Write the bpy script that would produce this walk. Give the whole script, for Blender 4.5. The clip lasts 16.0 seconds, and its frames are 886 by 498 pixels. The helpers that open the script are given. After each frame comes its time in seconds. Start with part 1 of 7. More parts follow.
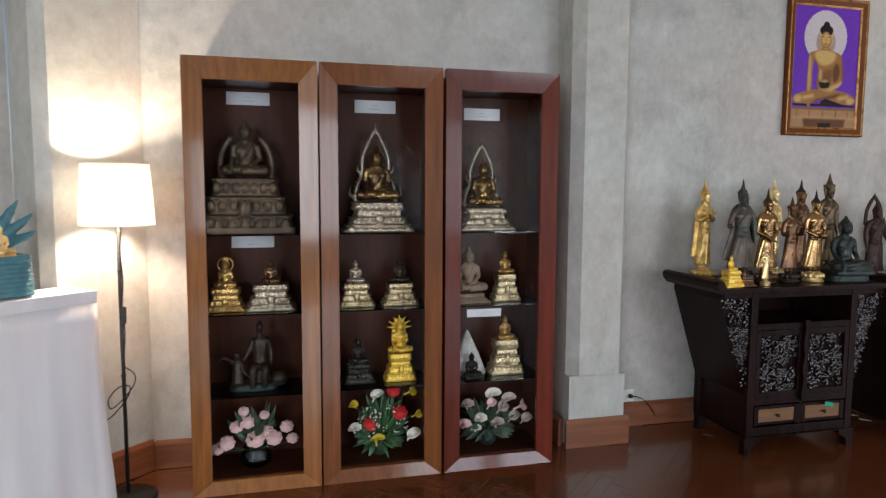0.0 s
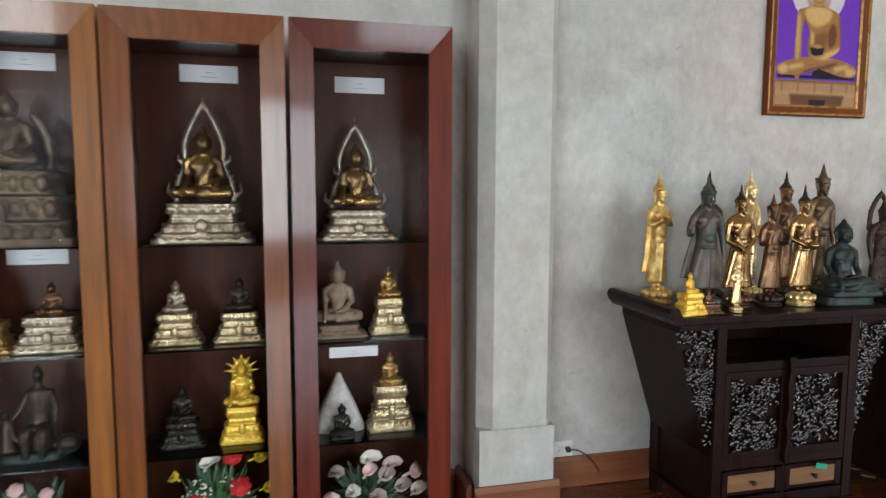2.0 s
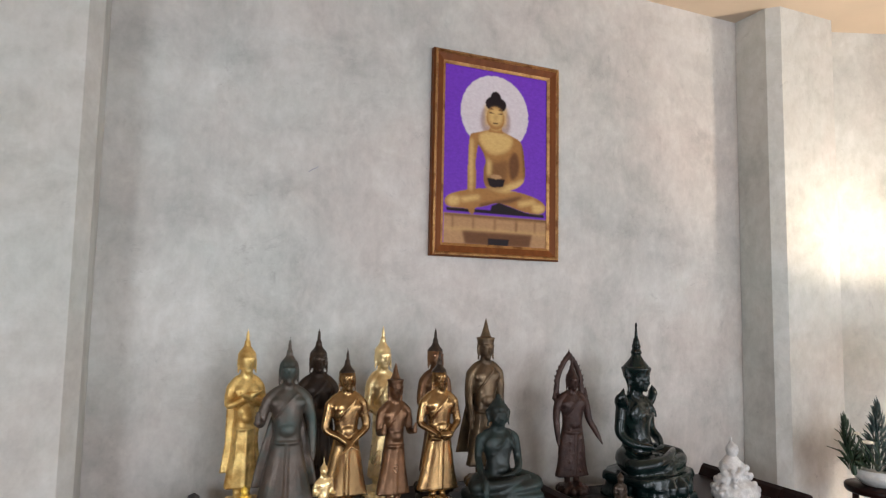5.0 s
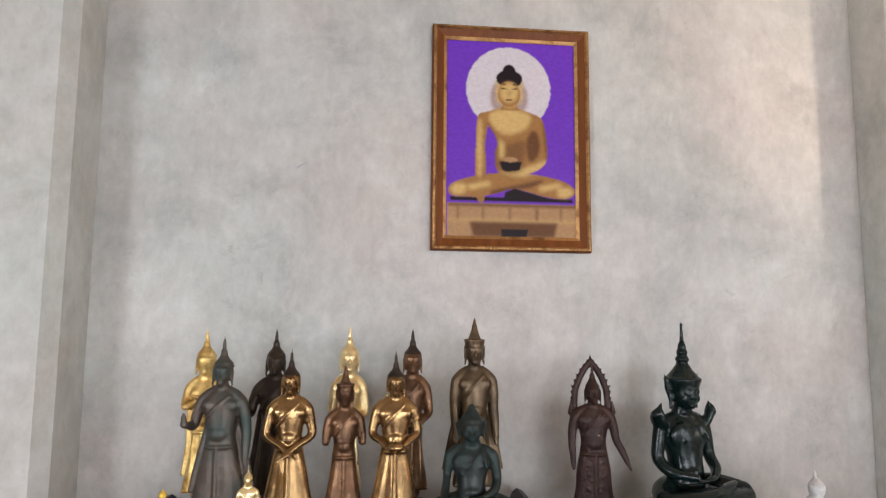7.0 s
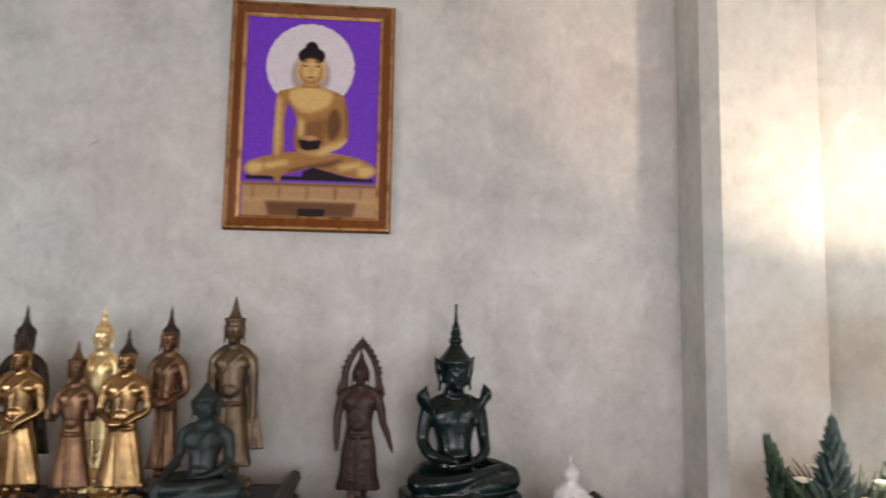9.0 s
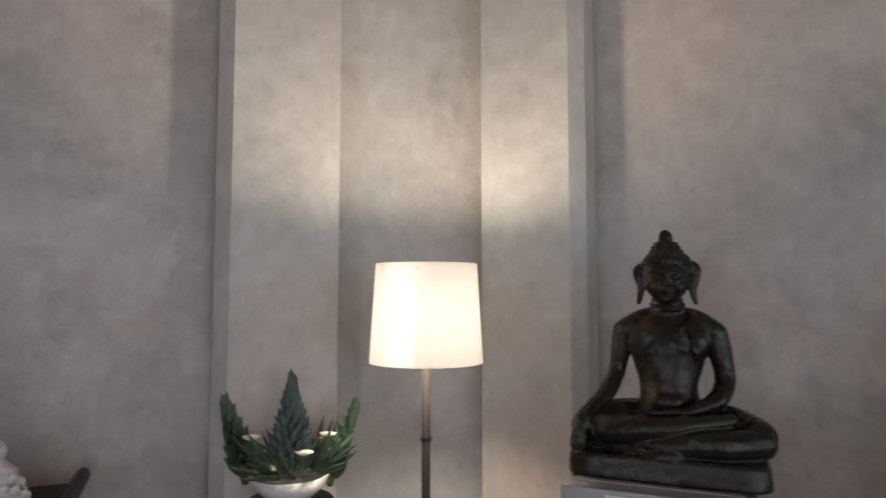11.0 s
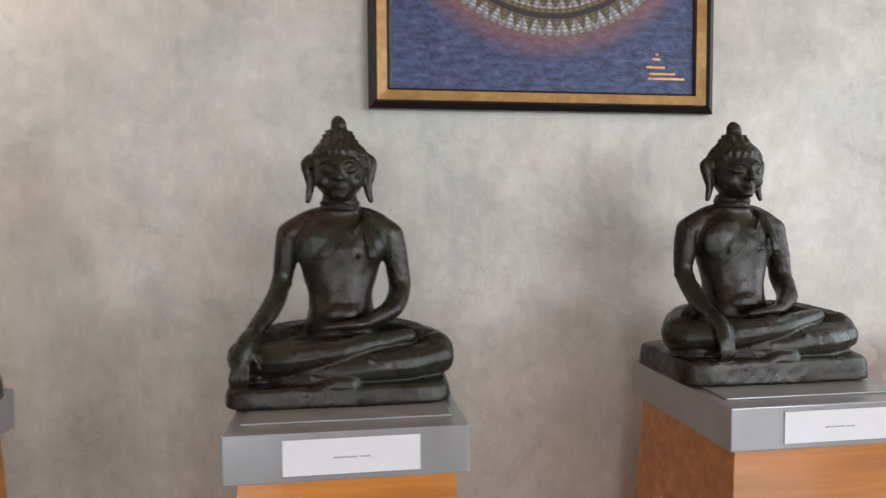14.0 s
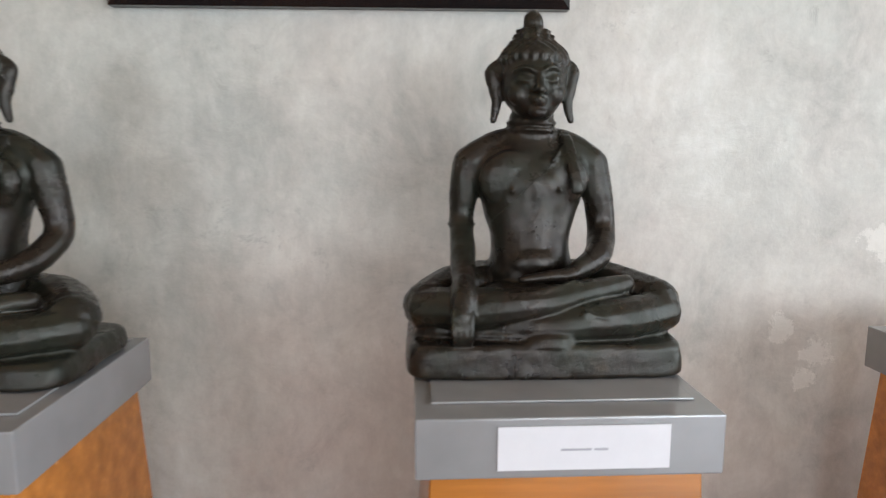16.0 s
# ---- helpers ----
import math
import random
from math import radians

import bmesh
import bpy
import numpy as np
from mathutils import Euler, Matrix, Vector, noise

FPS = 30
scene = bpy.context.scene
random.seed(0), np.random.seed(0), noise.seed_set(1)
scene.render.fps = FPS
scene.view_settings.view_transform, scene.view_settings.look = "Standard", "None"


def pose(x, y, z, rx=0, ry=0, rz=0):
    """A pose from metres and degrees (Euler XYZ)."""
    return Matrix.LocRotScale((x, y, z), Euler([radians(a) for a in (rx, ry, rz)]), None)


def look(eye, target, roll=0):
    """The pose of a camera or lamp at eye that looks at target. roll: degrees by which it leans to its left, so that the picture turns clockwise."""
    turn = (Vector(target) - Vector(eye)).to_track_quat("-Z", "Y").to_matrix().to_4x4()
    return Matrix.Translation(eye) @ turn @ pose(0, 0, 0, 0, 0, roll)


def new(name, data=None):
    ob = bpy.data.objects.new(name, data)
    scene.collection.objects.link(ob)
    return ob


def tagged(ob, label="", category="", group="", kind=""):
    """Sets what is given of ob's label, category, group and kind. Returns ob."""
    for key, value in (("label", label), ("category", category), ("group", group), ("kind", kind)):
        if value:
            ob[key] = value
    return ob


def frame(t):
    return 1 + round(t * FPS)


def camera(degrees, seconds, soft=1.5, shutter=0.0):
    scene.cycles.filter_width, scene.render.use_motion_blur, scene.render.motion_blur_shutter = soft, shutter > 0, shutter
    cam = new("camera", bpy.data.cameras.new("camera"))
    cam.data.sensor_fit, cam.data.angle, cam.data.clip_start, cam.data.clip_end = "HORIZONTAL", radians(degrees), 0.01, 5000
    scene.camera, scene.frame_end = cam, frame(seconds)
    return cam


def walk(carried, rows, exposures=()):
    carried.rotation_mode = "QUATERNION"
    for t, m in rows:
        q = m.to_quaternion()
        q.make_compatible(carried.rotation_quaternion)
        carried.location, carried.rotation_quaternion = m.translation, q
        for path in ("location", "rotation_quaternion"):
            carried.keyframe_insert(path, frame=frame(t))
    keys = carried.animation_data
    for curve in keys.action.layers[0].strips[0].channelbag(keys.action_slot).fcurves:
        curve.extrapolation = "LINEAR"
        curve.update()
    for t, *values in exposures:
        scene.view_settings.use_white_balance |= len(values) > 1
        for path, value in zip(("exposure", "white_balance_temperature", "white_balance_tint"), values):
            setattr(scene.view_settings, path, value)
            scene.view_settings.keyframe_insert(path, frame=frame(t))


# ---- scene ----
cam = camera(69.0, 16.0, soft=1.2, shutter=0.4)
PATH = [
    (0, (-0.166, -0.155, 1.491), (0.312, 1.778, 1.31), 0.3),
    (0.5, (0.015, 0.025, 1.49), (0.488, 1.96, 1.309), 0.2),
    (1, (0.185, 0.219, 1.474), (0.644, 2.158, 1.306), 0.2),
    (1.5, (0.396, 0.409, 1.456), (0.852, 2.348, 1.281), 0.3),
    (2, (0.61, 0.583, 1.491), (1.085, 2.516, 1.299), 0.2),
    (2.5, (0.854, 0.757, 1.508), (1.397, 2.672, 1.309), 0.6),
    (3, (1.122, 0.875, 1.582), (1.791, 2.745, 1.349), 1.1),
    (3.5, (1.367, 0.95, 1.648), (2.121, 2.789, 1.427), 1.2),
    (4, (1.571, 1.006, 1.669), (2.363, 2.843, 1.649), 1.2),
    (4.5, (1.784, 1.001, 1.659), (2.593, 2.825, 1.798), 0.9),
    (4.7, (1.873, 0.977, 1.658), (2.685, 2.798, 1.821), 1.0),
    (7, (2.807, 1.036, 1.61), (3.003, 3.015, 1.822), 0.5),
    (7.5, (2.99, 1.094, 1.614), (3.122, 3.079, 1.815), 0.7),
    (8, (3.156, 1.12, 1.612), (3.278, 3.109, 1.793), 0.8),
    (8.5, (3.341, 1.046, 1.623), (3.474, 3.035, 1.791), 1.0),
    (9, (3.64, 1.009, 1.57), (3.788, 2.994, 1.765), 1.0),
    (9.5, (4.001, 1.016, 1.623), (4.481, 2.951, 1.778), 1.6),
    (9.7, (4.15, 1.018, 1.64), (4.692, 2.943, 1.735), 1.0),
    (11.8, (4.795, 0.805, 1.461), (5.935, 2.433, 1.679), 0.4),
    (12, (4.821, 0.82, 1.466), (6.131, 2.319, 1.664), 0.1),
    (12.5, (4.945, 0.811, 1.438), (6.465, 2.097, 1.631), 0.0),
    (13, (5.16, 0.755, 1.451), (6.733, 1.979, 1.615), -0.1),
    (13.5, (5.408, 0.663, 1.403), (6.993, 1.882, 1.46), -0.2),
    (14, (5.64, 0.637, 1.426), (7.227, 1.849, 1.333), -0.3),
    (14.5, (5.823, 0.565, 1.419), (7.403, 1.781, 1.264), 0.0),
    (15, (6.008, 0.392, 1.425), (7.513, 1.689, 1.197), -0.1),
    (15.5, (6.183, 0.345, 1.412), (7.669, 1.656, 1.142), 0.3),
    (16, (6.407, 0.342, 1.409), (7.861, 1.684, 1.121), 0.1),
]
walk(cam, [(t, look(e, g, r)) for t, e, g, r in PATH], [
    (0, -0.18, 6100, 9), (1, -0.08, 6100, 7), (1.5, 0.16, 6180, 6), (3, 0.22, 6180, 6), (4.5, 0.15, 6280, 10), (7, 0.36, 6330, 12), (8.5, 0.32, 6420, 13), (9, 0.08, 6480, 13),
    (9.5, -0.9, 6560, 16), (9.7, -1.1, 6480, 16), (11.8, -1.16, 6170, 15), (12.5, -0.45, 6130, 13), (13, -0.05, 6230, 10), (13.5, 0.30, 6380, 11), (15, 0.26, 6360, 8), (16, 0.40, 6280, 9)])

# ---- world and lights ----
world = bpy.data.worlds.new("sky")
scene.world = world
world.use_nodes = True
wn = world.node_tree.nodes
sky = wn.new("ShaderNodeTexSky")
sky.sky_type, sky.sun_disc = "NISHITA", False
sky.sun_elevation, sky.sun_rotation = radians(48), radians(110)
world.node_tree.links.new(sky.outputs[0], wn["Background"].inputs[0])
wn["Background"].inputs[1].default_value = 0.12
sun = new("sun", bpy.data.lights.new("sun", "SUN"))
sun.data.energy, sun.data.angle, sun.data.color = 2.5, radians(0.6), (1, 0.95, 0.88)
sun.matrix_world = look((0, 0, 20), (-3, 9, 0))


def window_light(x, y, z, yaw, w, h, power):
    """Daylight that comes in through one window's opening."""
    ob = new("window_daylight", bpy.data.lights.new("window_daylight", "AREA"))
    ob.data.shape, ob.data.size, ob.data.size_y, ob.data.energy = "RECTANGLE", w, h, power
    ob.data.color = (0.89, 0.945, 1.0)
    ob.matrix_world = pose(x, y, z, 90, 0, yaw)


window_light(8.93, -1.7, 1.75, 90, 2.2, 2.3, 72)
window_light(7.7, -4.7, 1.75, 45, 2.9, 2.3, 45)
window_light(5.1, -5.93, 1.75, 0, 2.5, 2.3, 175)
window_light(2.7, -5.93, 1.55, 0, 1.5, 1.6, 65)
window_light(-3.4, -4.7, 1.75, -45, 2.2, 2.3, 215)


def bulb(x, y, z, power, tint):
    ob = new("bulb_light", bpy.data.lights.new("bulb_light", "POINT"))
    ob.data.energy, ob.data.color, ob.data.shadow_soft_size = power, tint, 0.05
    ob.location = (x, y, z)


bulb(-0.917, 3.116, 1.485, 54, (1, 0.78, 0.56))
bulb(5.32, 2.63, 1.515, 72, (1, 0.81, 0.61))

# ---- materials ----


class Graph:
    """A small helper that strings shader nodes together."""

    def __init__(self, name):
        self.m = bpy.data.materials.new(name)
        self.m.use_nodes = True
        self.n, self.l = self.m.node_tree.nodes, self.m.node_tree.links
        self.b = self.n["Principled BSDF"]

    def put(self, socket, v):
        if isinstance(v, bpy.types.NodeSocket):
            self.l.new(v, socket)
        elif isinstance(v, tuple) and len(v) == 3 and socket.type == "RGBA":
            socket.default_value = (*v, 1)
        else:
            socket.default_value = v

    def coords(self, scale=(1, 1, 1), kind="Object", rot=(0, 0, 0)):
        t, mp = self.n.new("ShaderNodeTexCoord"), self.n.new("ShaderNodeMapping")
        self.l.new(t.outputs[kind], mp.inputs[0])
        mp.inputs["Scale"].default_value = scale
        mp.inputs["Rotation"].default_value = rot
        return mp.outputs[0]

    def noise(self, scale, vec=None, detail=4, rough=0.55):
        t = self.n.new("ShaderNodeTexNoise")
        t.inputs["Scale"].default_value, t.inputs["Detail"].default_value, t.inputs["Roughness"].default_value = scale, detail, rough
        self.l.new(vec or self.coords(), t.inputs["Vector"])
        return t.outputs[0]

    def math(self, op, a, b=0.0, c=0.0):
        t = self.n.new("ShaderNodeMath")
        t.operation = op
        for s, v in zip(t.inputs, (a, b, c)):
            self.put(s, v)
        return t.outputs[0]

    def ramp(self, fac, stops, mode="LINEAR"):
        t = self.n.new("ShaderNodeValToRGB")
        t.color_ramp.interpolation = mode
        while len(t.color_ramp.elements) < len(stops):
            t.color_ramp.elements.new(0.5)
        for e, (p, c) in zip(t.color_ramp.elements, stops):
            e.position, e.color = p, (*c, 1) if isinstance(c, tuple) else (c, c, c, 1)
        self.put(t.inputs[0], fac)
        return t.outputs[0]

    def mix(self, fac, a, b, mode="MIX"):
        t = self.n.new("ShaderNodeMix")
        t.data_type, t.blend_type = "RGBA", mode
        self.put(t.inputs[0], fac), self.put(t.inputs[6], a), self.put(t.inputs[7], b)
        return t.outputs[2]

    def bump(self, height, strength=0.2, distance=0.01):
        t = self.n.new("ShaderNodeBump")
        t.inputs["Strength"].default_value, t.inputs["Distance"].default_value = strength, distance
        self.l.new(height, t.inputs["Height"])
        self.l.new(t.outputs[0], self.b.inputs["Normal"])

    def done(self, color, rough=0.5, metal=0.0, **more):
        self.put(self.b.inputs["Base Color"], color)
        self.put(self.b.inputs["Roughness"], rough)
        self.put(self.b.inputs["Metallic"], metal)
        for k, v in more.items():
            self.put(self.b.inputs[k.replace("_", " ")], v)
        return self.m


def scaled(c, f):
    return tuple(min(1, v * f) for v in c)


def plaster(name, c, rough=0.5, blot=0.16, mottle=0.6, chips=0.0, scars=()):
    """Trowelled cement plaster: broad clouds, smeared patches, fine pits; scars are (x, z, radius) where it has flaked."""
    g = Graph(name)
    at = g.coords()
    drift = g.n.new("ShaderNodeVectorMath")
    drift.operation = "MULTIPLY_ADD"
    warp = g.n.new("ShaderNodeTexNoise")
    warp.inputs["Scale"].default_value, warp.inputs["Detail"].default_value = 2.3, 3
    g.l.new(at, warp.inputs["Vector"])
    g.l.new(warp.outputs["Color"], drift.inputs[0])
    drift.inputs[1].default_value = (0.35, 0.35, 0.35)
    g.l.new(at, drift.inputs[2])
    smear = drift.outputs[0]
    big = g.noise(1.1, at, 6, 0.62)
    mid = g.noise(4.2, smear, 8, 0.68)
    patch = g.noise(9.0, smear, 6, 0.62)
    fine = g.noise(60, at, 4, 0.6)
    col = g.ramp(big, [(0.3, scaled(c, 1 - blot)), (0.5, c), (0.7, scaled(c, 1 + blot * 0.7))])
    tint = g.ramp(g.noise(0.8, smear, 4, 0.6), [(0.35, (0.47, 0.51, 0.50)), (0.65, (0.53, 0.49, 0.47))])
    col = g.mix(0.8, col, tint, "OVERLAY")
    col = g.mix(mottle, col, g.ramp(mid, [(0.3, 0.37), (0.44, 0.475), (0.56, 0.525), (0.7, 0.60)]), "OVERLAY")
    col = g.mix(0.5, col, g.ramp(patch, [(0.32, 0.42), (0.47, 0.5), (0.53, 0.5), (0.66, 0.58)]), "OVERLAY")
    spots = g.ramp(g.noise(9, g.coords((1, 1, 1.6)), 9, 0.75), [(0.29, 0.5), (0.36, 1.0)])
    col = g.mix(0.3, col, spots, "MULTIPLY")
    col = g.mix(0.45, col, g.ramp(g.noise(24, g.coords((1, 1, 0.6)), 7, 0.7), [(0.34, 0.4), (0.66, 0.59)]), "OVERLAY")
    smudge = g.math("MULTIPLY", g.ramp(g.noise(3.0, at, 3), [(0.45, 0.0), (0.65, 1.0)]), g.ramp(g.noise(19, smear, 9, 0.78), [(0.56, 0.0), (0.66, 0.5)]))
    col = g.mix(smudge, col, scaled(c, 0.55))
    height = g.math("ADD", mid, g.math("MULTIPLY", fine, 0.3))
    if chips:
        scar = g.ramp(g.noise(6.5, g.coords((1, 1, 1.4)), 10, 0.8), [(0.64, 0.0), (0.68, chips)])
        col = g.mix(scar, col, scaled(c, 1.4))
        dark = g.ramp(g.noise(11, g.coords((1, 1, 2.2)), 9, 0.8), [(0.29, chips), (0.35, 0.0)])
        col = g.mix(dark, col, scaled(c, 0.5))
    if scars:
        sep = g.n.new("ShaderNodeSeparateXYZ")
        g.l.new(at, sep.inputs[0])
        rag = g.math("MULTIPLY", g.math("SUBTRACT", g.noise(16, at, 6, 0.7), 0.5), 4.2)
        for x, z, r in scars:
            dx, dz = g.math("SUBTRACT", sep.outputs[0], x), g.math("SUBTRACT", sep.outputs[2], z)
            d = g.math("SQRT", g.math("ADD", g.math("MULTIPLY", dx, dx), g.math("MULTIPLY", dz, dz)))
            f = g.ramp(g.math("ADD", g.math("DIVIDE", d, r), rag), [(0.55, 0.75), (0.85, 0.0)])
            col = g.mix(f, col, (0.66, 0.63, 0.58))
            height = g.math("SUBTRACT", height, g.math("MULTIPLY", f, 0.6))
    g.bump(height, 0.22, 0.012)
    return g.done(col, g.ramp(mid, [(0.3, rough + 0.12), (0.7, rough - 0.1)]))


def wood(name, c, rough=0.3, axis=2, grain=9.0, contrast=0.3, coat=0.0, gloss=0.5):
    g = Graph(name)
    sc = [grain * 4] * 3
    sc[axis] = grain * 0.28
    v = g.coords(tuple(sc))
    a = g.noise(1.0, v, 6, 0.6)
    sc2 = [3.0] * 3
    sc2[axis] = 0.7
    b = g.noise(1.0, g.coords(tuple(sc2)), 3)
    info = g.n.new("ShaderNodeObjectInfo")
    col = g.ramp(a, [(0.3, scaled(c, 1 - contrast)), (0.55, c), (0.75, scaled(c, 1 + contrast))])
    col = g.mix(0.5, col, g.ramp(b, [(0.3, 0.4), (0.7, 0.6)]), "OVERLAY")
    col = g.mix(0.35, col, g.ramp(info.outputs["Random"], [(0, 0.36), (1, 0.64)]), "OVERLAY")
    g.bump(a, 0.06, 0.004)
    return g.done(col, g.ramp(b, [(0.3, rough * 0.8), (0.7, rough * 1.25)]), Coat_Weight=coat, Coat_Roughness=0.09, Specular_IOR_Level=gloss)


def metalish(name, c, rough, metal, patina=None, amount=0.5, relief=0.25, scale=22.0, gloss=0.5):
    g = Graph(name)
    a = g.noise(scale, g.coords(), 6, 0.65)
    b = g.noise(scale * 0.28, g.coords(), 4)
    col = g.ramp(a, [(0.3, scaled(c, 0.7)), (0.6, c), (0.8, scaled(c, 1.2))])
    if patina:
        f = g.ramp(b, [(0.62 - amount * 0.3, 0.0), (0.75 - amount * 0.2, 1.0)])
        col = g.mix(f, col, patina)
    g.bump(a, relief, 0.006)
    return g.done(col, g.ramp(b, [(0.3, rough * 0.75), (0.7, min(1, rough * 1.3))]), metal, Specular_IOR_Level=gloss)


def plain(name, c, rough=0.5, metal=0.0, vary=0.12, scale=30.0, **more):
    g = Graph(name)
    a = g.noise(scale, g.coords(), 4)
    g.bump(a, 0.08, 0.004)
    return g.done(g.ramp(a, [(0.3, scaled(c, 1 - vary)), (0.7, scaled(c, 1 + vary))]), rough, metal, **more)


M = {}
M["wall"] = plaster("grey_cement_plaster", (0.50, 0.485, 0.465), 0.5, 0.18, 0.75)
M["pilaster"] = plaster("pale_cement_plaster", (0.54, 0.53, 0.50), 0.5, 0.12)
M["wall_rough"] = plaster("weathered_cement_plaster", (0.50, 0.475, 0.445), 0.5, 0.16, 0.8, 0.5, ((3.32, 0.89, 0.055), (3.21, 0.955, 0.045), (3.29, 0.82, 0.04), (3.46, 1.18, 0.05)))
M["ceiling"] = plain("cream_ceiling_paint", (0.62, 0.52, 0.40), 0.7, vary=0.06, scale=3)
M["plank"] = wood("parquet_wood", (0.145, 0.044, 0.016), 0.24, 0, 9, 0.35, 0.5)
M["board"] = wood("baseboard_wood", (0.22, 0.075, 0.03), 0.3, 0, 8, 0.3, 0.2)
# the lamp's glow on the left cabinet is put into this wood's colour
M["cab_a"] = wood("lamplit_cabinet_wood", (0.30, 0.112, 0.024), 0.36, 2, 8, 0.34, 0.55, 0.25)
M["cab_b"] = wood("brown_cabinet_wood", (0.21, 0.067, 0.016), 0.36, 2, 8, 0.34, 0.55, 0.25)
M["cab_c"] = wood("red_cabinet_wood", (0.135, 0.020, 0.008), 0.36, 2, 8, 0.34, 0.55, 0.25)
M["cab_in"] = wood("dark_veneer", (0.064, 0.017, 0.007), 0.35, 2, 6, 0.3, 0.0, 0.25)
M["black_wood"] = wood("blackened_wood", (0.0155, 0.0060, 0.0050), 0.3, 2, 9, 0.4, 0.0, 0.10)
M["carving"] = metalish("lacquered_carving", (0.016, 0.012, 0.012), 0.12, 0.0, None, 0.5, 0.05, 40, 0.9)
M["light_wood"] = wood("light_panel_wood", (0.20, 0.098, 0.042), 0.4, 0, 9, 0.3)
M["tan_panel"] = wood("tan_door_panel", (0.24, 0.098, 0.034), 0.4, 2, 9, 0.25)
M["ped_wood"] = wood("orange_laminate_wood", (0.50, 0.185, 0.030), 0.26, 0, 7, 0.30, 0.2, 0.5)
M["ped_cap"] = plain("grey_laminate", (0.25, 0.25, 0.255), 0.17, 0.0, 0.08, 8, Specular_IOR_Level=0.8)
M["paper"] = plain("white_paper", (0.70, 0.70, 0.73), 0.25, vary=0.02)
M["ink"] = plain("grey_ink", (0.36, 0.36, 0.40), 0.6)
M["gold"] = metalish("bright_gold", (1.0, 0.78, 0.40), 0.30, 0.75, (0.55, 0.31, 0.09), 0.3, 0.2, 30)
M["pale_gold"] = metalish("worn_pale_gilding", (0.62, 0.50, 0.30), 0.32, 0.75, (0.24, 0.17, 0.09), 0.45, 0.5, 44)
# a darker copy of the gold, for the statues inside the cabinets
M["dim_gold"] = metalish("darkened_gold", (0.66, 0.43, 0.15), 0.33, 0.8, (0.28, 0.15, 0.045), 0.5, 0.3, 34)
M["gold_leaf"] = metalish("worn_gold_leaf", (0.95, 0.68, 0.25), 0.40, 0.7, (0.5, 0.28, 0.07), 0.5, 0.4, 55)
M["yellow_gold"] = metalish("yellow_gilding", (1.0, 0.68, 0.10), 0.4, 0.5, (0.75, 0.4, 0.04), 0.4, 0.3, 60)
M["bronze"] = metalish("polished_bronze", (0.48, 0.30, 0.13), 0.23, 0.92, (0.13, 0.07, 0.03), 0.55, 0.15, 26)
M["gilt_brown"] = metalish("rubbed_brown_bronze", (0.17, 0.115, 0.065), 0.36, 0.7, (0.07, 0.048, 0.032), 0.5, 0.3, 26)
M["brown_bronze"] = metalish("brown_bronze", (0.24, 0.13, 0.07), 0.34, 0.8, (0.085, 0.045, 0.026), 0.55, 0.3, 30)
M["dark_bronze"] = metalish("dark_bronze", (0.060, 0.042, 0.030), 0.36, 0.5, (0.026, 0.018, 0.015), 0.5, 0.3, 30, 0.35)


def old_bronze():
    """Dark cast bronze, brown where it is rubbed and green where it has weathered."""
    g = Graph("black_bronze")
    fine, wide, veil = g.noise(38, None, 8, 0.7), g.noise(7, None, 6, 0.65), g.noise(13, None, 5, 0.6)
    col = g.ramp(fine, [(0.3, (0.011, 0.0085, 0.007)), (0.55, (0.024, 0.018, 0.0135)), (0.75, (0.042, 0.032, 0.023))])
    col = g.mix(g.ramp(wide, [(0.46, 0.0), (0.62, 0.85)]), col, (0.022, 0.025, 0.018))
    col = g.mix(g.ramp(veil, [(0.62, 0.0), (0.74, 0.35)]), col, (0.070, 0.045, 0.026))
    g.bump(g.math("ADD", fine, g.math("MULTIPLY", wide, 0.8)), 0.3, 0.006)
    return g.done(col, g.ramp(veil, [(0.3, 0.18), (0.7, 0.40)]), 0.35, Specular_IOR_Level=0.4)


M["black_bronze"] = old_bronze()
M["dull_silver"] = metalish("dull_grey_silver", (0.36, 0.31, 0.24), 0.36, 0.7, (0.14, 0.11, 0.08), 0.5, 0.5, 44)
M["grey_patina"] = metalish("grey_green_bronze", (0.115, 0.09, 0.072), 0.42, 0.5, (0.05, 0.075, 0.068), 0.5, 0.35, 26)
M["green_bronze"] = metalish("green_black_bronze", (0.024, 0.030, 0.028), 0.42, 0.3, (0.03, 0.05, 0.046), 0.5, 0.35, 30, 0.35)
M["jade"] = metalish("dark_jade", (0.004, 0.010, 0.0095), 0.2, 0.0, (0.007, 0.016, 0.014), 0.5, 0.12, 26, 0.3)
M["red_brown"] = metalish("red_brown_bronze", (0.052, 0.026, 0.020), 0.4, 0.3, (0.03, 0.015, 0.013), 0.5, 0.6, 60, 0.35)
M["silver"] = metalish("tarnished_silver", (0.55, 0.47, 0.36), 0.34, 0.75, (0.2, 0.155, 0.10), 0.45, 0.5, 40)
M["dim_bronze"] = metalish("dull_grey_brown_bronze", (0.13, 0.09, 0.055), 0.45, 0.5, (0.07, 0.052, 0.036), 0.55, 0.4, 30)
M["aged_brass"] = metalish("aged_dark_brass", (0.42, 0.27, 0.11), 0.3, 0.85, (0.09, 0.055, 0.03), 0.7, 0.3, 30)
M["white_stone"] = metalish("white_stone", (0.72, 0.70, 0.68), 0.65, 0.0, (0.5, 0.47, 0.45), 0.4, 0.9, 60)
M["terracotta"] = metalish("pale_brown_stone", (0.33, 0.24, 0.17), 0.6, 0.1, (0.2, 0.14, 0.1), 0.5, 0.3, 30)
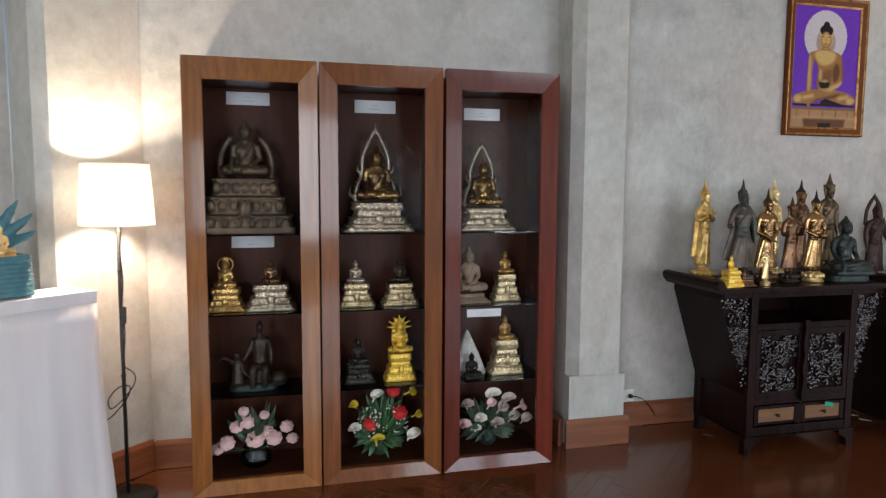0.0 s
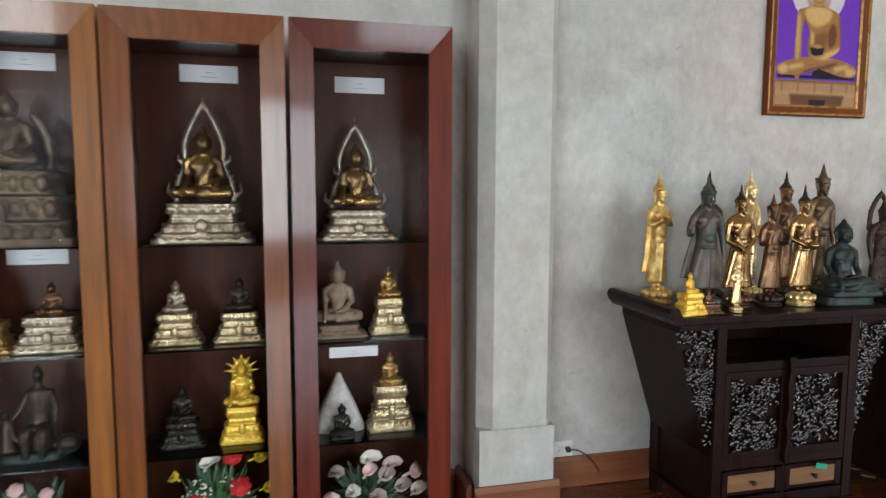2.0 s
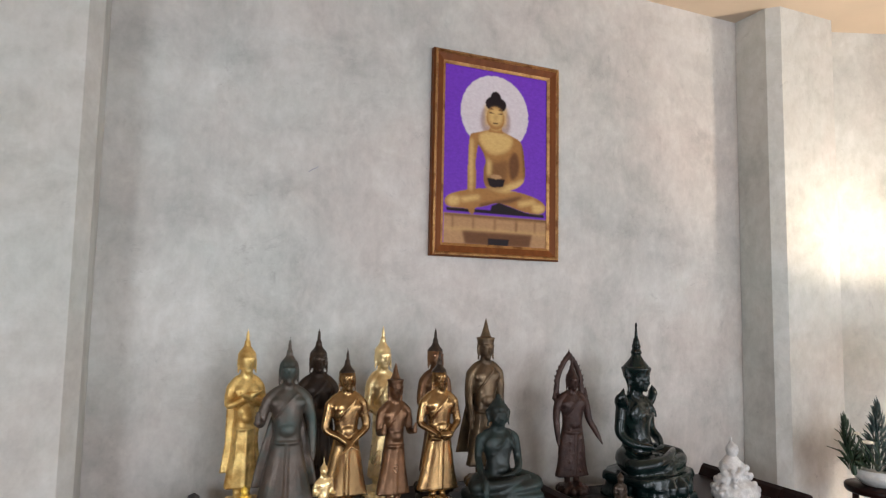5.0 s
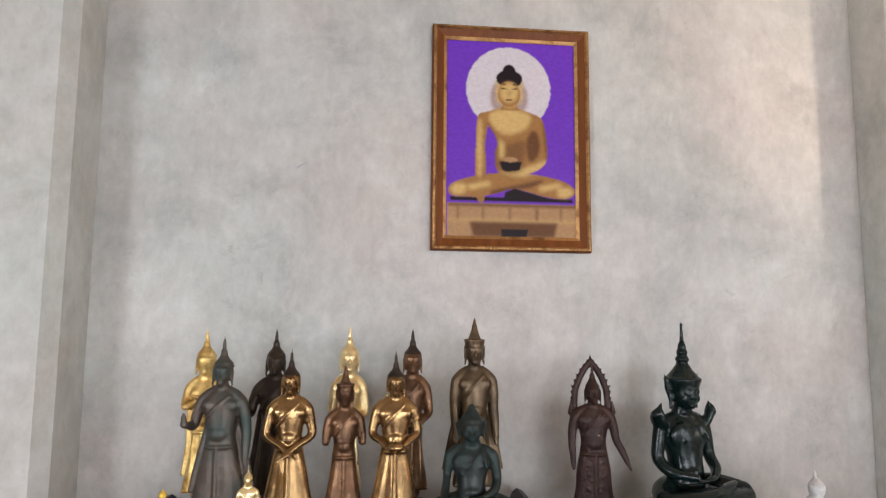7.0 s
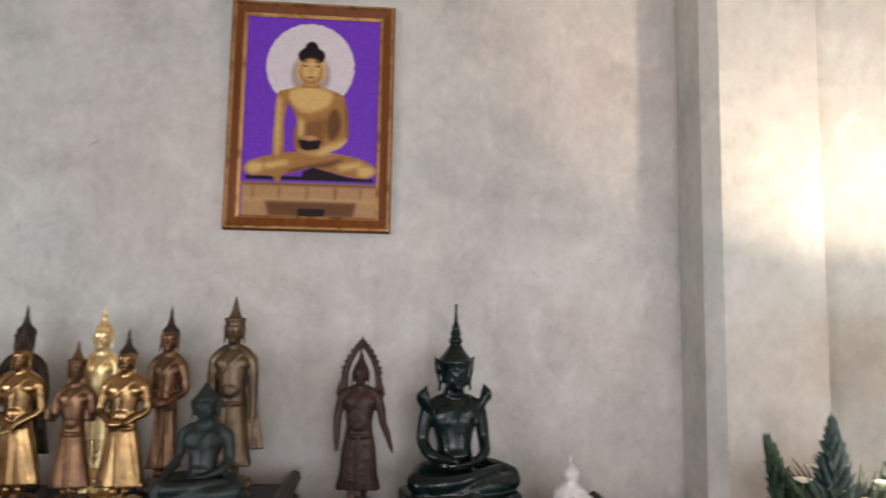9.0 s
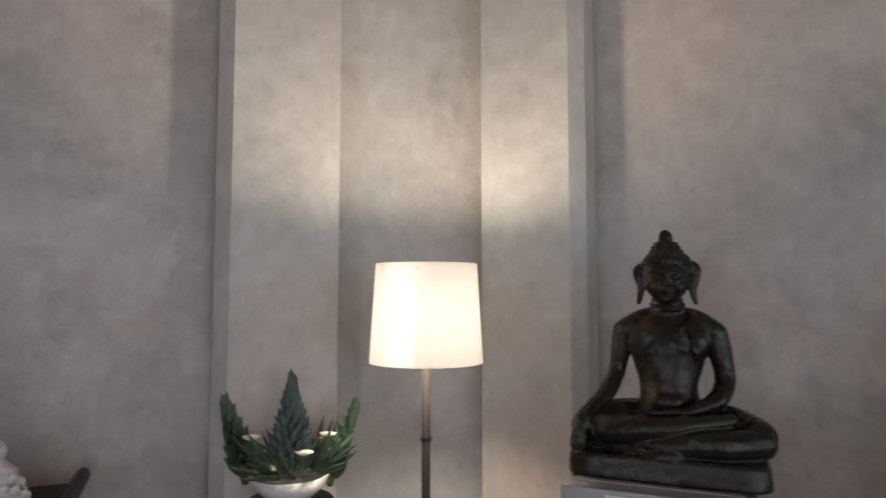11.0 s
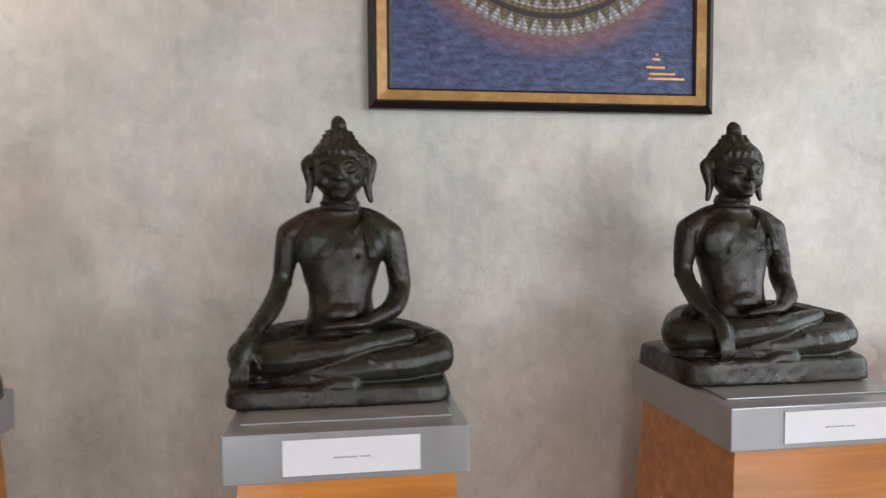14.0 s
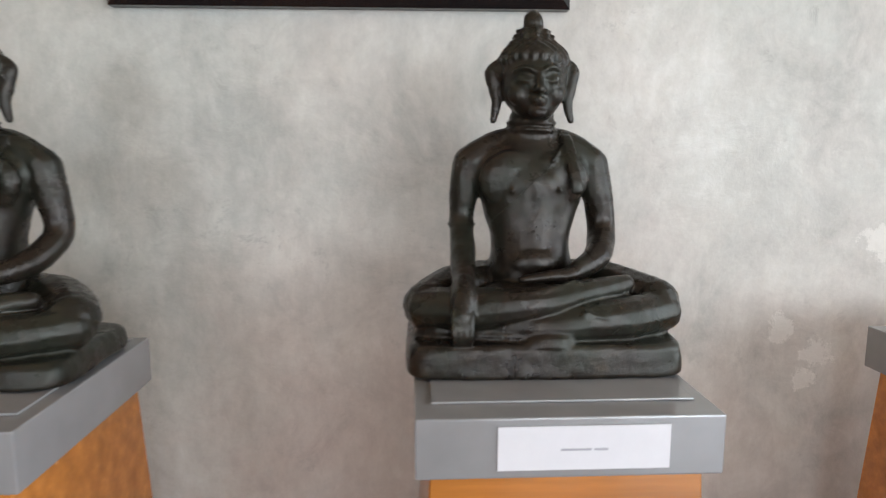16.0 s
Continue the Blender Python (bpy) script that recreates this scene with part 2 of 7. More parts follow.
M["turquoise"] = metalish("turquoise_paint", (0.08, 0.23, 0.28), 0.5, 0.0, (0.05, 0.17, 0.22), 0.5, 0.5, 40)
M["black_metal"] = plain("black_metal", (0.02, 0.02, 0.02), 0.4, 0.3)
M["steel"] = plain("dark_grey_steel", (0.02, 0.017, 0.015), 0.6, 0.0, Specular_IOR_Level=0.15)
M["white_plastic"] = plain("white_plastic", (0.75, 0.74, 0.70), 0.4)
M["green_tag"] = plain("green_tape", (0.03, 0.35, 0.22), 0.4)
M["leaf"] = plain("dark_green_leaf", (0.032, 0.06, 0.032), 0.45, 0, 0.4, 20)
M["bright_leaf"] = plain("mid_green_leaf", (0.040, 0.105, 0.036), 0.45, 0, 0.45, 20)
M["blue_leaf"] = plain("blue_green_leaf", (0.06, 0.10, 0.095), 0.5, 0, 0.4, 20)
M["pink"] = plain("pink_petal", (0.88, 0.58, 0.56), 0.6, 0, 0.12, 40)
M["red"] = plain("red_petal", (0.62, 0.02, 0.025), 0.5, 0, 0.3, 40)
M["yellow"] = plain("yellow_petal", (0.90, 0.66, 0.05), 0.55, 0, 0.12, 40)
M["cream"] = plain("cream_petal", (0.88, 0.84, 0.74), 0.55, 0, 0.08, 40)
M["mauve"] = plain("greyish_pink_petal", (0.52, 0.42, 0.38), 0.6, 0, 0.22, 25)
INK = {"purple": (0.15, 0.04, 0.45), "print_gold": (0.33, 0.16, 0.05), "print_light": (0.60, 0.40, 0.15), "print_shade": (0.13, 0.055, 0.022),
       "print_dark": (0.014, 0.008, 0.010), "print_halo": (0.60, 0.55, 0.58), "print_stone": (0.40, 0.23, 0.11), "print_tan": (0.36, 0.27, 0.26), "print_mid": (0.20, 0.092, 0.032), "print_line": (0.07, 0.03, 0.014)}


def print_material():
    g = Graph("glossy_colour_print")
    at = g.n.new("ShaderNodeAttribute")
    at.attribute_name = "ink"
    grain = g.ramp(g.noise(60, g.coords((1, 1, 1.5)), 6, 0.7), [(0.3, 0.42), (0.7, 0.58)])
    return g.done(g.mix(0.8, at.outputs["Color"], grain, "OVERLAY"), 0.4, 0.0, Specular_IOR_Level=0.12)


M["print"] = print_material()
M["frame_brown"] = wood("brown_gilt_moulding", (0.16, 0.05, 0.013), 0.4, 2, 9, 0.3, 0.0, 0.12)
M["frame_gold"] = metalish("gilt_moulding", (0.52, 0.29, 0.11), 0.36, 0.8, (0.24, 0.11, 0.04), 0.4, 0.4, 70)
M["frame_black"] = plain("black_moulding", (0.012, 0.01, 0.01), 0.25)
M["frame_tan"] = metalish("dull_gold_moulding", (0.42, 0.25, 0.09), 0.45, 0.4, (0.3, 0.16, 0.05), 0.4, 0.2, 40)


def cloth_material():
    g = Graph("white_cloth")
    folds = g.noise(1.0, g.coords((6, 6, 0.7)), 3)
    g.bump(folds, 0.3, 0.02)
    return g.done(g.ramp(folds, [(0.3, (0.74, 0.73, 0.78)), (0.7, (0.84, 0.83, 0.86))]), 0.6, 0.0, Sheen_Weight=0.3)


M["cloth"] = cloth_material()


def shade_material():
    g = Graph("white_lampshade_fabric")
    out = g.n["Material Output"]
    d, t, mx = g.n.new("ShaderNodeBsdfDiffuse"), g.n.new("ShaderNodeBsdfTranslucent"), g.n.new("ShaderNodeMixShader")
    weave = g.ramp(g.noise(260, g.coords((1, 1, 1)), 2), [(0.3, (0.93, 0.92, 0.90)), (0.7, (0.97, 0.965, 0.955))])
    g.put(d.inputs[0], weave), g.put(t.inputs[0], weave)
    mx.inputs[0].default_value = 0.78
    g.l.new(d.outputs[0], mx.inputs[1]), g.l.new(t.outputs[0], mx.inputs[2]), g.l.new(mx.outputs[0], out.inputs[0])
    return g.m


M["shade"] = shade_material()


def glass_material(name, tint, rough=0.0, ior=1.5):
    g = Graph(name)
    out = g.n["Material Output"]
    tr, gl, mx, fr = (g.n.new("ShaderNode" + k) for k in ("BsdfTransparent", "BsdfGlossy", "MixShader", "Fresnel"))
    g.put(tr.inputs[0], tint)
    gl.inputs["Roughness"].default_value = rough
    fr.inputs[0].default_value = ior
    g.l.new(fr.outputs[0], mx.inputs[0]), g.l.new(tr.outputs[0], mx.inputs[1]), g.l.new(gl.outputs[0], mx.inputs[2])
    g.l.new(mx.outputs[0], out.inputs[0])
    return g.m


M["glass"] = glass_material("clear_glass", (0.985, 0.99, 0.985), 0.02, 1.075)
M["shelf_glass"] = glass_material("green_edged_glass", (0.55, 0.68, 0.64), 0.03)


def mandala_material():
    g = Graph("mandala_canvas")
    sep = g.n.new("ShaderNodeSeparateXYZ")
    g.l.new(g.coords(), sep.inputs[0])
    x, z = sep.outputs[0], sep.outputs[2]
    r = g.math("SQRT", g.math("ADD", g.math("MULTIPLY", x, x), g.math("MULTIPLY", z, z)))
    a = g.math("DIVIDE", g.math("ARCTAN2", z, x), 2 * math.pi)
    wob = g.math("ADD", r, g.math("MULTIPLY", g.math("SUBTRACT", g.noise(7, None, 4), 0.5), 0.012))
    q = g.math("DIVIDE", wob, 0.7)
    blot = g.noise(34, g.coords((0.6, 1, 1.5)), 9, 0.8)
    back = g.ramp(blot, [(0.36, (0.006, 0.008, 0.026)), (0.46, (0.024, 0.034, 0.10)), (0.54, (0.048, 0.068, 0.17)), (0.61, (0.075, 0.10, 0.19)), (0.67, (0.22, 0.17, 0.09))])
    rust = g.ramp(blot, [(0.35, (0.05, 0.04, 0.09)), (0.55, (0.24, 0.10, 0.075)), (0.7, (0.33, 0.17, 0.10))])
    back = g.mix(g.ramp(g.math("ADD", q, g.math("MULTIPLY", g.math("SUBTRACT", blot, 0.5), 0.15)), [(0.64, 1.0), (0.76, 0.0)]), back, rust)
    ring = [(0.0, (0.008, 0.008, 0.014)), (0.03, (0.012, 0.012, 0.018)), (0.11, (0.03, 0.022, 0.02)), (0.14, (0.05, 0.032, 0.022)), (0.18, (0.028, 0.018, 0.014)),
            (0.21, (0.075, 0.042, 0.026)), (0.26, (0.035, 0.02, 0.014)), (0.30, (0.06, 0.035, 0.016)), (0.325, (0.24, 0.15, 0.035)), (0.36, (0.11, 0.065, 0.016)),
            (0.39, (0.30, 0.20, 0.05)), (0.42, (0.09, 0.055, 0.018)), (0.45, (0.27, 0.19, 0.06)), (0.475, (0.02, 0.016, 0.014)),
            (0.485, (0.36, 0.35, 0.33)), (0.53, (0.16, 0.12, 0.05)), (0.55, (0.014, 0.014, 0.018)), (0.575, (0.40, 0.40, 0.42)), (0.635, (0.25, 0.22, 0.2)), (0.65, (0.1, 0.08, 0.1))]
    rings = g.ramp(q, ring, "CONSTANT")
    saw = g.math("PINGPONG", g.math("MULTIPLY", a, 64), 0.5)
    band = g.math("MULTIPLY", g.math("GREATER_THAN", q, 0.575), g.math("LESS_THAN", q, 0.635))
    tooth = g.math("MULTIPLY", band, g.math("GREATER_THAN", saw, g.math("DIVIDE", g.math("SUBTRACT", q, 0.575), 0.12)))
    rings = g.mix(tooth, rings, (0.15, 0.12, 0.055))
    saw2 = g.math("PINGPONG", g.math("MULTIPLY", a, 60), 0.5)
    band2 = g.math("MULTIPLY", g.math("GREATER_THAN", q, 0.485), g.math("LESS_THAN", q, 0.53))
    tooth2 = g.math("MULTIPLY", band2, g.math("GREATER_THAN", saw2, g.math("DIVIDE", g.math("SUBTRACT", q, 0.485), 0.09)))
    rings = g.mix(tooth2, rings, (0.12, 0.09, 0.04))
    dots = g.math("MULTIPLY", g.math("PINGPONG", g.math("MULTIPLY", a, 110), 0.5), g.math("PINGPONG", g.math("MULTIPLY", q, 60), 0.5))
    rings = g.mix(g.math("MULTIPLY", 0.6, g.ramp(dots, [(0.04, 1.0), (0.12, 0.0)])), rings, (0.015, 0.01, 0.008))
    col = g.mix(g.math("LESS_THAN", q, 0.652), back, rings)
    g.bump(g.math("ADD", blot, g.math("MULTIPLY", rings, 0.6)), 0.5, 0.006)
    return g.done(col, 0.5)


M["mandala"] = mandala_material()

# ---- builders ----


def mesh_of(name, bm, mats, smooth=False):
    me = bpy.data.meshes.new(name)
    bmesh.ops.recalc_face_normals(bm, faces=bm.faces)
    for f in bm.faces:
        f.smooth = smooth
    bm.to_mesh(me)
    bm.free()
    for m in mats if isinstance(mats, (list, tuple)) else [mats]:
        me.materials.append(m)
    return me


def part(name, bm, material, parent, label="", smooth=False):
    ob = new(name, mesh_of(name, bm, material, smooth))
    ob.parent = parent
    if label:
        tagged(ob, label)
    return ob


def thing(name, m, label, category, group=""):
    ob = new(name)
    ob.empty_display_size = 0.1
    ob.matrix_world = m
    return tagged(ob, label, category, group)


def solid(name, bm, material, m, label="", category="", group="", kind="", smooth=False):
    ob = new(name, mesh_of(name, bm, material, smooth))
    ob.matrix_world = m
    return tagged(ob, label, category, group, kind)


def cuboid(x0, x1, y0, y1, z0, z1, bevel=0.0, bm=None):
    own = bm is None
    bm = bm or bmesh.new()
    r = bmesh.ops.create_cube(bm, size=1)["verts"]
    for v in r:
        v.co = Vector(((x0 + x1) / 2 + v.co.x * (x1 - x0), (y0 + y1) / 2 + v.co.y * (y1 - y0), (z0 + z1) / 2 + v.co.z * (z1 - z0)))
    if bevel and own:
        bmesh.ops.bevel(bm, geom=bm.edges[:], offset=bevel, segments=2, affect="EDGES", profile=0.6)
    return bm


def prism(points, axis, a, b, bm=None, bevel=0.0):
    """A flat outline (u, v) drawn out along an axis: x gives (u,v)=(y,z), y gives (x,z), z gives (x,y)."""
    own = bm is None
    bm = bm or bmesh.new()
    at = {"x": lambda u, v, w: (w, u, v), "y": lambda u, v, w: (u, w, v), "z": lambda u, v, w: (u, v, w)}[axis]
    r0 = [bm.verts.new(at(u, v, a)) for u, v in points]
    r1 = [bm.verts.new(at(u, v, b)) for u, v in points]
    bm.faces.new(r0[::-1]), bm.faces.new(r1)
    n = len(points)
    for i in range(n):
        bm.faces.new((r0[i], r0[(i + 1) % n], r1[(i + 1) % n], r1[i]))
    if bevel and own:
        bmesh.ops.bevel(bm, geom=bm.edges[:], offset=bevel, segments=2, affect="EDGES", profile=0.6)
    return bm


def lathe(profile, bm=None, seg=24, center=(0, 0, 0), closed=True):
    bm = bm or bmesh.new()
    rings = []
    for r, z in profile:
        rings.append([bm.verts.new((center[0] + r * math.cos(2 * math.pi * i / seg), center[1] + r * math.sin(2 * math.pi * i / seg), center[2] + z)) for i in range(seg)])
    for a, b in zip(rings, rings[1:]):
        for i in range(seg):
            bm.faces.new((a[i], a[(i + 1) % seg], b[(i + 1) % seg], b[i]))
    if closed:
        bm.faces.new(rings[0][::-1]), bm.faces.new(rings[-1])
    return bm


def ball(bm, c, r, rot=None, seg=16):
    """An ellipsoid of radii r about c."""
    m = Matrix.Translation(c) @ (rot or Matrix())
    rows = max(4, seg // 2)
    rings = []
    for j in range(1, rows):
        t = math.pi * j / rows
        s, z = math.sin(t), math.cos(t)
        rings.append([bm.verts.new(m @ Vector((r[0] * s * math.cos(2 * math.pi * i / seg), r[1] * s * math.sin(2 * math.pi * i / seg), r[2] * z))) for i in range(seg)])
    top, low = bm.verts.new(m @ Vector((0, 0, r[2]))), bm.verts.new(m @ Vector((0, 0, -r[2])))
    for i in range(seg):
        k = (i + 1) % seg
        bm.faces.new((top, rings[0][i], rings[0][k]))
        bm.faces.new((low, rings[-1][k], rings[-1][i]))
        for a, b in zip(rings, rings[1:]):
            bm.faces.new((a[i], b[i], b[k], a[k]))


def limb(bm, p, q, r0, r1, seg=14, flat=1.0):
    """A round-ended tapering limb from p to q."""
    p, q = Vector(p), Vector(q)
    d = q - p
    turn = d.to_track_quat("Z", "Y").to_matrix().to_4x4()
    n = d.length
    prof = [(r0 * math.sin(a), -r0 * math.cos(a)) for a in (0.15, 0.6, 1.1)] + [(r0, 0), (r1, n)] + [(r1 * math.cos(a), n + r1 * math.sin(a)) for a in (0.5, 1.0, 1.42)]
    m = Matrix.Translation(p) @ turn @ Matrix.Diagonal((1, flat, 1, 1))
    rings = []
    for r, z in prof:
        rings.append([bm.verts.new(m @ Vector((r * math.cos(2 * math.pi * i / seg), r * math.sin(2 * math.pi * i / seg), z))) for i in range(seg)])
    for a, b in zip(rings, rings[1:]):
        for i in range(seg):
            bm.faces.new((a[i], a[(i + 1) % seg], b[(i + 1) % seg], b[i]))
    bm.faces.new(rings[0][::-1]), bm.faces.new(rings[-1])


def loft(bm, levels, seg=28, power=2.0):
    """Stacked super-ellipses: (z, half width, half depth, y)."""
    rings = []
    for z, rx, ry, cy in levels:
        ring = []
        for i in range(seg):
            t = 2 * math.pi * i / seg
            c, s = math.cos(t), math.sin(t)
            ring.append(bm.verts.new((rx * math.copysign(abs(c) ** (2 / power), c), cy + ry * math.copysign(abs(s) ** (2 / power), s), z)))
        rings.append(ring)
    for a, b in zip(rings, rings[1:]):
        for i in range(seg):
            bm.faces.new((a[i], a[(i + 1) % seg], b[(i + 1) % seg], b[i]))
    bm.faces.new(rings[0][::-1]), bm.faces.new(rings[-1])


def eased(levels, n=5):
    """The same loft with rounded steps between its levels."""
    a = np.array(levels)
    a = np.vstack([a[:1], a, a[-1:]])
    out = []
    for k in range(1, len(a) - 2):
        for j in range(n):
            u = j / n
            out.append(tuple(0.5 * (2 * a[k] + (a[k + 1] - a[k - 1]) * u + (2 * a[k - 1] - 5 * a[k] + 4 * a[k + 1] - a[k + 2]) * u * u + (3 * a[k] - a[k - 1] - 3 * a[k + 1] + a[k + 2]) * u ** 3)))
    return out + [tuple(levels[-1])]


def tube(bm, points, radii, flat=1.0):
    """A limb that bends smoothly through its points."""
    path = eased([(*p, r) for p, r in zip(points, radii)], 4)
    for a, b in zip(path, path[1:]):
        limb(bm, a[:3], b[:3], a[3], b[3], 12, flat)


def pipe(points, radius, bm=None, seg=8):
    bm = bm or bmesh.new()
    for p, q in zip(points, points[1:]):
        limb(bm, p, q, radius, radius, seg)
    return bm


def cast(name, bm, voxel, mats, split=(), back=None, soften=5):
    """Fuses overlapping forms into one cast skin; mats are given from the bottom up, split at the heights given."""
    tmp = new("casting", mesh_of("casting", bm, mats[0], True))
    mod = tmp.modifiers.new("fuse", "REMESH")
    mod.mode, mod.voxel_size, mod.use_smooth_shade = "VOXEL", voxel, True
    soft = tmp.modifiers.new("soften", "SMOOTH")
    soft.factor, soft.iterations = 0.5, soften
    me = bpy.data.meshes.new_from_object(tmp.evaluated_get(bpy.context.evaluated_depsgraph_get()))
    bpy.data.objects.remove(tmp)
    me.name = name
    me.materials.clear()
    for m in mats:
        me.materials.append(m)
    me.polygons.foreach_set("use_smooth", [True] * len(me.polygons))
    if split:
        zs = np.empty(len(me.polygons) * 3)
        me.polygons.foreach_get("center", zs)
        me.polygons.foreach_set("material_index", np.where(zs[1::3] > (9 if back is None else back), len(mats) - 1, np.searchsorted(np.array(split), zs[2::3])).astype(int).tolist())
    me.update()
    return me


def statue(name, me, x, y, z, turn, label, size=1.0, group="", category="statue"):
    ob = new(name, me)
    ob.matrix_world = pose(x, y, z, 0, 0, turn) @ Matrix.Diagonal((size, size, size, 1))
    return tagged(ob, label, category, group)

# ---- structure ----
CEIL = 3.21
S = math.sqrt(0.5)


def structure(name, bm, material, m=Matrix(), label="", smooth=False):
    return solid(name, bm, material, m, label, kind="structure", smooth=smooth)


floor = structure("floor", prism([(-5, -0.2), (-5, -3.6), (-2.3, -6.3), (6.6, -6.3), (9.3, -3.6), (9.3, 0.1), (5.6, 3.8), (-1.2, 3.8)], "z", -0.1, -0.004), M["plank"], label="dark reddish brown herringbone parquet floor")
structure("ceiling", prism([(-5, -0.2), (-5, -3.6), (-2.3, -6.3), (6.6, -6.3), (9.3, -3.6), (9.3, 0.1), (5.6, 3.8), (-1.2, 3.8)], "z", CEIL, CEIL + 0.12), M["ceiling"])


def wall(name, p, q, material, holes=(), thick=0.16):
    """A wall whose inner face runs from p to q, the room on its right hand; holes are (from, to, sill, head) along it."""
    p, q = Vector((*p, 0)), Vector((*q, 0))
    n = (q - p).length
    m = Matrix.Translation(p) @ Matrix.Rotation(math.atan2(q.y - p.y, q.x - p.x), 4, "Z")
    bm = bmesh.new()
    a = 0.0
    for h0, h1, s, t in holes:
        cuboid(a, h0, 0, thick, 0, CEIL, bm=bm)
        cuboid(h0, h1, 0, thick, 0, s, bm=bm)
        cuboid(h0, h1, 0, thick, t, CEIL, bm=bm)
        a = h1
    cuboid(a, n, 0, thick, 0, CEIL, bm=bm)
    w = structure(name, bm, material, m)
    for i, (h0, h1, s, t) in enumerate(holes):
        win = structure("window_" + name[-1] + "_%d" % (i + 1), cuboid(h0, h1, 0.01, 0.06, s, s + 0.05), M["cab_b"], m)
        for x in (h0, (h0 + h1) / 2 - 0.025, h1 - 0.05):
            part("window_frame", cuboid(x, x + 0.05, 0.01, 0.06, s + 0.052, t - 0.052), M["cab_b"], win)
        part("window_frame", cuboid(h0, h1, 0.01, 0.06, t - 0.05, t), M["cab_b"], win)
    return w


wall("wall_north", (-0.863, 3.46), (5.19, 3.46), M["wall"])
wall("wall_northeast", (5.95, 3.08), (9.0, 0.03), M["wall_rough"])
wall("wall_e", (9.0, 0.03), (9.0, -3.5), M["wall"], [(0.6, 2.9, 0.55, 2.95)])
wall("wall_f", (9.0, -3.5), (6.5, -6.0), M["wall"], [(0.28, 3.25, 0.55, 2.95)])
wall("wall_g", (6.5, -6.0), (-2.2, -6.0), M["wall"], [(0.12, 2.65, 0.55, 2.95), (3.0, 4.6, 0.7, 2.4)])
wall("wall_h", (-2.2, -6.0), (-4.7, -3.5), M["wall"], [(0.6, 2.9, 0.55, 2.95)])
wall("wall_i", (-4.7, -3.5), (-4.7, -0.05), M["wall"])
wall("wall_northwest", (-4.7, -0.05), (-1.39, 3.26), M["wall"])


def pilaster(name, m, w, d, chamfer_left=0.05, chamfer_right=0.05):
    """Width along x, front at y=0, back at y=d; square block below, chamfered above."""
    c, zb = 0.05, 0.42
    bm = prism([(0, 0), (w, 0), (w, d), (0, d)], "z", 0, zb)
    top = []
    top += [(0, chamfer_left), (chamfer_left, 0)] if chamfer_left else [(0, 0)]
    top += [(w - chamfer_right, 0), (w, c)] if chamfer_right else [(w, 0)]
    prism(top + [(w, d), (0, d)], "z", zb - 0.002, CEIL, bm)
    return structure(name, bm, M["pilaster"], m)


pilaster("pilaster_1", pose(1.425, 3.212, 0), 0.353, 0.246, 0.06, 0.04)
pilaster("pilaster_2", pose(4.76, 3.22, 0), 0.43, 0.238, 0.05, 0)
structure("corner_wall_1", prism([(5.17, 3.376), (5.81, 3.134), (6.0, 3.5), (5.17, 3.62)], "z", 0, CEIL), M["pilaster"])
pilaster("pilaster_3", pose(5.676, 3.019, 0, 0, 0, -45), 0.375, 0.236, 0, 0.05)
pilaster("pilaster_4", pose(-1.22, 3.095, 0, 0, 0, 45), 0.508, 0.236, 0.05, 0)


def baseboard(m, n, h=0.15):
    prof = [(0, 0), (-0.024, 0), (-0.024, h * 0.86), (-0.012, h), (0, h)]
    structure("baseboard", prism(prof, "x", 0, n), M["board"], m)


baseboard(pose(1.804, 3.458, 0), 2.93)
baseboard(pose(-0.85, 3.458, 0), 2.22)
baseboard(pose(1.401, 3.210, 0), 0.401, 0.165)
baseboard(pose(4.736, 3.218, 0), 0.45, 0.165)
baseboard(pose(5.195, 3.362, 0, 0, 0, -20.7), 0.61)
baseboard(pose(5.68, 3.013, 0, 0, 0, -45), 0.39, 0.165)
baseboard(pose(-1.24, 3.074, 0, 0, 0, 45), 0.528, 0.165)
baseboard(pose(6.13, 2.90, 0, 0, 0, -45), 4.0)
baseboard(pose(1.399, 3.458, 0, 0, 0, -90), 0.22, 0.165)

# cabinets ------------------------------------------------------------


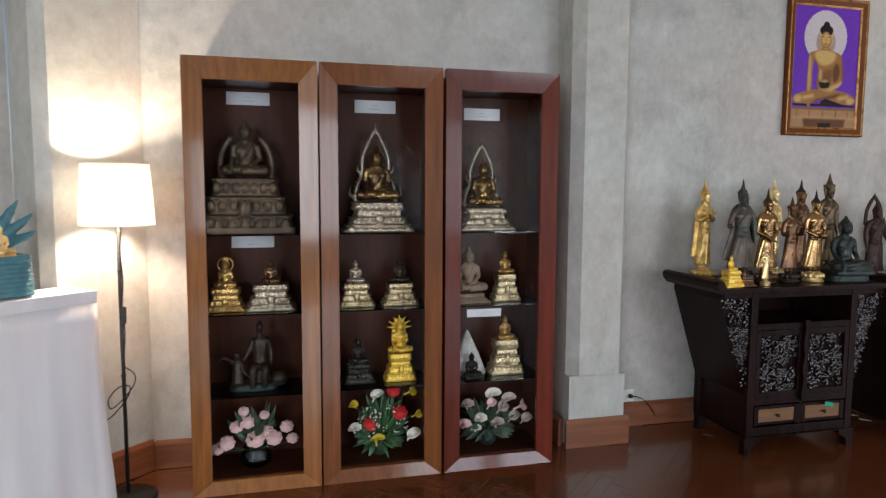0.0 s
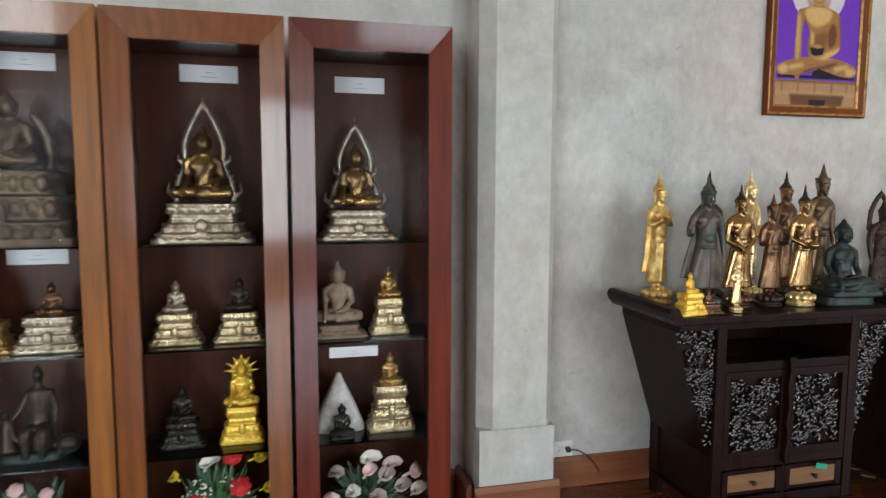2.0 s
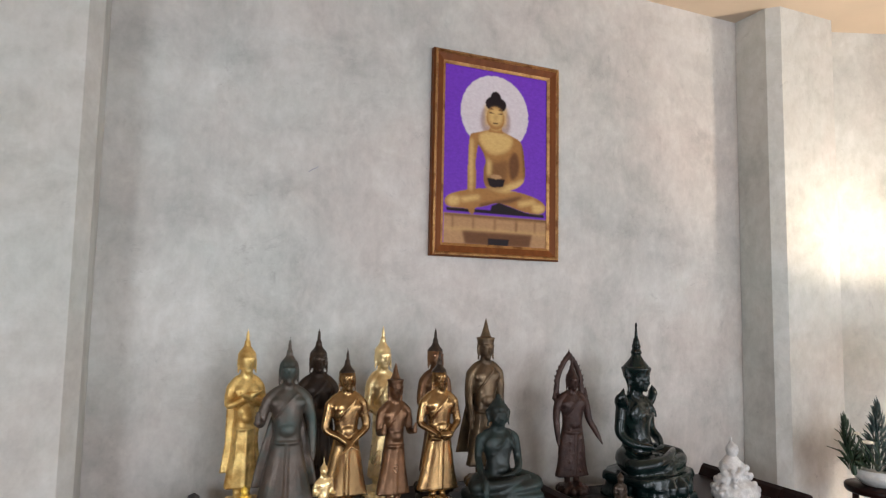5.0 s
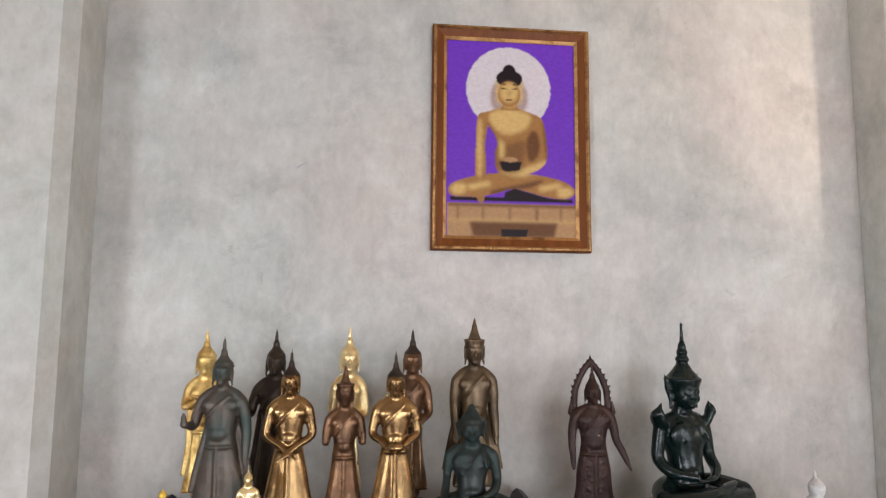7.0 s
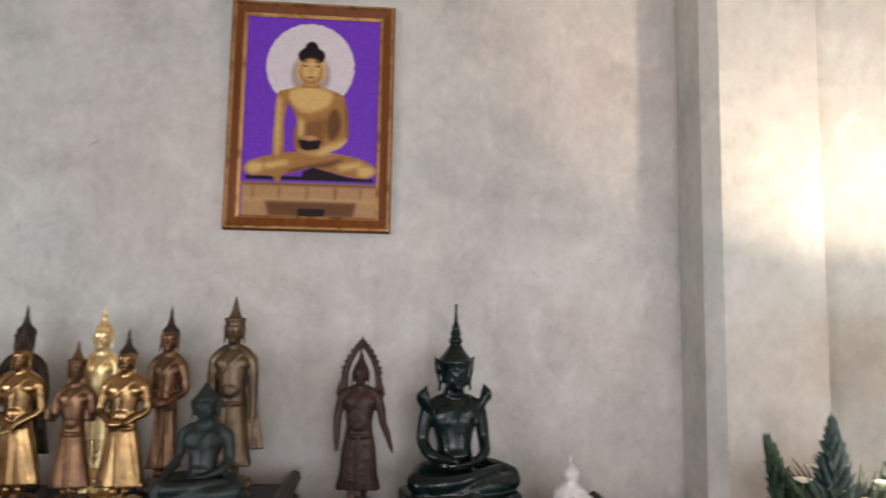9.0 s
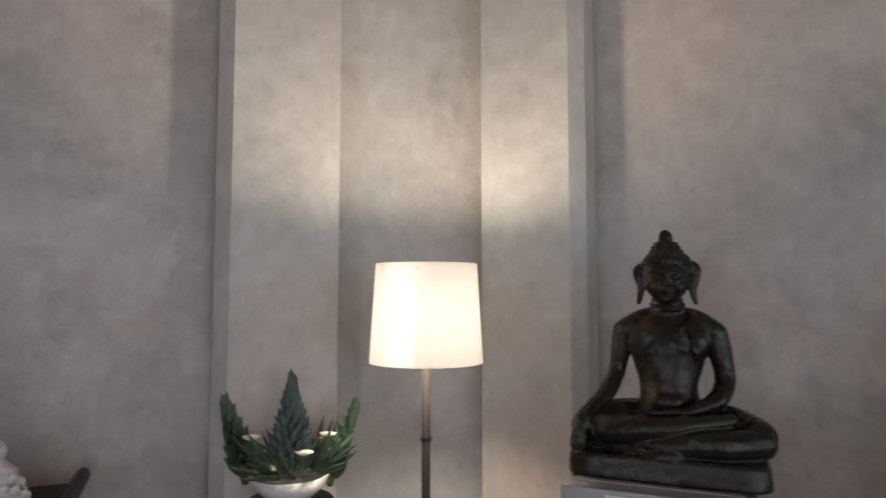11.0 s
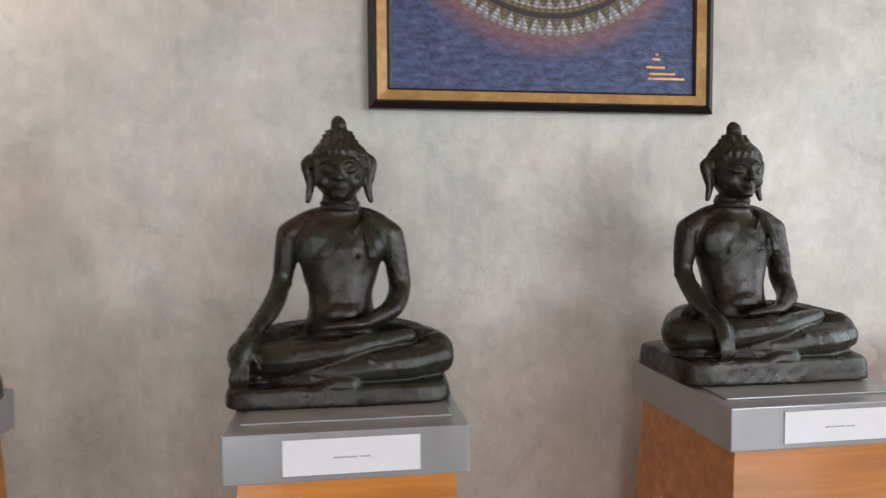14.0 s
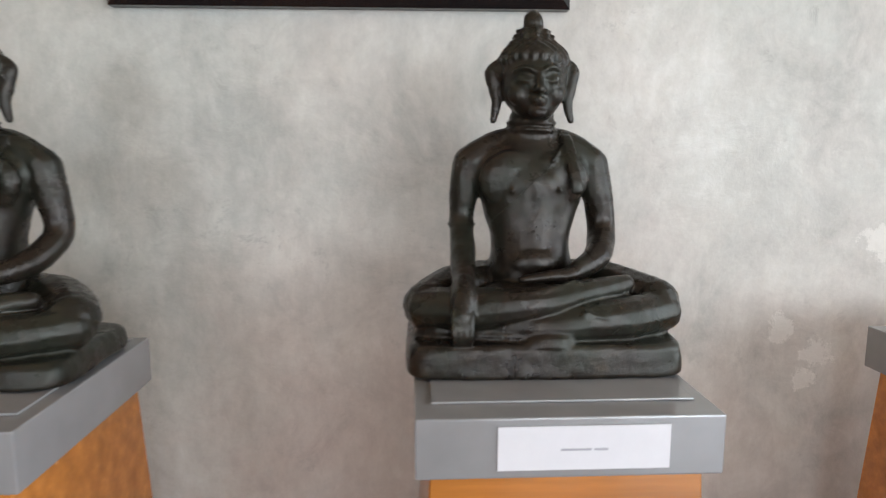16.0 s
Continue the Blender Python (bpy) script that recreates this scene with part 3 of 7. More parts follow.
def display_cabinet(x, wood_m, label):
    W, D, H = 0.612, 0.365, 2.10
    cab = thing("display_cabinet", pose(x, 3.035, 0), label, "cabinet", "three display cabinets")
    fw = 0.088
    part("side_panel", cuboid(0.004, 0.026, 0.05, D, 0.004, H - 0.03), wood_m, cab)
    part("side_panel", cuboid(W - 0.026, W - 0.004, 0.05, D, 0.004, H - 0.03), wood_m, cab)
    part("back_panel", cuboid(0.027, W - 0.027, D - 0.02, D, 0.02, H - 0.05), M["cab_in"], cab, "dark brown veneer back panel")
    part("top_panel", cuboid(0.027, W - 0.027, 0.05, D - 0.021, H - 0.09, H - 0.06), M["cab_in"], cab)
    part("bottom_panel", cuboid(0.027, W - 0.027, 0.05, D - 0.021, 0.02, 0.07), M["cab_in"], cab)
    for sx in (0.028, W - 0.040):
        part("inner_lining", cuboid(sx, sx + 0.012, 0.052, D - 0.022, 0.072, H - 0.092), M["cab_in"], cab)
    # mitred frame, its face falling back towards the glass
    o = [(0, 0), (W, 0), (W, H), (0, H)]
    i = [(fw, fw * 0.75), (W - fw, fw * 0.75), (W - fw, H - fw * 1.15), (fw, H - fw * 1.15)]
    for k in range(4):
        a, b = k, (k + 1) % 4
        bm = bmesh.new()
        ring = []
        for y_o, y_i in ((0.0, 0.018), (0.048, 0.048)):
            ring.append([bm.verts.new((o[a][0], y_o, o[a][1])), bm.verts.new((o[b][0], y_o, o[b][1])), bm.verts.new((i[b][0], y_i, i[b][1])), bm.verts.new((i[a][0], y_i, i[a][1]))])
        bm.faces.new(ring[0]), bm.faces.new(ring[1][::-1])
        for j in range(4):
            bm.faces.new((ring[0][j], ring[0][(j + 1) % 4], ring[1][(j + 1) % 4], ring[1][j]))
        bmesh.ops.bevel(bm, geom=bm.edges[:], offset=0.0025, segments=2, affect="EDGES")
        part("frame_rail" if k % 2 == 0 else "frame_stile", bm, wood_m, cab)
    pane = part("glass_pane", cuboid(fw + 0.001, W - fw - 0.001, 0.034, 0.038, fw * 0.75 + 0.001, H - fw * 1.15 - 0.001), M["glass"], cab, "clear reflecting glass")
    pane.visible_shadow = False
    for z in (1.268, 0.874, 0.463):
        sh = part("glass_shelf", cuboid(0.042, W - 0.042, 0.06, D - 0.024, z, z + 0.008), M["shelf_glass"], cab, "greenish glass shelf")
        sh.visible_shadow = False
        for sx in (0.043, W - 0.049):
            part("shelf_pin", cuboid(sx, sx + 0.006, 0.09, 0.1, z - 0.006, z - 0.0005), M["steel"], cab)
    for sx in (0.044, W - 0.056):
        part("shelf_pin", cuboid(sx, sx + 0.012, 0.1, 0.106, 1.66, 1.664), M["steel"], cab)
    return cab


CX = (-0.612, 0.009, 0.636)
display_cabinet(CX[0], M["cab_a"], "tall wooden display cabinet with glass front and shelves, lamp glow in its tone")
display_cabinet(CX[1], M["cab_b"], "tall brown wooden display cabinet with glass front and shelves")
display_cabinet(CX[2], M["cab_c"], "tall reddish wooden display cabinet with glass front and shelves")


def paper_label(x, y, z, w, h, turn=0, lines=2):
    t = thing("paper_label", pose(x, y, z, 0, 0, turn), "small white printed paper label stuck to its support", "label", "paper labels")
    part("sheet", cuboid(-w / 2, w / 2, -0.0016, 0, 0, h), M["paper"], t)
    for k in range(lines):
        ww = w * (0.13 if k else 0.06)
        part("text_line", cuboid(-ww, ww, -0.0022, -0.0017, h * (0.55 - 0.26 * k), h * (0.6 - 0.26 * k)), M["ink"], t)


YB = 3.378
paper_label(-0.335, YB, 1.925, 0.215, 0.066)
paper_label(-0.325, YB, 1.185, 0.215, 0.06)
paper_label(0.325, YB, 1.905, 0.222, 0.068)
paper_label(0.93, YB, 1.885, 0.21, 0.066)
paper_label(0.865, 3.093, 0.82, 0.19, 0.042)

# statues -------------------------------------------------------------


def crown_of(bm, y, z, r, kind, top):
    """Hair, topknot and finial of a head at height z with radius r, up to top."""
    ball(bm, (0, y + r * 0.14, z + r * 0.28), (r * 0.98, r * 1.02, r * 0.98))
    h = top - (z + r)
    if kind == "crown":
        loft(bm, [(z + r * 0.35, r * 1.04, r * 1.04, y), (z + r * 0.8, r * 1.12, r * 1.12, y), (z + r * 1.15, r * 1.24, r * 1.2, y), (z + r * 1.22, r * 1.2, r * 1.15, y), (z + r * 1.23, r * 0.72, r * 0.72, y), (z + r * 1.3 + h * 0.3, r * 0.42, r * 0.42, y), (top, r * 0.06, r * 0.06, y)], 20)
        for s in (-1, 1):
            limb(bm, (s * r * 1.1, y, z + r * 0.3), (s * r * 1.12, y, z - r * 0.75), r * 0.16, r * 0.1, 8)
    else:
        ball(bm, (0, y + r * 0.15, z + r * 1.15), (r * 0.6, r * 0.6, r * 0.5))
        loft(bm, [(z + r * 1.3, r * 0.42, r * 0.42, y + r * 0.15), (z + r + h * 0.4, r * 0.36, r * 0.36, y + r * 0.15), (z + r + h * 0.48, r * 0.2, r * 0.2, y + r * 0.15), (z + r + h * 0.6, r * 0.24, r * 0.24, y + r * 0.15), (top, r * 0.06, r * 0.06, y + r * 0.15)], 12)


def seated_form(bm, T, z0=0.0, kind="flame", slab=0.095, finial=1.0):
    """A figure seated with crossed legs, T tall with its slab, front towards -y."""
    f = lambda x, y, z: (x * T, y * T, z0 + z * T)
    if slab:
        loft(bm, [(z0, 0.368 * T, 0.235 * T, -0.10 * T), (z0 + 0.008 * T, 0.376 * T, 0.245 * T, -0.10 * T), (z0 + 0.06 * T, 0.372 * T, 0.24 * T, -0.10 * T), (z0 + slab * T, 0.358 * T, 0.225 * T, -0.10 * T)], 40, 5)
        for v in bm.verts:
            if v.co.z < z0 + slab * T + 0.001:
                v.co.x -= 0.012 * T
    for s in (-1, 1):
        limb(bm, f(s * 0.10, 0.04, 0.175), f(s * 0.298, -0.14, 0.165), 0.098 * T, 0.08 * T)
    limb(bm, f(0.308, -0.16, 0.15), f(-0.02, -0.265, 0.135), 0.07 * T, 0.055 * T)
    limb(bm, f(-0.31, -0.16, 0.155), f(0.06, -0.255, 0.172), 0.07 * T, 0.05 * T)
    limb(bm, f(0.05, -0.235, 0.195), f(0.19, -0.21, 0.215), 0.036 * T, 0.026 * T)
    ball(bm, f(0, -0.09, 0.15), (0.24 * T, 0.2 * T, 0.07 * T))
    loft(bm, eased([(z0 + 0.15 * T, 0.135 * T, 0.115 * T, 0.03 * T), (z0 + 0.25 * T, 0.108 * T, 0.10 * T, 0.02 * T), (z0 + 0.32 * T, 0.104 * T, 0.095 * T, 0.02 * T), (z0 + 0.40 * T, 0.137 * T, 0.10 * T, 0.025 * T), (z0 + 0.49 * T, 0.172 * T, 0.105 * T, 0.025 * T), (z0 + 0.56 * T, 0.165 * T, 0.085 * T, 0.03 * T), (z0 + 0.62 * T, 0.085 * T, 0.06 * T, 0.035 * T)]), 28)
    for s in (-1, 1):
        limb(bm, f(s * 0.04, 0.035, 0.63), f(s * 0.16, 0.03, 0.552), 0.045 * T, 0.06 * T)
        ball(bm, f(s * 0.07, -0.036, 0.485), (0.09 * T, 0.032 * T, 0.07 * T))
    limb(bm, f(0, 0.03, 0.59), f(0, 0.015, 0.68), 0.062 * T, 0.05 * T)
    # right arm down over the knee, left hand in the lap
    limb(bm, f(-0.187, 0.03, 0.54), f(-0.2, 0.03, 0.36), 0.058 * T, 0.049 * T)
    limb(bm, f(-0.198, 0.03, 0.36), f(-0.215, -0.225, 0.235), 0.044 * T, 0.032 * T)
    limb(bm, f(-0.215, -0.235, 0.235), f(-0.225, -0.315, 0.125), 0.036 * T, 0.024 * T, flat=0.7)
    for q in (-0.022, 0.0, 0.022):
        limb(bm, f(-0.225 + q, -0.315, 0.14), f(-0.228 + q * 1.2, -0.322, 0.085), 0.009 * T, 0.007 * T, 8)
    limb(bm, f(0.187, 0.03, 0.54), f(0.222, 0.03, 0.36), 0.058 * T, 0.051 * T)
    limb(bm, f(0.222, 0.03, 0.36), f(0.085, -0.13, 0.25), 0.044 * T, 0.032 * T)
    limb(bm, f(0.09, -0.135, 0.245), f(-0.03, -0.155, 0.225), 0.036 * T, 0.024 * T)
    # sash over the left shoulder
    for k in range(8):
        u, v = k / 8, (k + 1) / 8
        g = lambda w: f(0.105 - 0.15 * w, 0.0 - 0.10 * math.sin(math.pi * (0.15 + 0.6 * w)), 0.60 - 0.30 * w)
        limb(bm, g(u), g(v), 0.0065 * T, 0.0065 * T, 8)
    limb(bm, f(0.095, -0.02, 0.60), f(0.115, -0.07, 0.47), 0.013 * T, 0.011 * T, 8)
    # head
    ball(bm, f(0, 0.0, 0.765), (0.097 * T, 0.10 * T, 0.118 * T), seg=24)
    limb(bm, f(0, -0.03, 0.722), f(0, -0.044, 0.712), 0.052 * T, 0.04 * T)
    limb(bm, f(0, -0.09, 0.80), f(0, -0.102, 0.756), 0.009 * T, 0.014 * T, 8)
    ball(bm, f(0, -0.085, 0.719), (0.027 * T, 0.012 * T, 0.008 * T))
    for s in (-1, 1):
        limb(bm, f(s * 0.02, -0.092, 0.808), f(s * 0.068, -0.07, 0.803), 0.009 * T, 0.007 * T, 8)
        ball(bm, f(s * 0.04, -0.08, 0.784), (0.024 * T, 0.014 * T, 0.012 * T))
        limb(bm, f(s * 0.112, 0.02, 0.825), f(s * 0.10, 0.012, 0.735), 0.021 * T, 0.017 * T, 8)
        limb(bm, f(s * 0.104, 0.01, 0.735), f(s * 0.108, 0.005, 0.672), 0.016 * T, 0.011 * T, 8)
    y, z, r = 0.015 * T, z0 + 0.79 * T, 0.098 * T
    if kind == "crown":
        crown_of(bm, y, z, r, "crown", z0 + finial * T)
    else:
        ball(bm, (0, y + 0.008 * T, z + 0.025 * T), (r * 1.09, r * 1.12, r * 1.0), seg=24)
        loft(bm, [(z + 0.09 * T, 0.068 * T, 0.068 * T, y), (z + 0.125 * T, 0.05 * T, 0.05 * T, y), (z + 0.15 * T, 0.036 * T, 0.036 * T, y)], 16)
        loft(bm, [(z + 0.14 * T, 0.03 * T, 0.03 * T, y), (z + 0.165 * T, 0.034 * T, 0.034 * T, y), (z + (0.21 + (finial - 1) * 0.6) * T, 0.016 * T, 0.016 * T, y), (z0 + finial * T, 0.004 * T, 0.004 * T, y)], 12)


def tiers(bm, levels, power=6.0):
    """A stepped throne: (z0, z1, half width, half depth, taper)."""
    for z0, z1, w, d, k in levels:
        loft(bm, [(z0, w, d, 0), (z0 + (z1 - z0) * 0.3, w, d, 0), (z1, w * k, d * k, 0)], 32, power)


def throne_seated(name, h, throne, w, mats, voxel, arch=False, halo=False, rays=False, steps=4, kind="flame", hood=False):
    """A seated figure on a stepped throne, h tall in all, the throne taking that share of it."""
    bm = bmesh.new()
    w *= 1.12
    zb = h * throne
    for k in range(steps):
        a, b = zb * k / steps, zb * (k + 1) / steps
        s = (1.0, 0.86, 0.70, 0.76)[k] if steps == 4 else 1 - 0.3 * k / max(1, steps - 1)
        tiers(bm, [(a, b + 0.002, w * s, w * 0.62 * s, 0.9)])
        loft(bm, [(a + (b - a) * 0.75, w * s * 0.95, w * 0.6 * s, 0), (b + 0.001, w * s * 1.0, w * 0.64 * s, 0)], 32, 6)
        for q in range(-3, 4):
            ball(bm, (q * w * s * 0.27, -w * 0.60 * s, (a + b) / 2), (w * 0.10, w * 0.055, (b - a) * 0.34), seg=8)
    loft(bm, [(0, w * 1.05, w * 0.66, 0), (zb * 0.12, w * 1.05, w * 0.66, 0)], 32, 7)
    ball(bm, (0, -w * 0.6, zb * 0.45), (w * 0.14, w * 0.07, zb * 0.18))
    T = (h - zb) / (1.4 if arch else 1.0)
    seated_form(bm, T, zb - 0.02 * T, kind, slab=0.0)
    if arch:
        left = [(-0.35, 0.03), (-0.345, 0.16), (-0.31, 0.32), (-0.25, 0.44), (-0.215, 0.52), (-0.235, 0.62), (-0.235, 0.74), (-0.20, 0.87), (-0.145, 1.0), (-0.09, 1.11), (-0.045, 1.20), (0, 1.27)]
        pts = [(x * T, zb + z * T) for x, z in left] + [(-x * T, zb + z * T) for x, z in left[-2::-1]]
        for p, q in zip(pts, pts[1:]):
            limb(bm, (p[0], 0.17 * T, p[1]), (q[0], 0.17 * T, q[1]), 0.035 * T, 0.035 * T, 10)
            for u in (0.0, 0.5):
                cx, cz = p[0] + (q[0] - p[0]) * u, p[1] + (q[1] - p[1]) * u
                limb(bm, (cx, 0.17 * T, cz), (cx * 1.2, 0.17 * T, cz + 0.07 * T), 0.026 * T, 0.006 * T, 8)
        limb(bm, (0, 0.17 * T, zb + T * 1.22), (0, 0.17 * T, h), 0.035 * T, 0.006 * T, 8)
        for s in (-1, 1):
            limb(bm, (s * 0.24 * T, 0.17 * T, zb + 0.50 * T), (s * 0.31 * T, 0.17 * T, zb + 0.55 * T), 0.03 * T, 0.024 * T, 8)
            limb(bm, (s * 0.31 * T, 0.17 * T, zb + 0.55 * T), (s * 0.32 * T, 0.17 * T, zb + 0.67 * T), 0.024 * T, 0.005 * T, 8)
            limb(bm, (s * 0.36 * T, 0.17 * T, zb + 0.06 * T), (s * 0.46 * T, 0.17 * T, zb + 0.14 * T), 0.035 * T, 0.026 * T, 8)
            limb(bm, (s * 0.46 * T, 0.17 * T, zb + 0.14 * T), (s * 0.43 * T, 0.17 * T, zb + 0.3 * T), 0.026 * T, 0.006 * T, 8)
    if hood:
        for s in (-1, 1):
            for a, b in (((0.40, 0.02), (0.42, 0.2)), ((0.42, 0.2), (0.40, 0.4)), ((0.40, 0.4), (0.33, 0.56)), ((0.33, 0.56), (0.25, 0.66))):
                limb(bm, (s * a[0] * T, 0.1 * T, zb + a[1] * T), (s * b[0] * T, 0.1 * T, zb + b[1] * T), 0.06 * T, 0.055 * T, 10)
    if halo:
        for k in range(20):
            a, b = 2 * math.pi * k / 20, 2 * math.pi * (k + 1) / 20
            R = 0.25 * T
            limb(bm, (R * math.cos(a), 0.1 * T, zb + 0.8 * T + R * math.sin(a)), (R * math.cos(b), 0.1 * T, zb + 0.8 * T + R * math.sin(b)), 0.05 * T, 0.05 * T, 8, 0.5)
        loft(bm, [(zb + 0.4 * T, 0.05 * T, 0.03 * T, 0.1 * T), (zb + 0.8 * T, 0.16 * T, 0.03 * T, 0.1 * T), (zb + T, 0.1 * T, 0.03 * T, 0.1 * T)], 16)
    if rays:
        for k in range(7):
            a = math.pi * (0.02 + 0.96 * k / 6)
            limb(bm, (0.12 * T * math.cos(a), 0.1 * T, zb + T * (0.72 + 0.12 * math.sin(a))), (0.36 * T * math.cos(a), 0.04 * T, zb + T * (0.74 + 0.36 * math.sin(a))), 0.075 * T, 0.02 * T, 10, 0.7)
        loft(bm, [(zb + 0.2 * T, 0.2 * T, 0.05 * T, 0.12 * T), (zb + 0.75 * T, 0.22 * T, 0.05 * T, 0.11 * T), (zb + T, 0.12 * T, 0.04 * T, 0.1 * T)], 20)
    return cast(name, bm, voxel, mats, [zb * 1.0] if len(mats) > 1 else (), 0.1 * T if arch else None, 3)


def standing(name, h, mats, arms="crossed", kind="flame", flare=0.13, base="lotus", voxel=0.0034, wide=1.0, cape=0.0, splits=None):
    bm = bmesh.new()
    f = lambda x, y, z: (x * h * wide, y * h, z * h)
    zb = 0.115
    if base == "lotus":
        loft(bm, [(0, 0.105 * h, 0.105 * h, 0), (0.02 * h, 0.11 * h, 0.11 * h, 0), (0.035 * h, 0.085 * h, 0.085 * h, 0), (0.06 * h, 0.105 * h, 0.105 * h, 0), (0.09 * h, 0.095 * h, 0.095 * h, 0), (0.1 * h, 0.085 * h, 0.085 * h, 0)], 24)
        for k in range(12):
            a = 2 * math.pi * k / 12
            ball(bm, (0.098 * h * math.cos(a), 0.098 * h * math.sin(a), 0.07 * h), (0.024 * h, 0.024 * h, 0.03 * h), seg=8)
    else:
        loft(bm, [(0, 0.10 * h, 0.1 * h, 0), (0.05 * h, 0.1 * h, 0.1 * h, 0), (0.06 * h, 0.085 * h, 0.085 * h, 0), (0.1 * h, 0.08 * h, 0.08 * h, 0)], 24, 5)
    for s in (-1, 1):
        limb(bm, f(s * 0.035, -0.04, 0.112), f(s * 0.032, 0.01, 0.115), 0.018 * h, 0.02 * h, 10)
        limb(bm, f(s * 0.032, 0.01, 0.115), f(s * 0.035, 0.01, 0.22), 0.02 * h, 0.028 * h, 10)
    fl = flare * wide
    loft(bm, eased([(0.165 * h, fl * h, 0.052 * h, 0.01 * h), (0.185 * h, fl * 0.98 * h, 0.053 * h, 0.01 * h), (0.27 * h, fl * 0.84 * h, 0.054 * h, 0.01 * h), (0.40 * h, (fl * 0.35 + 0.046) * wide * h, 0.056 * h, 0.008 * h), (0.50 * h, 0.076 * wide * h, 0.054 * h, 0.005 * h), (0.57 * h, 0.068 * wide * h, 0.052 * h, 0.003 * h), (0.64 * h, 0.077 * wide * h, 0.054 * h, 0.003 * h), (0.705 * h, 0.091 * wide * h, 0.055 * h, 0.005 * h), (0.75 * h, 0.086 * wide * h, 0.046 * h, 0.008 * h), (0.783 * h, 0.048 * wide * h, 0.036 * h, 0.01 * h)]), 28)
    # front pleat, side folds of the robe and its rolled hem
    limb(bm, f(0, -0.04, 0.175), f(0, -0.05, 0.50), 0.013 * h, 0.009 * h, 8)
    for u in (-0.62, 0.62):
        limb(bm, (u * fl * h, -0.03 * (1 - u * u) * h - 0.006 * h, 0.172 * h), (u * 0.07 * h, -0.042 * h * (1 - 0.4 * u * u), 0.50 * h), 0.007 * h, 0.003 * h, 8)
    limb(bm, (-fl * 0.9 * h, -0.012 * h, 0.17 * h), (fl * 0.9 * h, -0.012 * h, 0.17 * h), 0.009 * h, 0.009 * h, 8)
    for k in range(8):
        a, b = math.pi * (1 + k / 8), math.pi * (1 + (k + 1) / 8)
        limb(bm, f(0.072 * math.cos(a), 0.003 + 0.056 * math.sin(a), 0.497), f(0.072 * math.cos(b), 0.003 + 0.056 * math.sin(b), 0.497), 0.007 * h, 0.007 * h, 8)
    ball(bm, f(0, -0.028, 0.565), (0.048 * wide * h, 0.032 * h, 0.05 * h))
    for q in (-1, 1):
        ball(bm, f(q * 0.036, -0.022, 0.708), (0.054 * wide * h, 0.024 * h, 0.040 * h))
    tube(bm, [f(0.05, -0.03, 0.765), f(0.0, -0.052, 0.715), f(-0.05, -0.05, 0.655), f(-0.078, -0.02, 0.60)], [0.0028 * h] * 4)
    if cape:
        loft(bm, [(0.24 * h, cape * h, 0.014 * h, 0.055 * h), (0.4 * h, cape * 0.82 * h, 0.014 * h, 0.05 * h), (0.6 * h, 0.09 * h, 0.016 * h, 0.04 * h), (0.70 * h, 0.06 * h, 0.016 * h, 0.035 * h)], 20, 4)
    A = {"blessing": ((-0.122, 0.0, 0.60), (-0.150, -0.075, 0.615), (0.118, 0.01, 0.58), (0.132, -0.015, 0.44)),
         "crossed": ((-0.109, 0, 0.575), (0.012, -0.075, 0.485), (0.109, 0, 0.575), (-0.012, -0.085, 0.475)),
         "chest": ((-0.105, -0.02, 0.635), (0.03, -0.085, 0.70), (0.105, -0.02, 0.635), (-0.03, -0.09, 0.69)),
         "bowl": ((-0.11, 0.0, 0.59), (-0.035, -0.085, 0.525), (0.11, 0.0, 0.59), (0.035, -0.085, 0.525)),
         "down": ((-0.102, 0.01, 0.58), (-0.105, -0.015, 0.44), (0.102, 0.01, 0.58), (0.118, -0.015, 0.43)),
         "raised": ((-0.109, 0, 0.59), (-0.118, -0.085, 0.60), (0.109, 0, 0.59), (0.118, -0.085, 0.60)),
         "offered": ((-0.109, 0, 0.58), (-0.115, -0.02, 0.45), (0.115, 0, 0.58), (0.17, -0.05, 0.45))}[arms]
    for s, e, w in ((-1, A[0], A[1]), (1, A[2], A[3])):
        e = (e[0] * 1.08, e[1], e[2])
        tube(bm, [f(s * 0.022, 0.01, 0.788), f(s * 0.06, 0.01, 0.768), f(s * 0.094, 0.01, 0.728)], [0.022 * h, 0.027 * h, 0.031 * h])
        tube(bm, [f(s * 0.096, 0.01, 0.725), f((s * 0.096 + e[0]) / 2 + s * 0.004, 0.01, (0.725 + e[2]) / 2), f(*e), f((e[0] * 0.45 + w[0] * 0.55), (e[1] + w[1]) / 2, (e[2] + w[2]) / 2), f(*w)], [0.031 * h, 0.028 * h, 0.024 * h, 0.022 * h, 0.016 * h])
        d = Vector(w) - Vector(e)
        tip = Vector(w) + (Vector((0, -0.01, 0.055)) if arms == "raised" or (arms == "blessing" and s < 0) else d.normalized() * 0.045)
        limb(bm, f(*w), f(*tip), 0.02 * h, 0.011 * h, 10, 0.6)
    if arms == "bowl":
        ball(bm, f(0, -0.105, 0.535), (0.048 * h, 0.045 * h, 0.03 * h))
    for v in bm.verts:
        if v.co.z > 0.1 * h:
            v.co.z = 0.1 * h + (v.co.z - 0.1 * h) * 0.925
    limb(bm, (0, 0.01 * h, 0.715 * h), (0, 0.0, 0.785 * h), 0.036 * h, 0.029 * h)
    ball(bm, (0, 0, 0.82 * h), (0.043 * h, 0.047 * h, 0.057 * h), seg=20)
    limb(bm, (0, -0.02 * h, 0.79 * h), (0, -0.03 * h, 0.775 * h), 0.026 * h, 0.019 * h, 10)
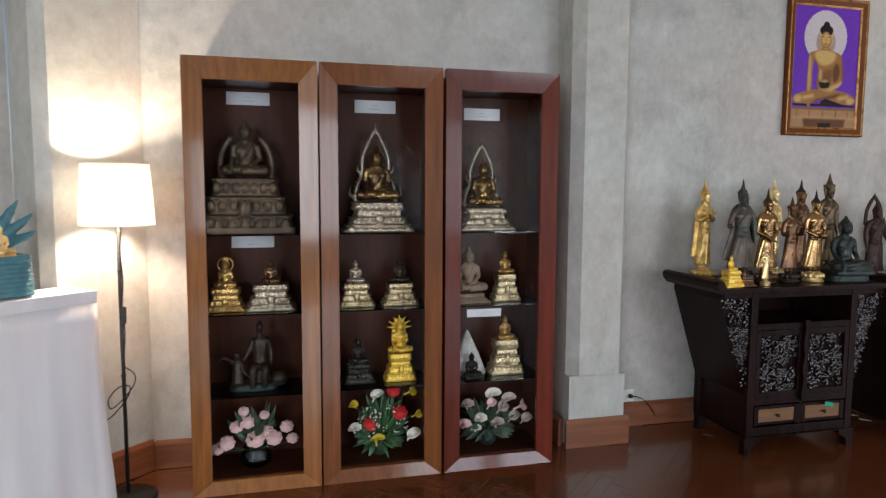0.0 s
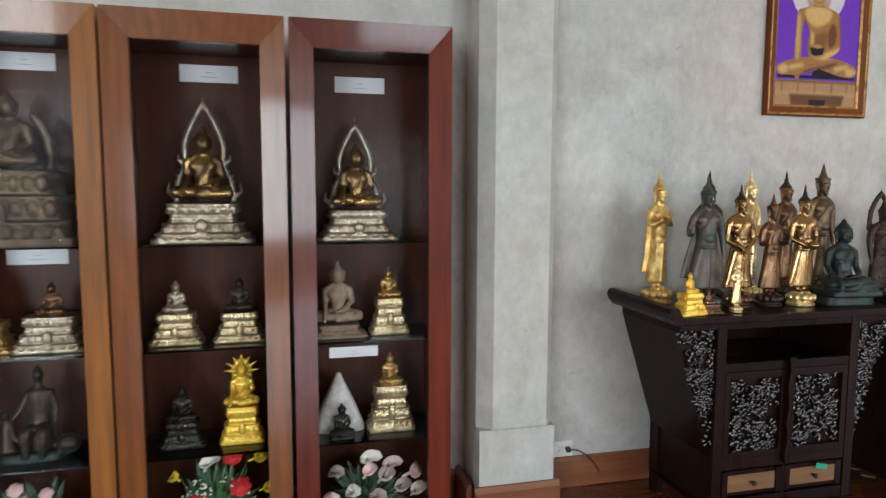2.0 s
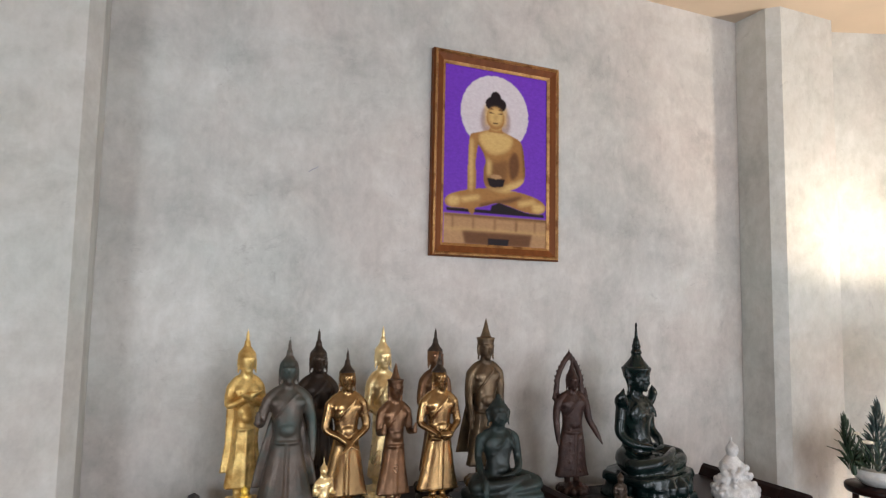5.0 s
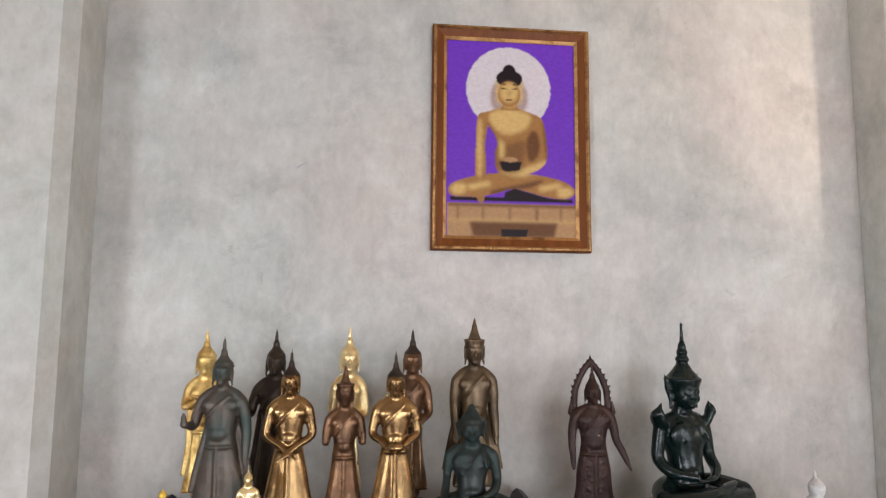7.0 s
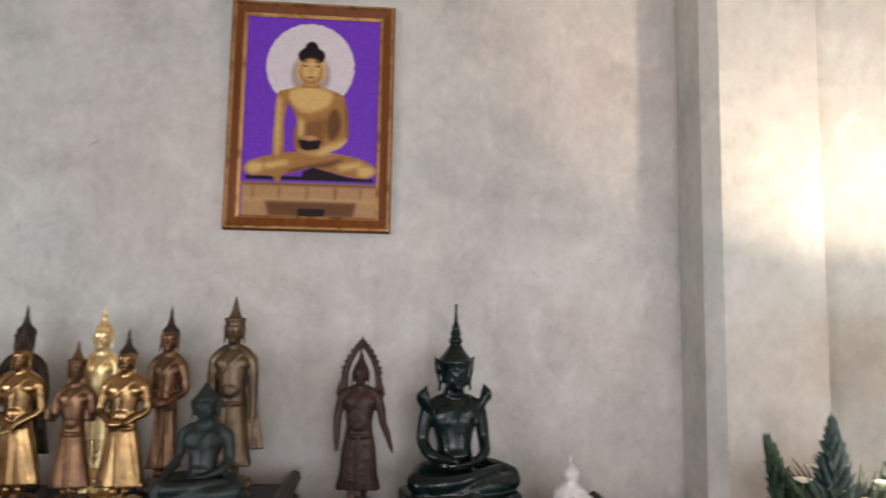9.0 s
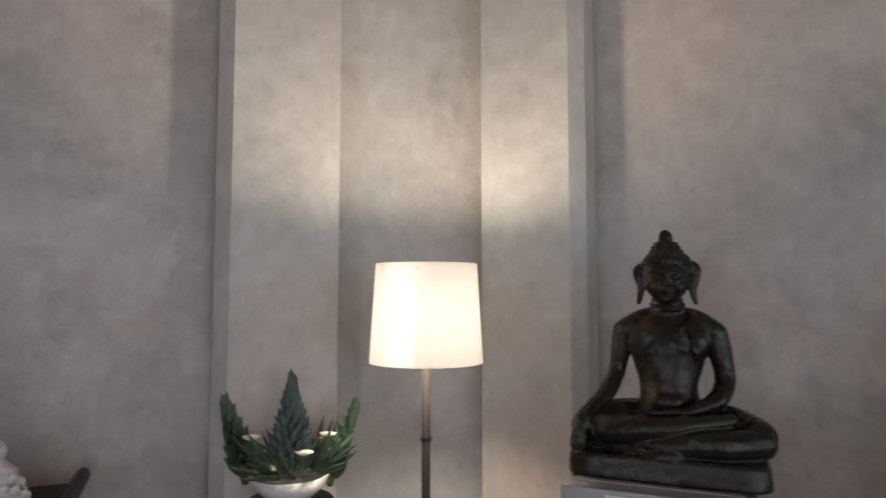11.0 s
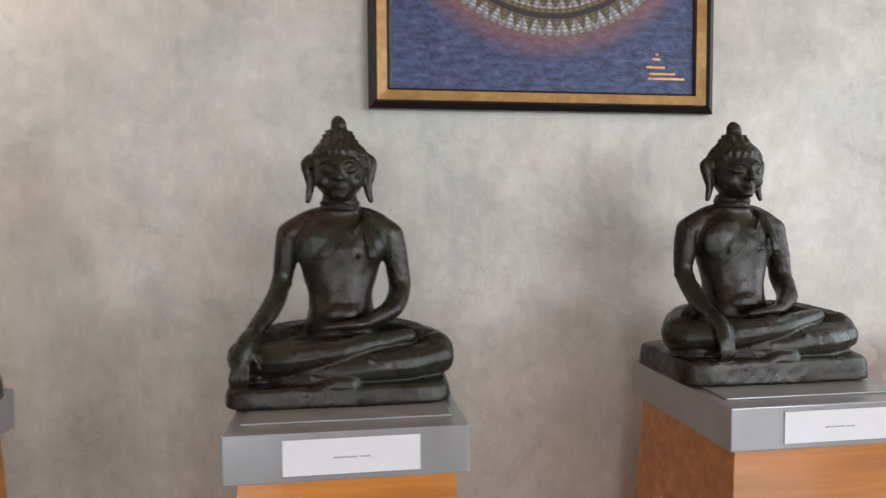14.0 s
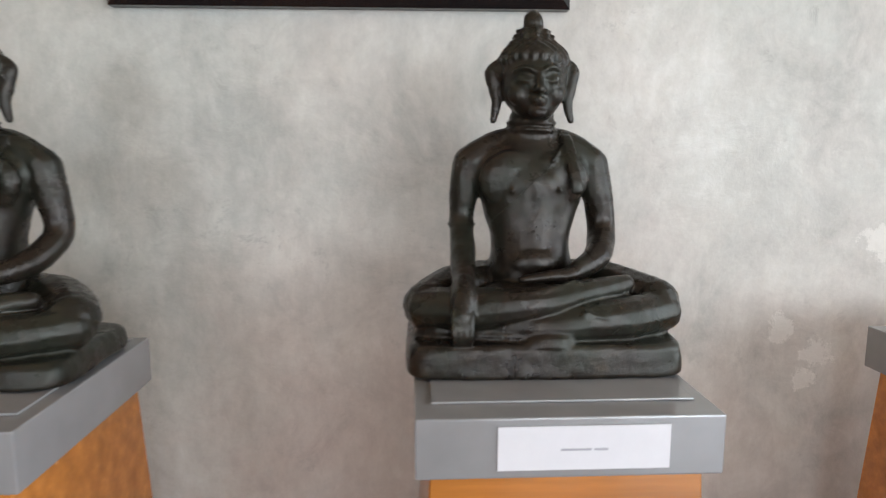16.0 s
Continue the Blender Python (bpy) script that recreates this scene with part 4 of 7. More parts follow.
    limb(bm, (0, -0.043 * h, 0.832 * h), (0, -0.054 * h, 0.808 * h), 0.005 * h, 0.009 * h, 8)
    ball(bm, (0, -0.046 * h, 0.791 * h), (0.015 * h, 0.008 * h, 0.0055 * h), seg=8)
    for s in (-1, 1):
        limb(bm, (s * 0.009 * h, -0.047 * h, 0.842 * h), (s * 0.034 * h, -0.035 * h, 0.84 * h), 0.005 * h, 0.004 * h, 8)
        ball(bm, (s * 0.019 * h, -0.04 * h, 0.829 * h), (0.012 * h, 0.007 * h, 0.0055 * h), seg=8)
        limb(bm, (s * 0.044 * h, 0.008 * h, 0.832 * h), (s * 0.0455 * h, 0.002 * h, 0.79 * h), 0.0095 * h, 0.008 * h, 8)
        limb(bm, (s * 0.0455 * h, 0.002 * h, 0.79 * h), (s * 0.048 * h, 0.0, 0.757 * h), 0.008 * h, 0.005 * h, 8)
    if kind == "flame":
        for row in range(7):
            el = 0.1 + row * 0.2
            n = max(4, int(18 * math.cos(el)))
            for k in range(n):
                az = 2 * math.pi * (k + row % 2 * 0.5) / n
                if el < 0.45 and math.sin(az) < -0.3:
                    continue
                ball(bm, (0.0445 * h * math.cos(el) * math.cos(az), 0.012 * h + 0.045 * h * math.cos(el) * math.sin(az), (0.843 + 0.046 * math.sin(el)) * h), (0.0075 * h,) * 3, seg=6)
    crown_of(bm, 0.004 * h, 0.832 * h, 0.0455 * h, kind, h)
    if kind == "arch":
        pts = [(-0.10, 0.70), (-0.10, 0.76), (-0.095, 0.83), (-0.07, 0.90), (-0.035, 0.96), (0, 1.0), (0.035, 0.96), (0.07, 0.90), (0.095, 0.83), (0.10, 0.76), (0.10, 0.70)]
        for p, q in zip(pts, pts[1:]):
            limb(bm, (p[0] * h, 0.05 * h, p[1] * h), (q[0] * h, 0.05 * h, q[1] * h), 0.02 * h, 0.02 * h, 8)
            for u in (0.0, 0.5):
                cx, cz = p[0] + (q[0] - p[0]) * u, p[1] + (q[1] - p[1]) * u
                limb(bm, (cx * h, 0.05 * h, cz * h), (cx * 1.3 * h, 0.05 * h, (cz + 0.035) * h), 0.015 * h, 0.003 * h, 8)
        limb(bm, (0, 0.05 * h, 0.98 * h), (0, 0.05 * h, 1.05 * h), 0.016 * h, 0.003 * h, 8)
        for s in (-1, 1):
            limb(bm, (s * 0.10 * h, 0.04 * h, 0.68 * h), (s * 0.13 * h, 0.03 * h, 0.70 * h), 0.02 * h, 0.017 * h, 8)
            limb(bm, (s * 0.13 * h, 0.03 * h, 0.70 * h), (s * 0.125 * h, 0.03 * h, 0.775 * h), 0.017 * h, 0.003 * h, 8)
        for k in range(30):
            a = k * 2.4
            ball(bm, (0.045 * h * math.cos(a), -0.043 * h, (0.2 + 0.017 * k) * h), (0.007 * h,) * 3, seg=6)
    return cast(name, bm, voxel, mats, [zb * h, 0.858 * h][:len(mats) - 1], soften=3)


# three large seated bronzes on pedestals


def great_form(bm, T, reach, slab, spiky=False, crowned=False):
    """A seated figure with broad shoulders; reach moves its right hand out over the knee; a crowned one rests both hands in its lap."""
    f = lambda x, y, z: (x * T, y * T, z * T)
    q = slab - 0.085
    loft(bm, eased([(0, 0.350 * T, 0.228 * T, -0.10 * T), (0.008 * T, 0.354 * T, 0.233 * T, -0.10 * T), (slab * 0.6 * T, 0.352 * T, 0.230 * T, -0.10 * T), ((slab - 0.010) * T, 0.346 * T, 0.226 * T, -0.10 * T), (slab * T, 0.334 * T, 0.216 * T, -0.10 * T)], 3), 56, 8)
    for s in (-1, 1):
        ball(bm, f(s * 0.255, -0.17, 0.105 + q), (0.085 * T, 0.09 * T, 0.05 * T))
    ball(bm, f(0, -0.2, 0.10 + q), (0.27 * T, 0.11 * T, 0.05 * T))
    # folded legs, the right one on top
    for s in (-1, 1):
        tube(bm, [f(s * 0.10, 0.05, 0.165 + q), f(s * 0.21, -0.03, 0.172 + q), f(s * 0.29, -0.135, 0.160 + q)], [0.09 * T, 0.084 * T, 0.074 * T])
        ball(bm, f(s * 0.302, -0.155, 0.158 + q), (0.068 * T, 0.075 * T, 0.070 * T))
    tube(bm, [f(0.305, -0.185, 0.140 + q), f(0.17, -0.25, 0.135 + q), f(0.0, -0.27, 0.125 + q), f(-0.12, -0.26, 0.118 + q)], [0.062 * T, 0.058 * T, 0.046 * T, 0.034 * T])
    tube(bm, [f(-0.30, -0.19, 0.155 + q), f(-0.16, -0.255, 0.168 + q), f(0.0, -0.26, 0.188 + q), f(0.12, -0.22, 0.208 + q), f(0.215, -0.18, 0.218 + q)], [0.062 * T, 0.056 * T, 0.044 * T, 0.036 * T, 0.026 * T])
    ball(bm, f(0, -0.09, 0.14 + q), (0.25 * T, 0.2 * T, 0.075 * T))
    # robe edge along the upper shin and its hem between the feet
    tube(bm, [f(-0.16, -0.29, 0.205 + q), f(-0.02, -0.285, 0.222 + q), f(0.07, -0.245, 0.240 + q)], [0.007 * T, 0.008 * T, 0.007 * T])
    tube(bm, [f(0.08, -0.305, 0.165 + q), f(0.15, -0.30, 0.150 + q), f(0.26, -0.24, 0.175 + q)], [0.006 * T, 0.008 * T, 0.006 * T])
    loft(bm, [((slab - 0.005) * T, 0.07 * T, 0.02 * T, -0.31 * T), ((slab + 0.02) * T, 0.05 * T, 0.02 * T, -0.305 * T), ((slab + 0.03) * T, 0.03 * T, 0.015 * T, -0.30 * T)], 16)
    for v in bm.verts:
        if v.co.z > slab * T + 0.002:
            v.co.x += 0.010 * T
    # trunk
    body = [(0.11, 0.17, 0.13, 0.03), (0.18, 0.142, 0.122, 0.018), (0.25, 0.122, 0.113, 0.008), (0.33, 0.112, 0.100, 0.012), (0.41, 0.130, 0.098, 0.018), (0.49, 0.156, 0.103, 0.02), (0.55, 0.165, 0.094, 0.027), (0.595, 0.140, 0.078, 0.033), (0.628, 0.088, 0.062, 0.033), (0.66, 0.066, 0.058, 0.028), (0.70, 0.062, 0.056, 0.022)]
    loft(bm, eased([(z * T, w * T, d * T, y * T) for z, w, d, y in body], 5), 36, 2.25)
    for s in (-1, 1):
        tube(bm, [f(s * 0.045, 0.035, 0.632), f(s * 0.11, 0.033, 0.605), f(s * 0.172, 0.03, 0.558)], [0.036 * T, 0.044 * T, 0.050 * T])
        ball(bm, f(s * 0.058, -0.042, 0.510), (0.098 * T, 0.031 * T, 0.085 * T))
        ball(bm, f(s * 0.068, -0.086, 0.478), (0.006 * T, 0.004 * T, 0.006 * T), seg=8)
    ball(bm, f(0, -0.075, 0.265), (0.075 * T, 0.036 * T, 0.05 * T))
    # neck rings
    for z in (0.655, 0.675):
        ring = [(0.067 * T * math.cos(a), 0.025 * T + 0.06 * T * math.sin(a), z * T) for a in (2 * math.pi * k / 16 for k in range(17))]
        for a, b in zip(ring, ring[1:]):
            limb(bm, a, b, 0.006 * T, 0.006 * T, 6)
    # right arm over the knee
    if crowned:
        tube(bm, [f(-0.176, 0.03, 0.555), f(-0.196, 0.028, 0.46), f(-0.208, 0.018, 0.355), f(-0.175, -0.075, 0.285), f(-0.06, -0.165, 0.262)], [0.048 * T, 0.045 * T, 0.041 * T, 0.038 * T, 0.025 * T])
    else:
        rx = reach
        tube(bm, [f(-0.176, 0.03, 0.555), f(-0.190, 0.028, 0.47), f(-0.194 - rx * 0.15, 0.018, 0.375), f(-0.200 - rx * 0.55, -0.09, 0.285), f(-0.205 - rx, -0.205, 0.235 + q * 0.5)], [0.047 * T, 0.042 * T, 0.035 * T, 0.036 * T, 0.028 * T])
        tube(bm, [f(-0.205 - rx, -0.20, 0.236 + q * 0.5), f(-0.208 - rx * 1.12, -0.275, 0.210 + q * 0.5), f(-0.21 - rx * 1.2, -0.305, 0.155 + q)], [0.028 * T, 0.031 * T, 0.028 * T])
        for k in range(4):
            d = (k - 1.5) * 0.0135
            tube(bm, [f(-0.21 - rx * 1.2 + d, -0.318, 0.165 + q), f(-0.212 - rx * 1.22 + d * 1.1, -0.332, 0.125 + q), f(-0.212 - rx * 1.22 + d, -0.322, 0.092 + q)], [0.0085 * T, 0.0078 * T, 0.006 * T])
        limb(bm, f(-0.18 - rx * 1.1, -0.285, 0.19 + q), f(-0.165 - rx * 1.1, -0.30, 0.15 + q), 0.011 * T, 0.007 * T, 8)
        ring = [(-0.194 * T - rx * 0.15 * T + 0.037 * T * math.cos(a), 0.018 * T + 0.037 * T * math.sin(a), 0.372 * T) for a in (2 * math.pi * k / 12 for k in range(13))]
        for a, b in zip(ring, ring[1:]):
            limb(bm, a, b, 0.004 * T, 0.004 * T, 6)
    # left arm, its hand open in the lap
    tube(bm, [f(0.176, 0.03, 0.555), f(0.196, 0.028, 0.46), f(0.208, 0.018, 0.355), f(0.175, -0.075, 0.285), f(0.095, -0.15, 0.252)], [0.048 * T, 0.045 * T, 0.041 * T, 0.038 * T, 0.027 * T])
    tube(bm, [f(0.10, -0.148, 0.25), f(0.04, -0.18, 0.246), f(-0.05, -0.195, 0.24)], [0.026 * T, 0.026 * T, 0.014 * T], 0.75)
    # sash over the left shoulder and the robe's slanting edge
    for d in (-0.009, 0.0, 0.009):
        tube(bm, [f(0.085 + d, 0.06, 0.638), f(0.092 + d, -0.01, 0.632), f(0.100 + d, -0.062, 0.575), f(0.108 + d, -0.092, 0.515), f(0.110 + d, -0.098, 0.475)], [0.0075 * T] * 5)
    tube(bm, [f(0.082, -0.03, 0.615), f(0.03, -0.088, 0.545), f(-0.06, -0.102, 0.455), f(-0.12, -0.06, 0.385)], [0.0035 * T] * 4)
    # head: face, brows, nose, lips, long ears
    ball(bm, f(0, 0.0, 0.79), (0.091 * T, 0.098 * T, 0.108 * T), seg=28)
    ball(bm, f(0, -0.022, 0.735), (0.066 * T, 0.066 * T, 0.056 * T), seg=20)
    tube(bm, [f(0, -0.092, 0.815), f(0, -0.104, 0.785), f(0, -0.112, 0.762)], [0.008 * T, 0.010 * T, 0.0135 * T])
    for s in (-1, 1):
        ball(bm, f(s * 0.012, -0.099, 0.760), (0.009 * T, 0.009 * T, 0.008 * T), seg=8)
        tube(bm, [f(s * 0.010, -0.097, 0.812), f(s * 0.036, -0.093, 0.826), f(s * 0.066, -0.070, 0.815)], [0.0055 * T, 0.006 * T, 0.004 * T])
        ball(bm, f(s * 0.038, -0.078, 0.797), (0.024 * T, 0.014 * T, 0.012 * T))
        tube(bm, [f(s * 0.016, -0.094, 0.790), f(s * 0.038, -0.094, 0.785), f(s * 0.060, -0.078, 0.791)], [0.003 * T] * 3)
        ball(bm, f(s * 0.045, -0.056, 0.752), (0.032 * T, 0.028 * T, 0.034 * T))
        tube(bm, [f(s * 0.098, 0.025, 0.850), f(s * 0.114, 0.026, 0.825), f(s * 0.106, 0.018, 0.775), f(s * 0.100, 0.012, 0.735), f(s * 0.108, 0.008, 0.682)], [0.012 * T, 0.02 * T, 0.018 * T, 0.015 * T, 0.010 * T])
        tube(bm, [f(s * 0.003, -0.097, 0.738), f(s * 0.012, -0.094, 0.736), f(s * 0.021, -0.087, 0.734)], [0.006 * T, 0.005 * T, 0.003 * T])
    ball(bm, f(0, -0.089, 0.725), (0.018 * T, 0.010 * T, 0.007 * T), seg=12)
    ball(bm, f(0, -0.078, 0.702), (0.024 * T, 0.02 * T, 0.018 * T))
    if crowned:
        for v in bm.verts:
            v.co.x *= 1.04
        return
    # cap of curls, topknot and bud
    ball(bm, f(0, 0.018, 0.825), (0.096 * T, 0.104 * T, 0.088 * T), seg=28)
    loft(bm, eased([(0.885 * T, 0.072 * T, 0.074 * T, 0.018 * T), (0.912 * T, 0.055 * T, 0.056 * T, 0.018 * T), (0.938 * T, 0.042 * T, 0.042 * T, 0.018 * T), (0.95 * T, 0.030 * T, 0.030 * T, 0.018 * T)], 3), 20)
    loft(bm, eased([(0.945 * T, 0.027 * T, 0.027 * T, 0.018 * T), (0.965 * T, 0.029 * T, 0.029 * T, 0.018 * T), (0.985 * T, 0.024 * T, 0.024 * T, 0.018 * T), (1.0 * T, 0.008 * T, 0.008 * T, 0.018 * T)], 3), 16)
    c = 0.0105 if spiky else 0.0092
    for row in range(11):
        el = -0.15 + row * 0.135
        n = max(6, int((24 if spiky else 29) * math.cos(el)))
        for k in range(n):
            az = 2 * math.pi * (k + (0 if spiky else row % 2 * 0.5)) / n
            if math.sin(az) < -0.25 and el < 0.42 - 0.25 * abs(math.cos(az)):
                continue
            ball(bm, f(0.097 * math.cos(el) * math.cos(az), 0.018 + 0.105 * math.cos(el) * math.sin(az), 0.825 + 0.089 * math.sin(el)), (c * T, c * T, c * T * (1.5 if spiky else 1.0)), seg=8)
    for row, (z, r) in enumerate(((0.905, 0.060), (0.922, 0.052), (0.938, 0.042))):
        n = 12 - 2 * row
        for k in range(n):
            a = 2 * math.pi * (k + row * 0.5) / n
            ball(bm, f(r * math.cos(a), 0.018 + r * math.sin(a), z), (0.0095 * T,) * 3, seg=8)
    for v in bm.verts:
        v.co.x *= 1.065


def great_bronze(name, T, reach, slab, mats, spiky=False):
    bm = bmesh.new()
    great_form(bm, T, reach, slab, spiky)
    me = cast(name, bm, 0.0031, mats, soften=2)
    for v in me.vertices:
        v.co += noise.noise_vector(v.co * 16) * 0.0026 + noise.noise_vector(v.co * 55) * 0.0009
    return me


big_a = great_bronze("big_bronze_a", 0.615, 0.0, 0.09, [M["black_bronze"]], True)
big_b = great_bronze("big_bronze_b", 0.615, 0.075, 0.095, [M["black_bronze"]])
big_c = great_bronze("big_bronze_c", 0.615, 0.07, 0.068, [M["black_bronze"]])


def pedestal(x, y, turn, at=0.53):
    p = thing("pedestal", pose(x, y, 0, 0, 0, turn), "orange wood veneer pedestal with a grey laminate cap", "pedestal", "pedestals along the wall")
    w, d, h, c = 0.45, 0.46, 1.04, 0.092
    bm = bmesh.new()
    lo, hi = 0.045, 0.022
    v = [bm.verts.new(q) for q in ((-lo + hi, -lo + hi, 0), (w + lo - hi, -lo + hi, 0), (w + lo - hi, d + lo - hi, 0), (-lo + hi, d + lo - hi, 0), (hi, hi, h - c), (w - hi, hi, h - c), (w - hi, d - hi, h - c), (hi, d - hi, h - c))]
    for q in ((3, 2, 1, 0), (4, 5, 6, 7), (0, 1, 5, 4), (1, 2, 6, 5), (2, 3, 7, 6), (3, 0, 4, 7)):
        bm.faces.new([v[k] for k in q])
    bmesh.ops.bevel(bm, geom=bm.edges[:], offset=0.002, segments=1, affect="EDGES")
    part("body", bm, M["ped_wood"], p, "orange wood grain veneer")
    part("cap", cuboid(0, w, 0, d, h - c + 0.001, h, 0.003), M["ped_cap"], p, "grey laminate cap")
    part("cap_inlay", cuboid(0.025, w - 0.025, 0.055, d - 0.02, h + 0.0005, h + 0.0045, 0.0015), M["ped_cap"], p)
    lb = thing("paper_label", p.matrix_world @ Matrix.Translation((w * at, -0.0008, 0.962)), "white paper label on the pedestal's grey cap", "label", "paper labels")
    part("sheet", cuboid(-0.125, 0.125, -0.0016, 0, 0, 0.066), M["paper"], lb)
    part("text_line", cuboid(-0.034, 0.010, -0.0022, -0.0017, 0.029, 0.0322), M["ink"], lb)
    part("text_line", cuboid(0.014, 0.034, -0.0022, -0.0017, 0.029, 0.0322), M["ink"], lb)
    return p


P2, P3 = (6.297, 1.639), (7.014, 0.956)
P1 = (5.566, 2.312)
for k, (px, py) in enumerate((P1, P2, P3, (7.73, 0.262))):
    pedestal(px, py, -44.5, (0.52, 0.515, 0.54, 0.53)[k])
    along = (0.240, 0.206, 0.220)[k % 3]
    back = (0.295, 0.34, 0.35)[k % 3]
    cx, cy = px + S * (along + back), py + S * (-along + back)
    if k < 3:
        statue("buddha_statue", (big_b, big_c, big_a)[k], cx, cy, 1.045, -45, "dark bronze seated buddha statue on a grey capped pedestal", (1.07, 1.01, 1.02)[k], "large seated bronzes")

# altar tables ----------------------------------------------------------


def carved_panel(x0, x1, y, z0, z1, seed, dens=1.0, keep=None):
    """Openwork of flowers, curls and leaves, joined in one carving."""
    rnd = random.Random(seed)
    bm = bmesh.new()
    n = int((x1 - x0) * (z1 - z0) * 2000 * dens)
    for _ in range(n):
        x, z = rnd.uniform(x0, x1), rnd.uniform(z0, z1)
        if keep and not keep(x, z):
            continue
        kind = rnd.random()
        if kind < 0.25:
            r = rnd.uniform(0.014, 0.024)
            for k in range(5):
                a = 2 * math.pi * k / 5 + rnd.random()
                ball(bm, (x + r * math.cos(a), y - 0.004, z + r * math.sin(a)), (r * 0.62, 0.007, r * 0.42), Matrix.Rotation(-a, 4, "Y"), 6)
            ball(bm, (x, y - 0.010, z), (r * 0.35,) * 3, None, 6)
        elif kind < 0.7:
            a = rnd.random() * 6.3
            ball(bm, (x, y - rnd.uniform(0, 0.008), z), (rnd.uniform(0.016, 0.027), 0.008, rnd.uniform(0.005, 0.009)), Matrix.Rotation(a, 4, "Y") @ Matrix.Rotation(rnd.uniform(-0.5, 0.5), 4, "X"), 6)
        else:
            r, a0 = rnd.uniform(0.012, 0.022), rnd.random() * 6.3
            pts = [(x + r * (1 - k * 0.1) * math.cos(a0 + k * 0.75), y, z + r * (1 - k * 0.1) * math.sin(a0 + k * 0.75)) for k in range(6)]
            for p, q in zip(pts, pts[1:]):
                limb(bm, p, q, 0.0045, 0.004, 5)
    return bm


def turned_knob(x, y, z):
    bm = bmesh.new()
    limb(bm, (x, y, z), (x, y - 0.012, z), 0.005, 0.005, 8)
    ball(bm, (x, y - 0.019, z), (0.011, 0.009, 0.011), seg=12)
    return bm


def scroll_end(s, x, y0, y1, z):
    """The upturned roll at the end of an altar top."""
    bm = bmesh.new()
    prof = [(x, z - 0.03), (x + s * 0.03, z - 0.028), (x + s * 0.052, z - 0.004), (x + s * 0.062, z + 0.02), (x + s * 0.055, z + 0.04), (x + s * 0.036, z + 0.047), (x + s * 0.02, z + 0.036), (x + s * 0.008, z + 0.012), (x, z)]
    prism(prof, "y", y0, y1, bm)
    return bm


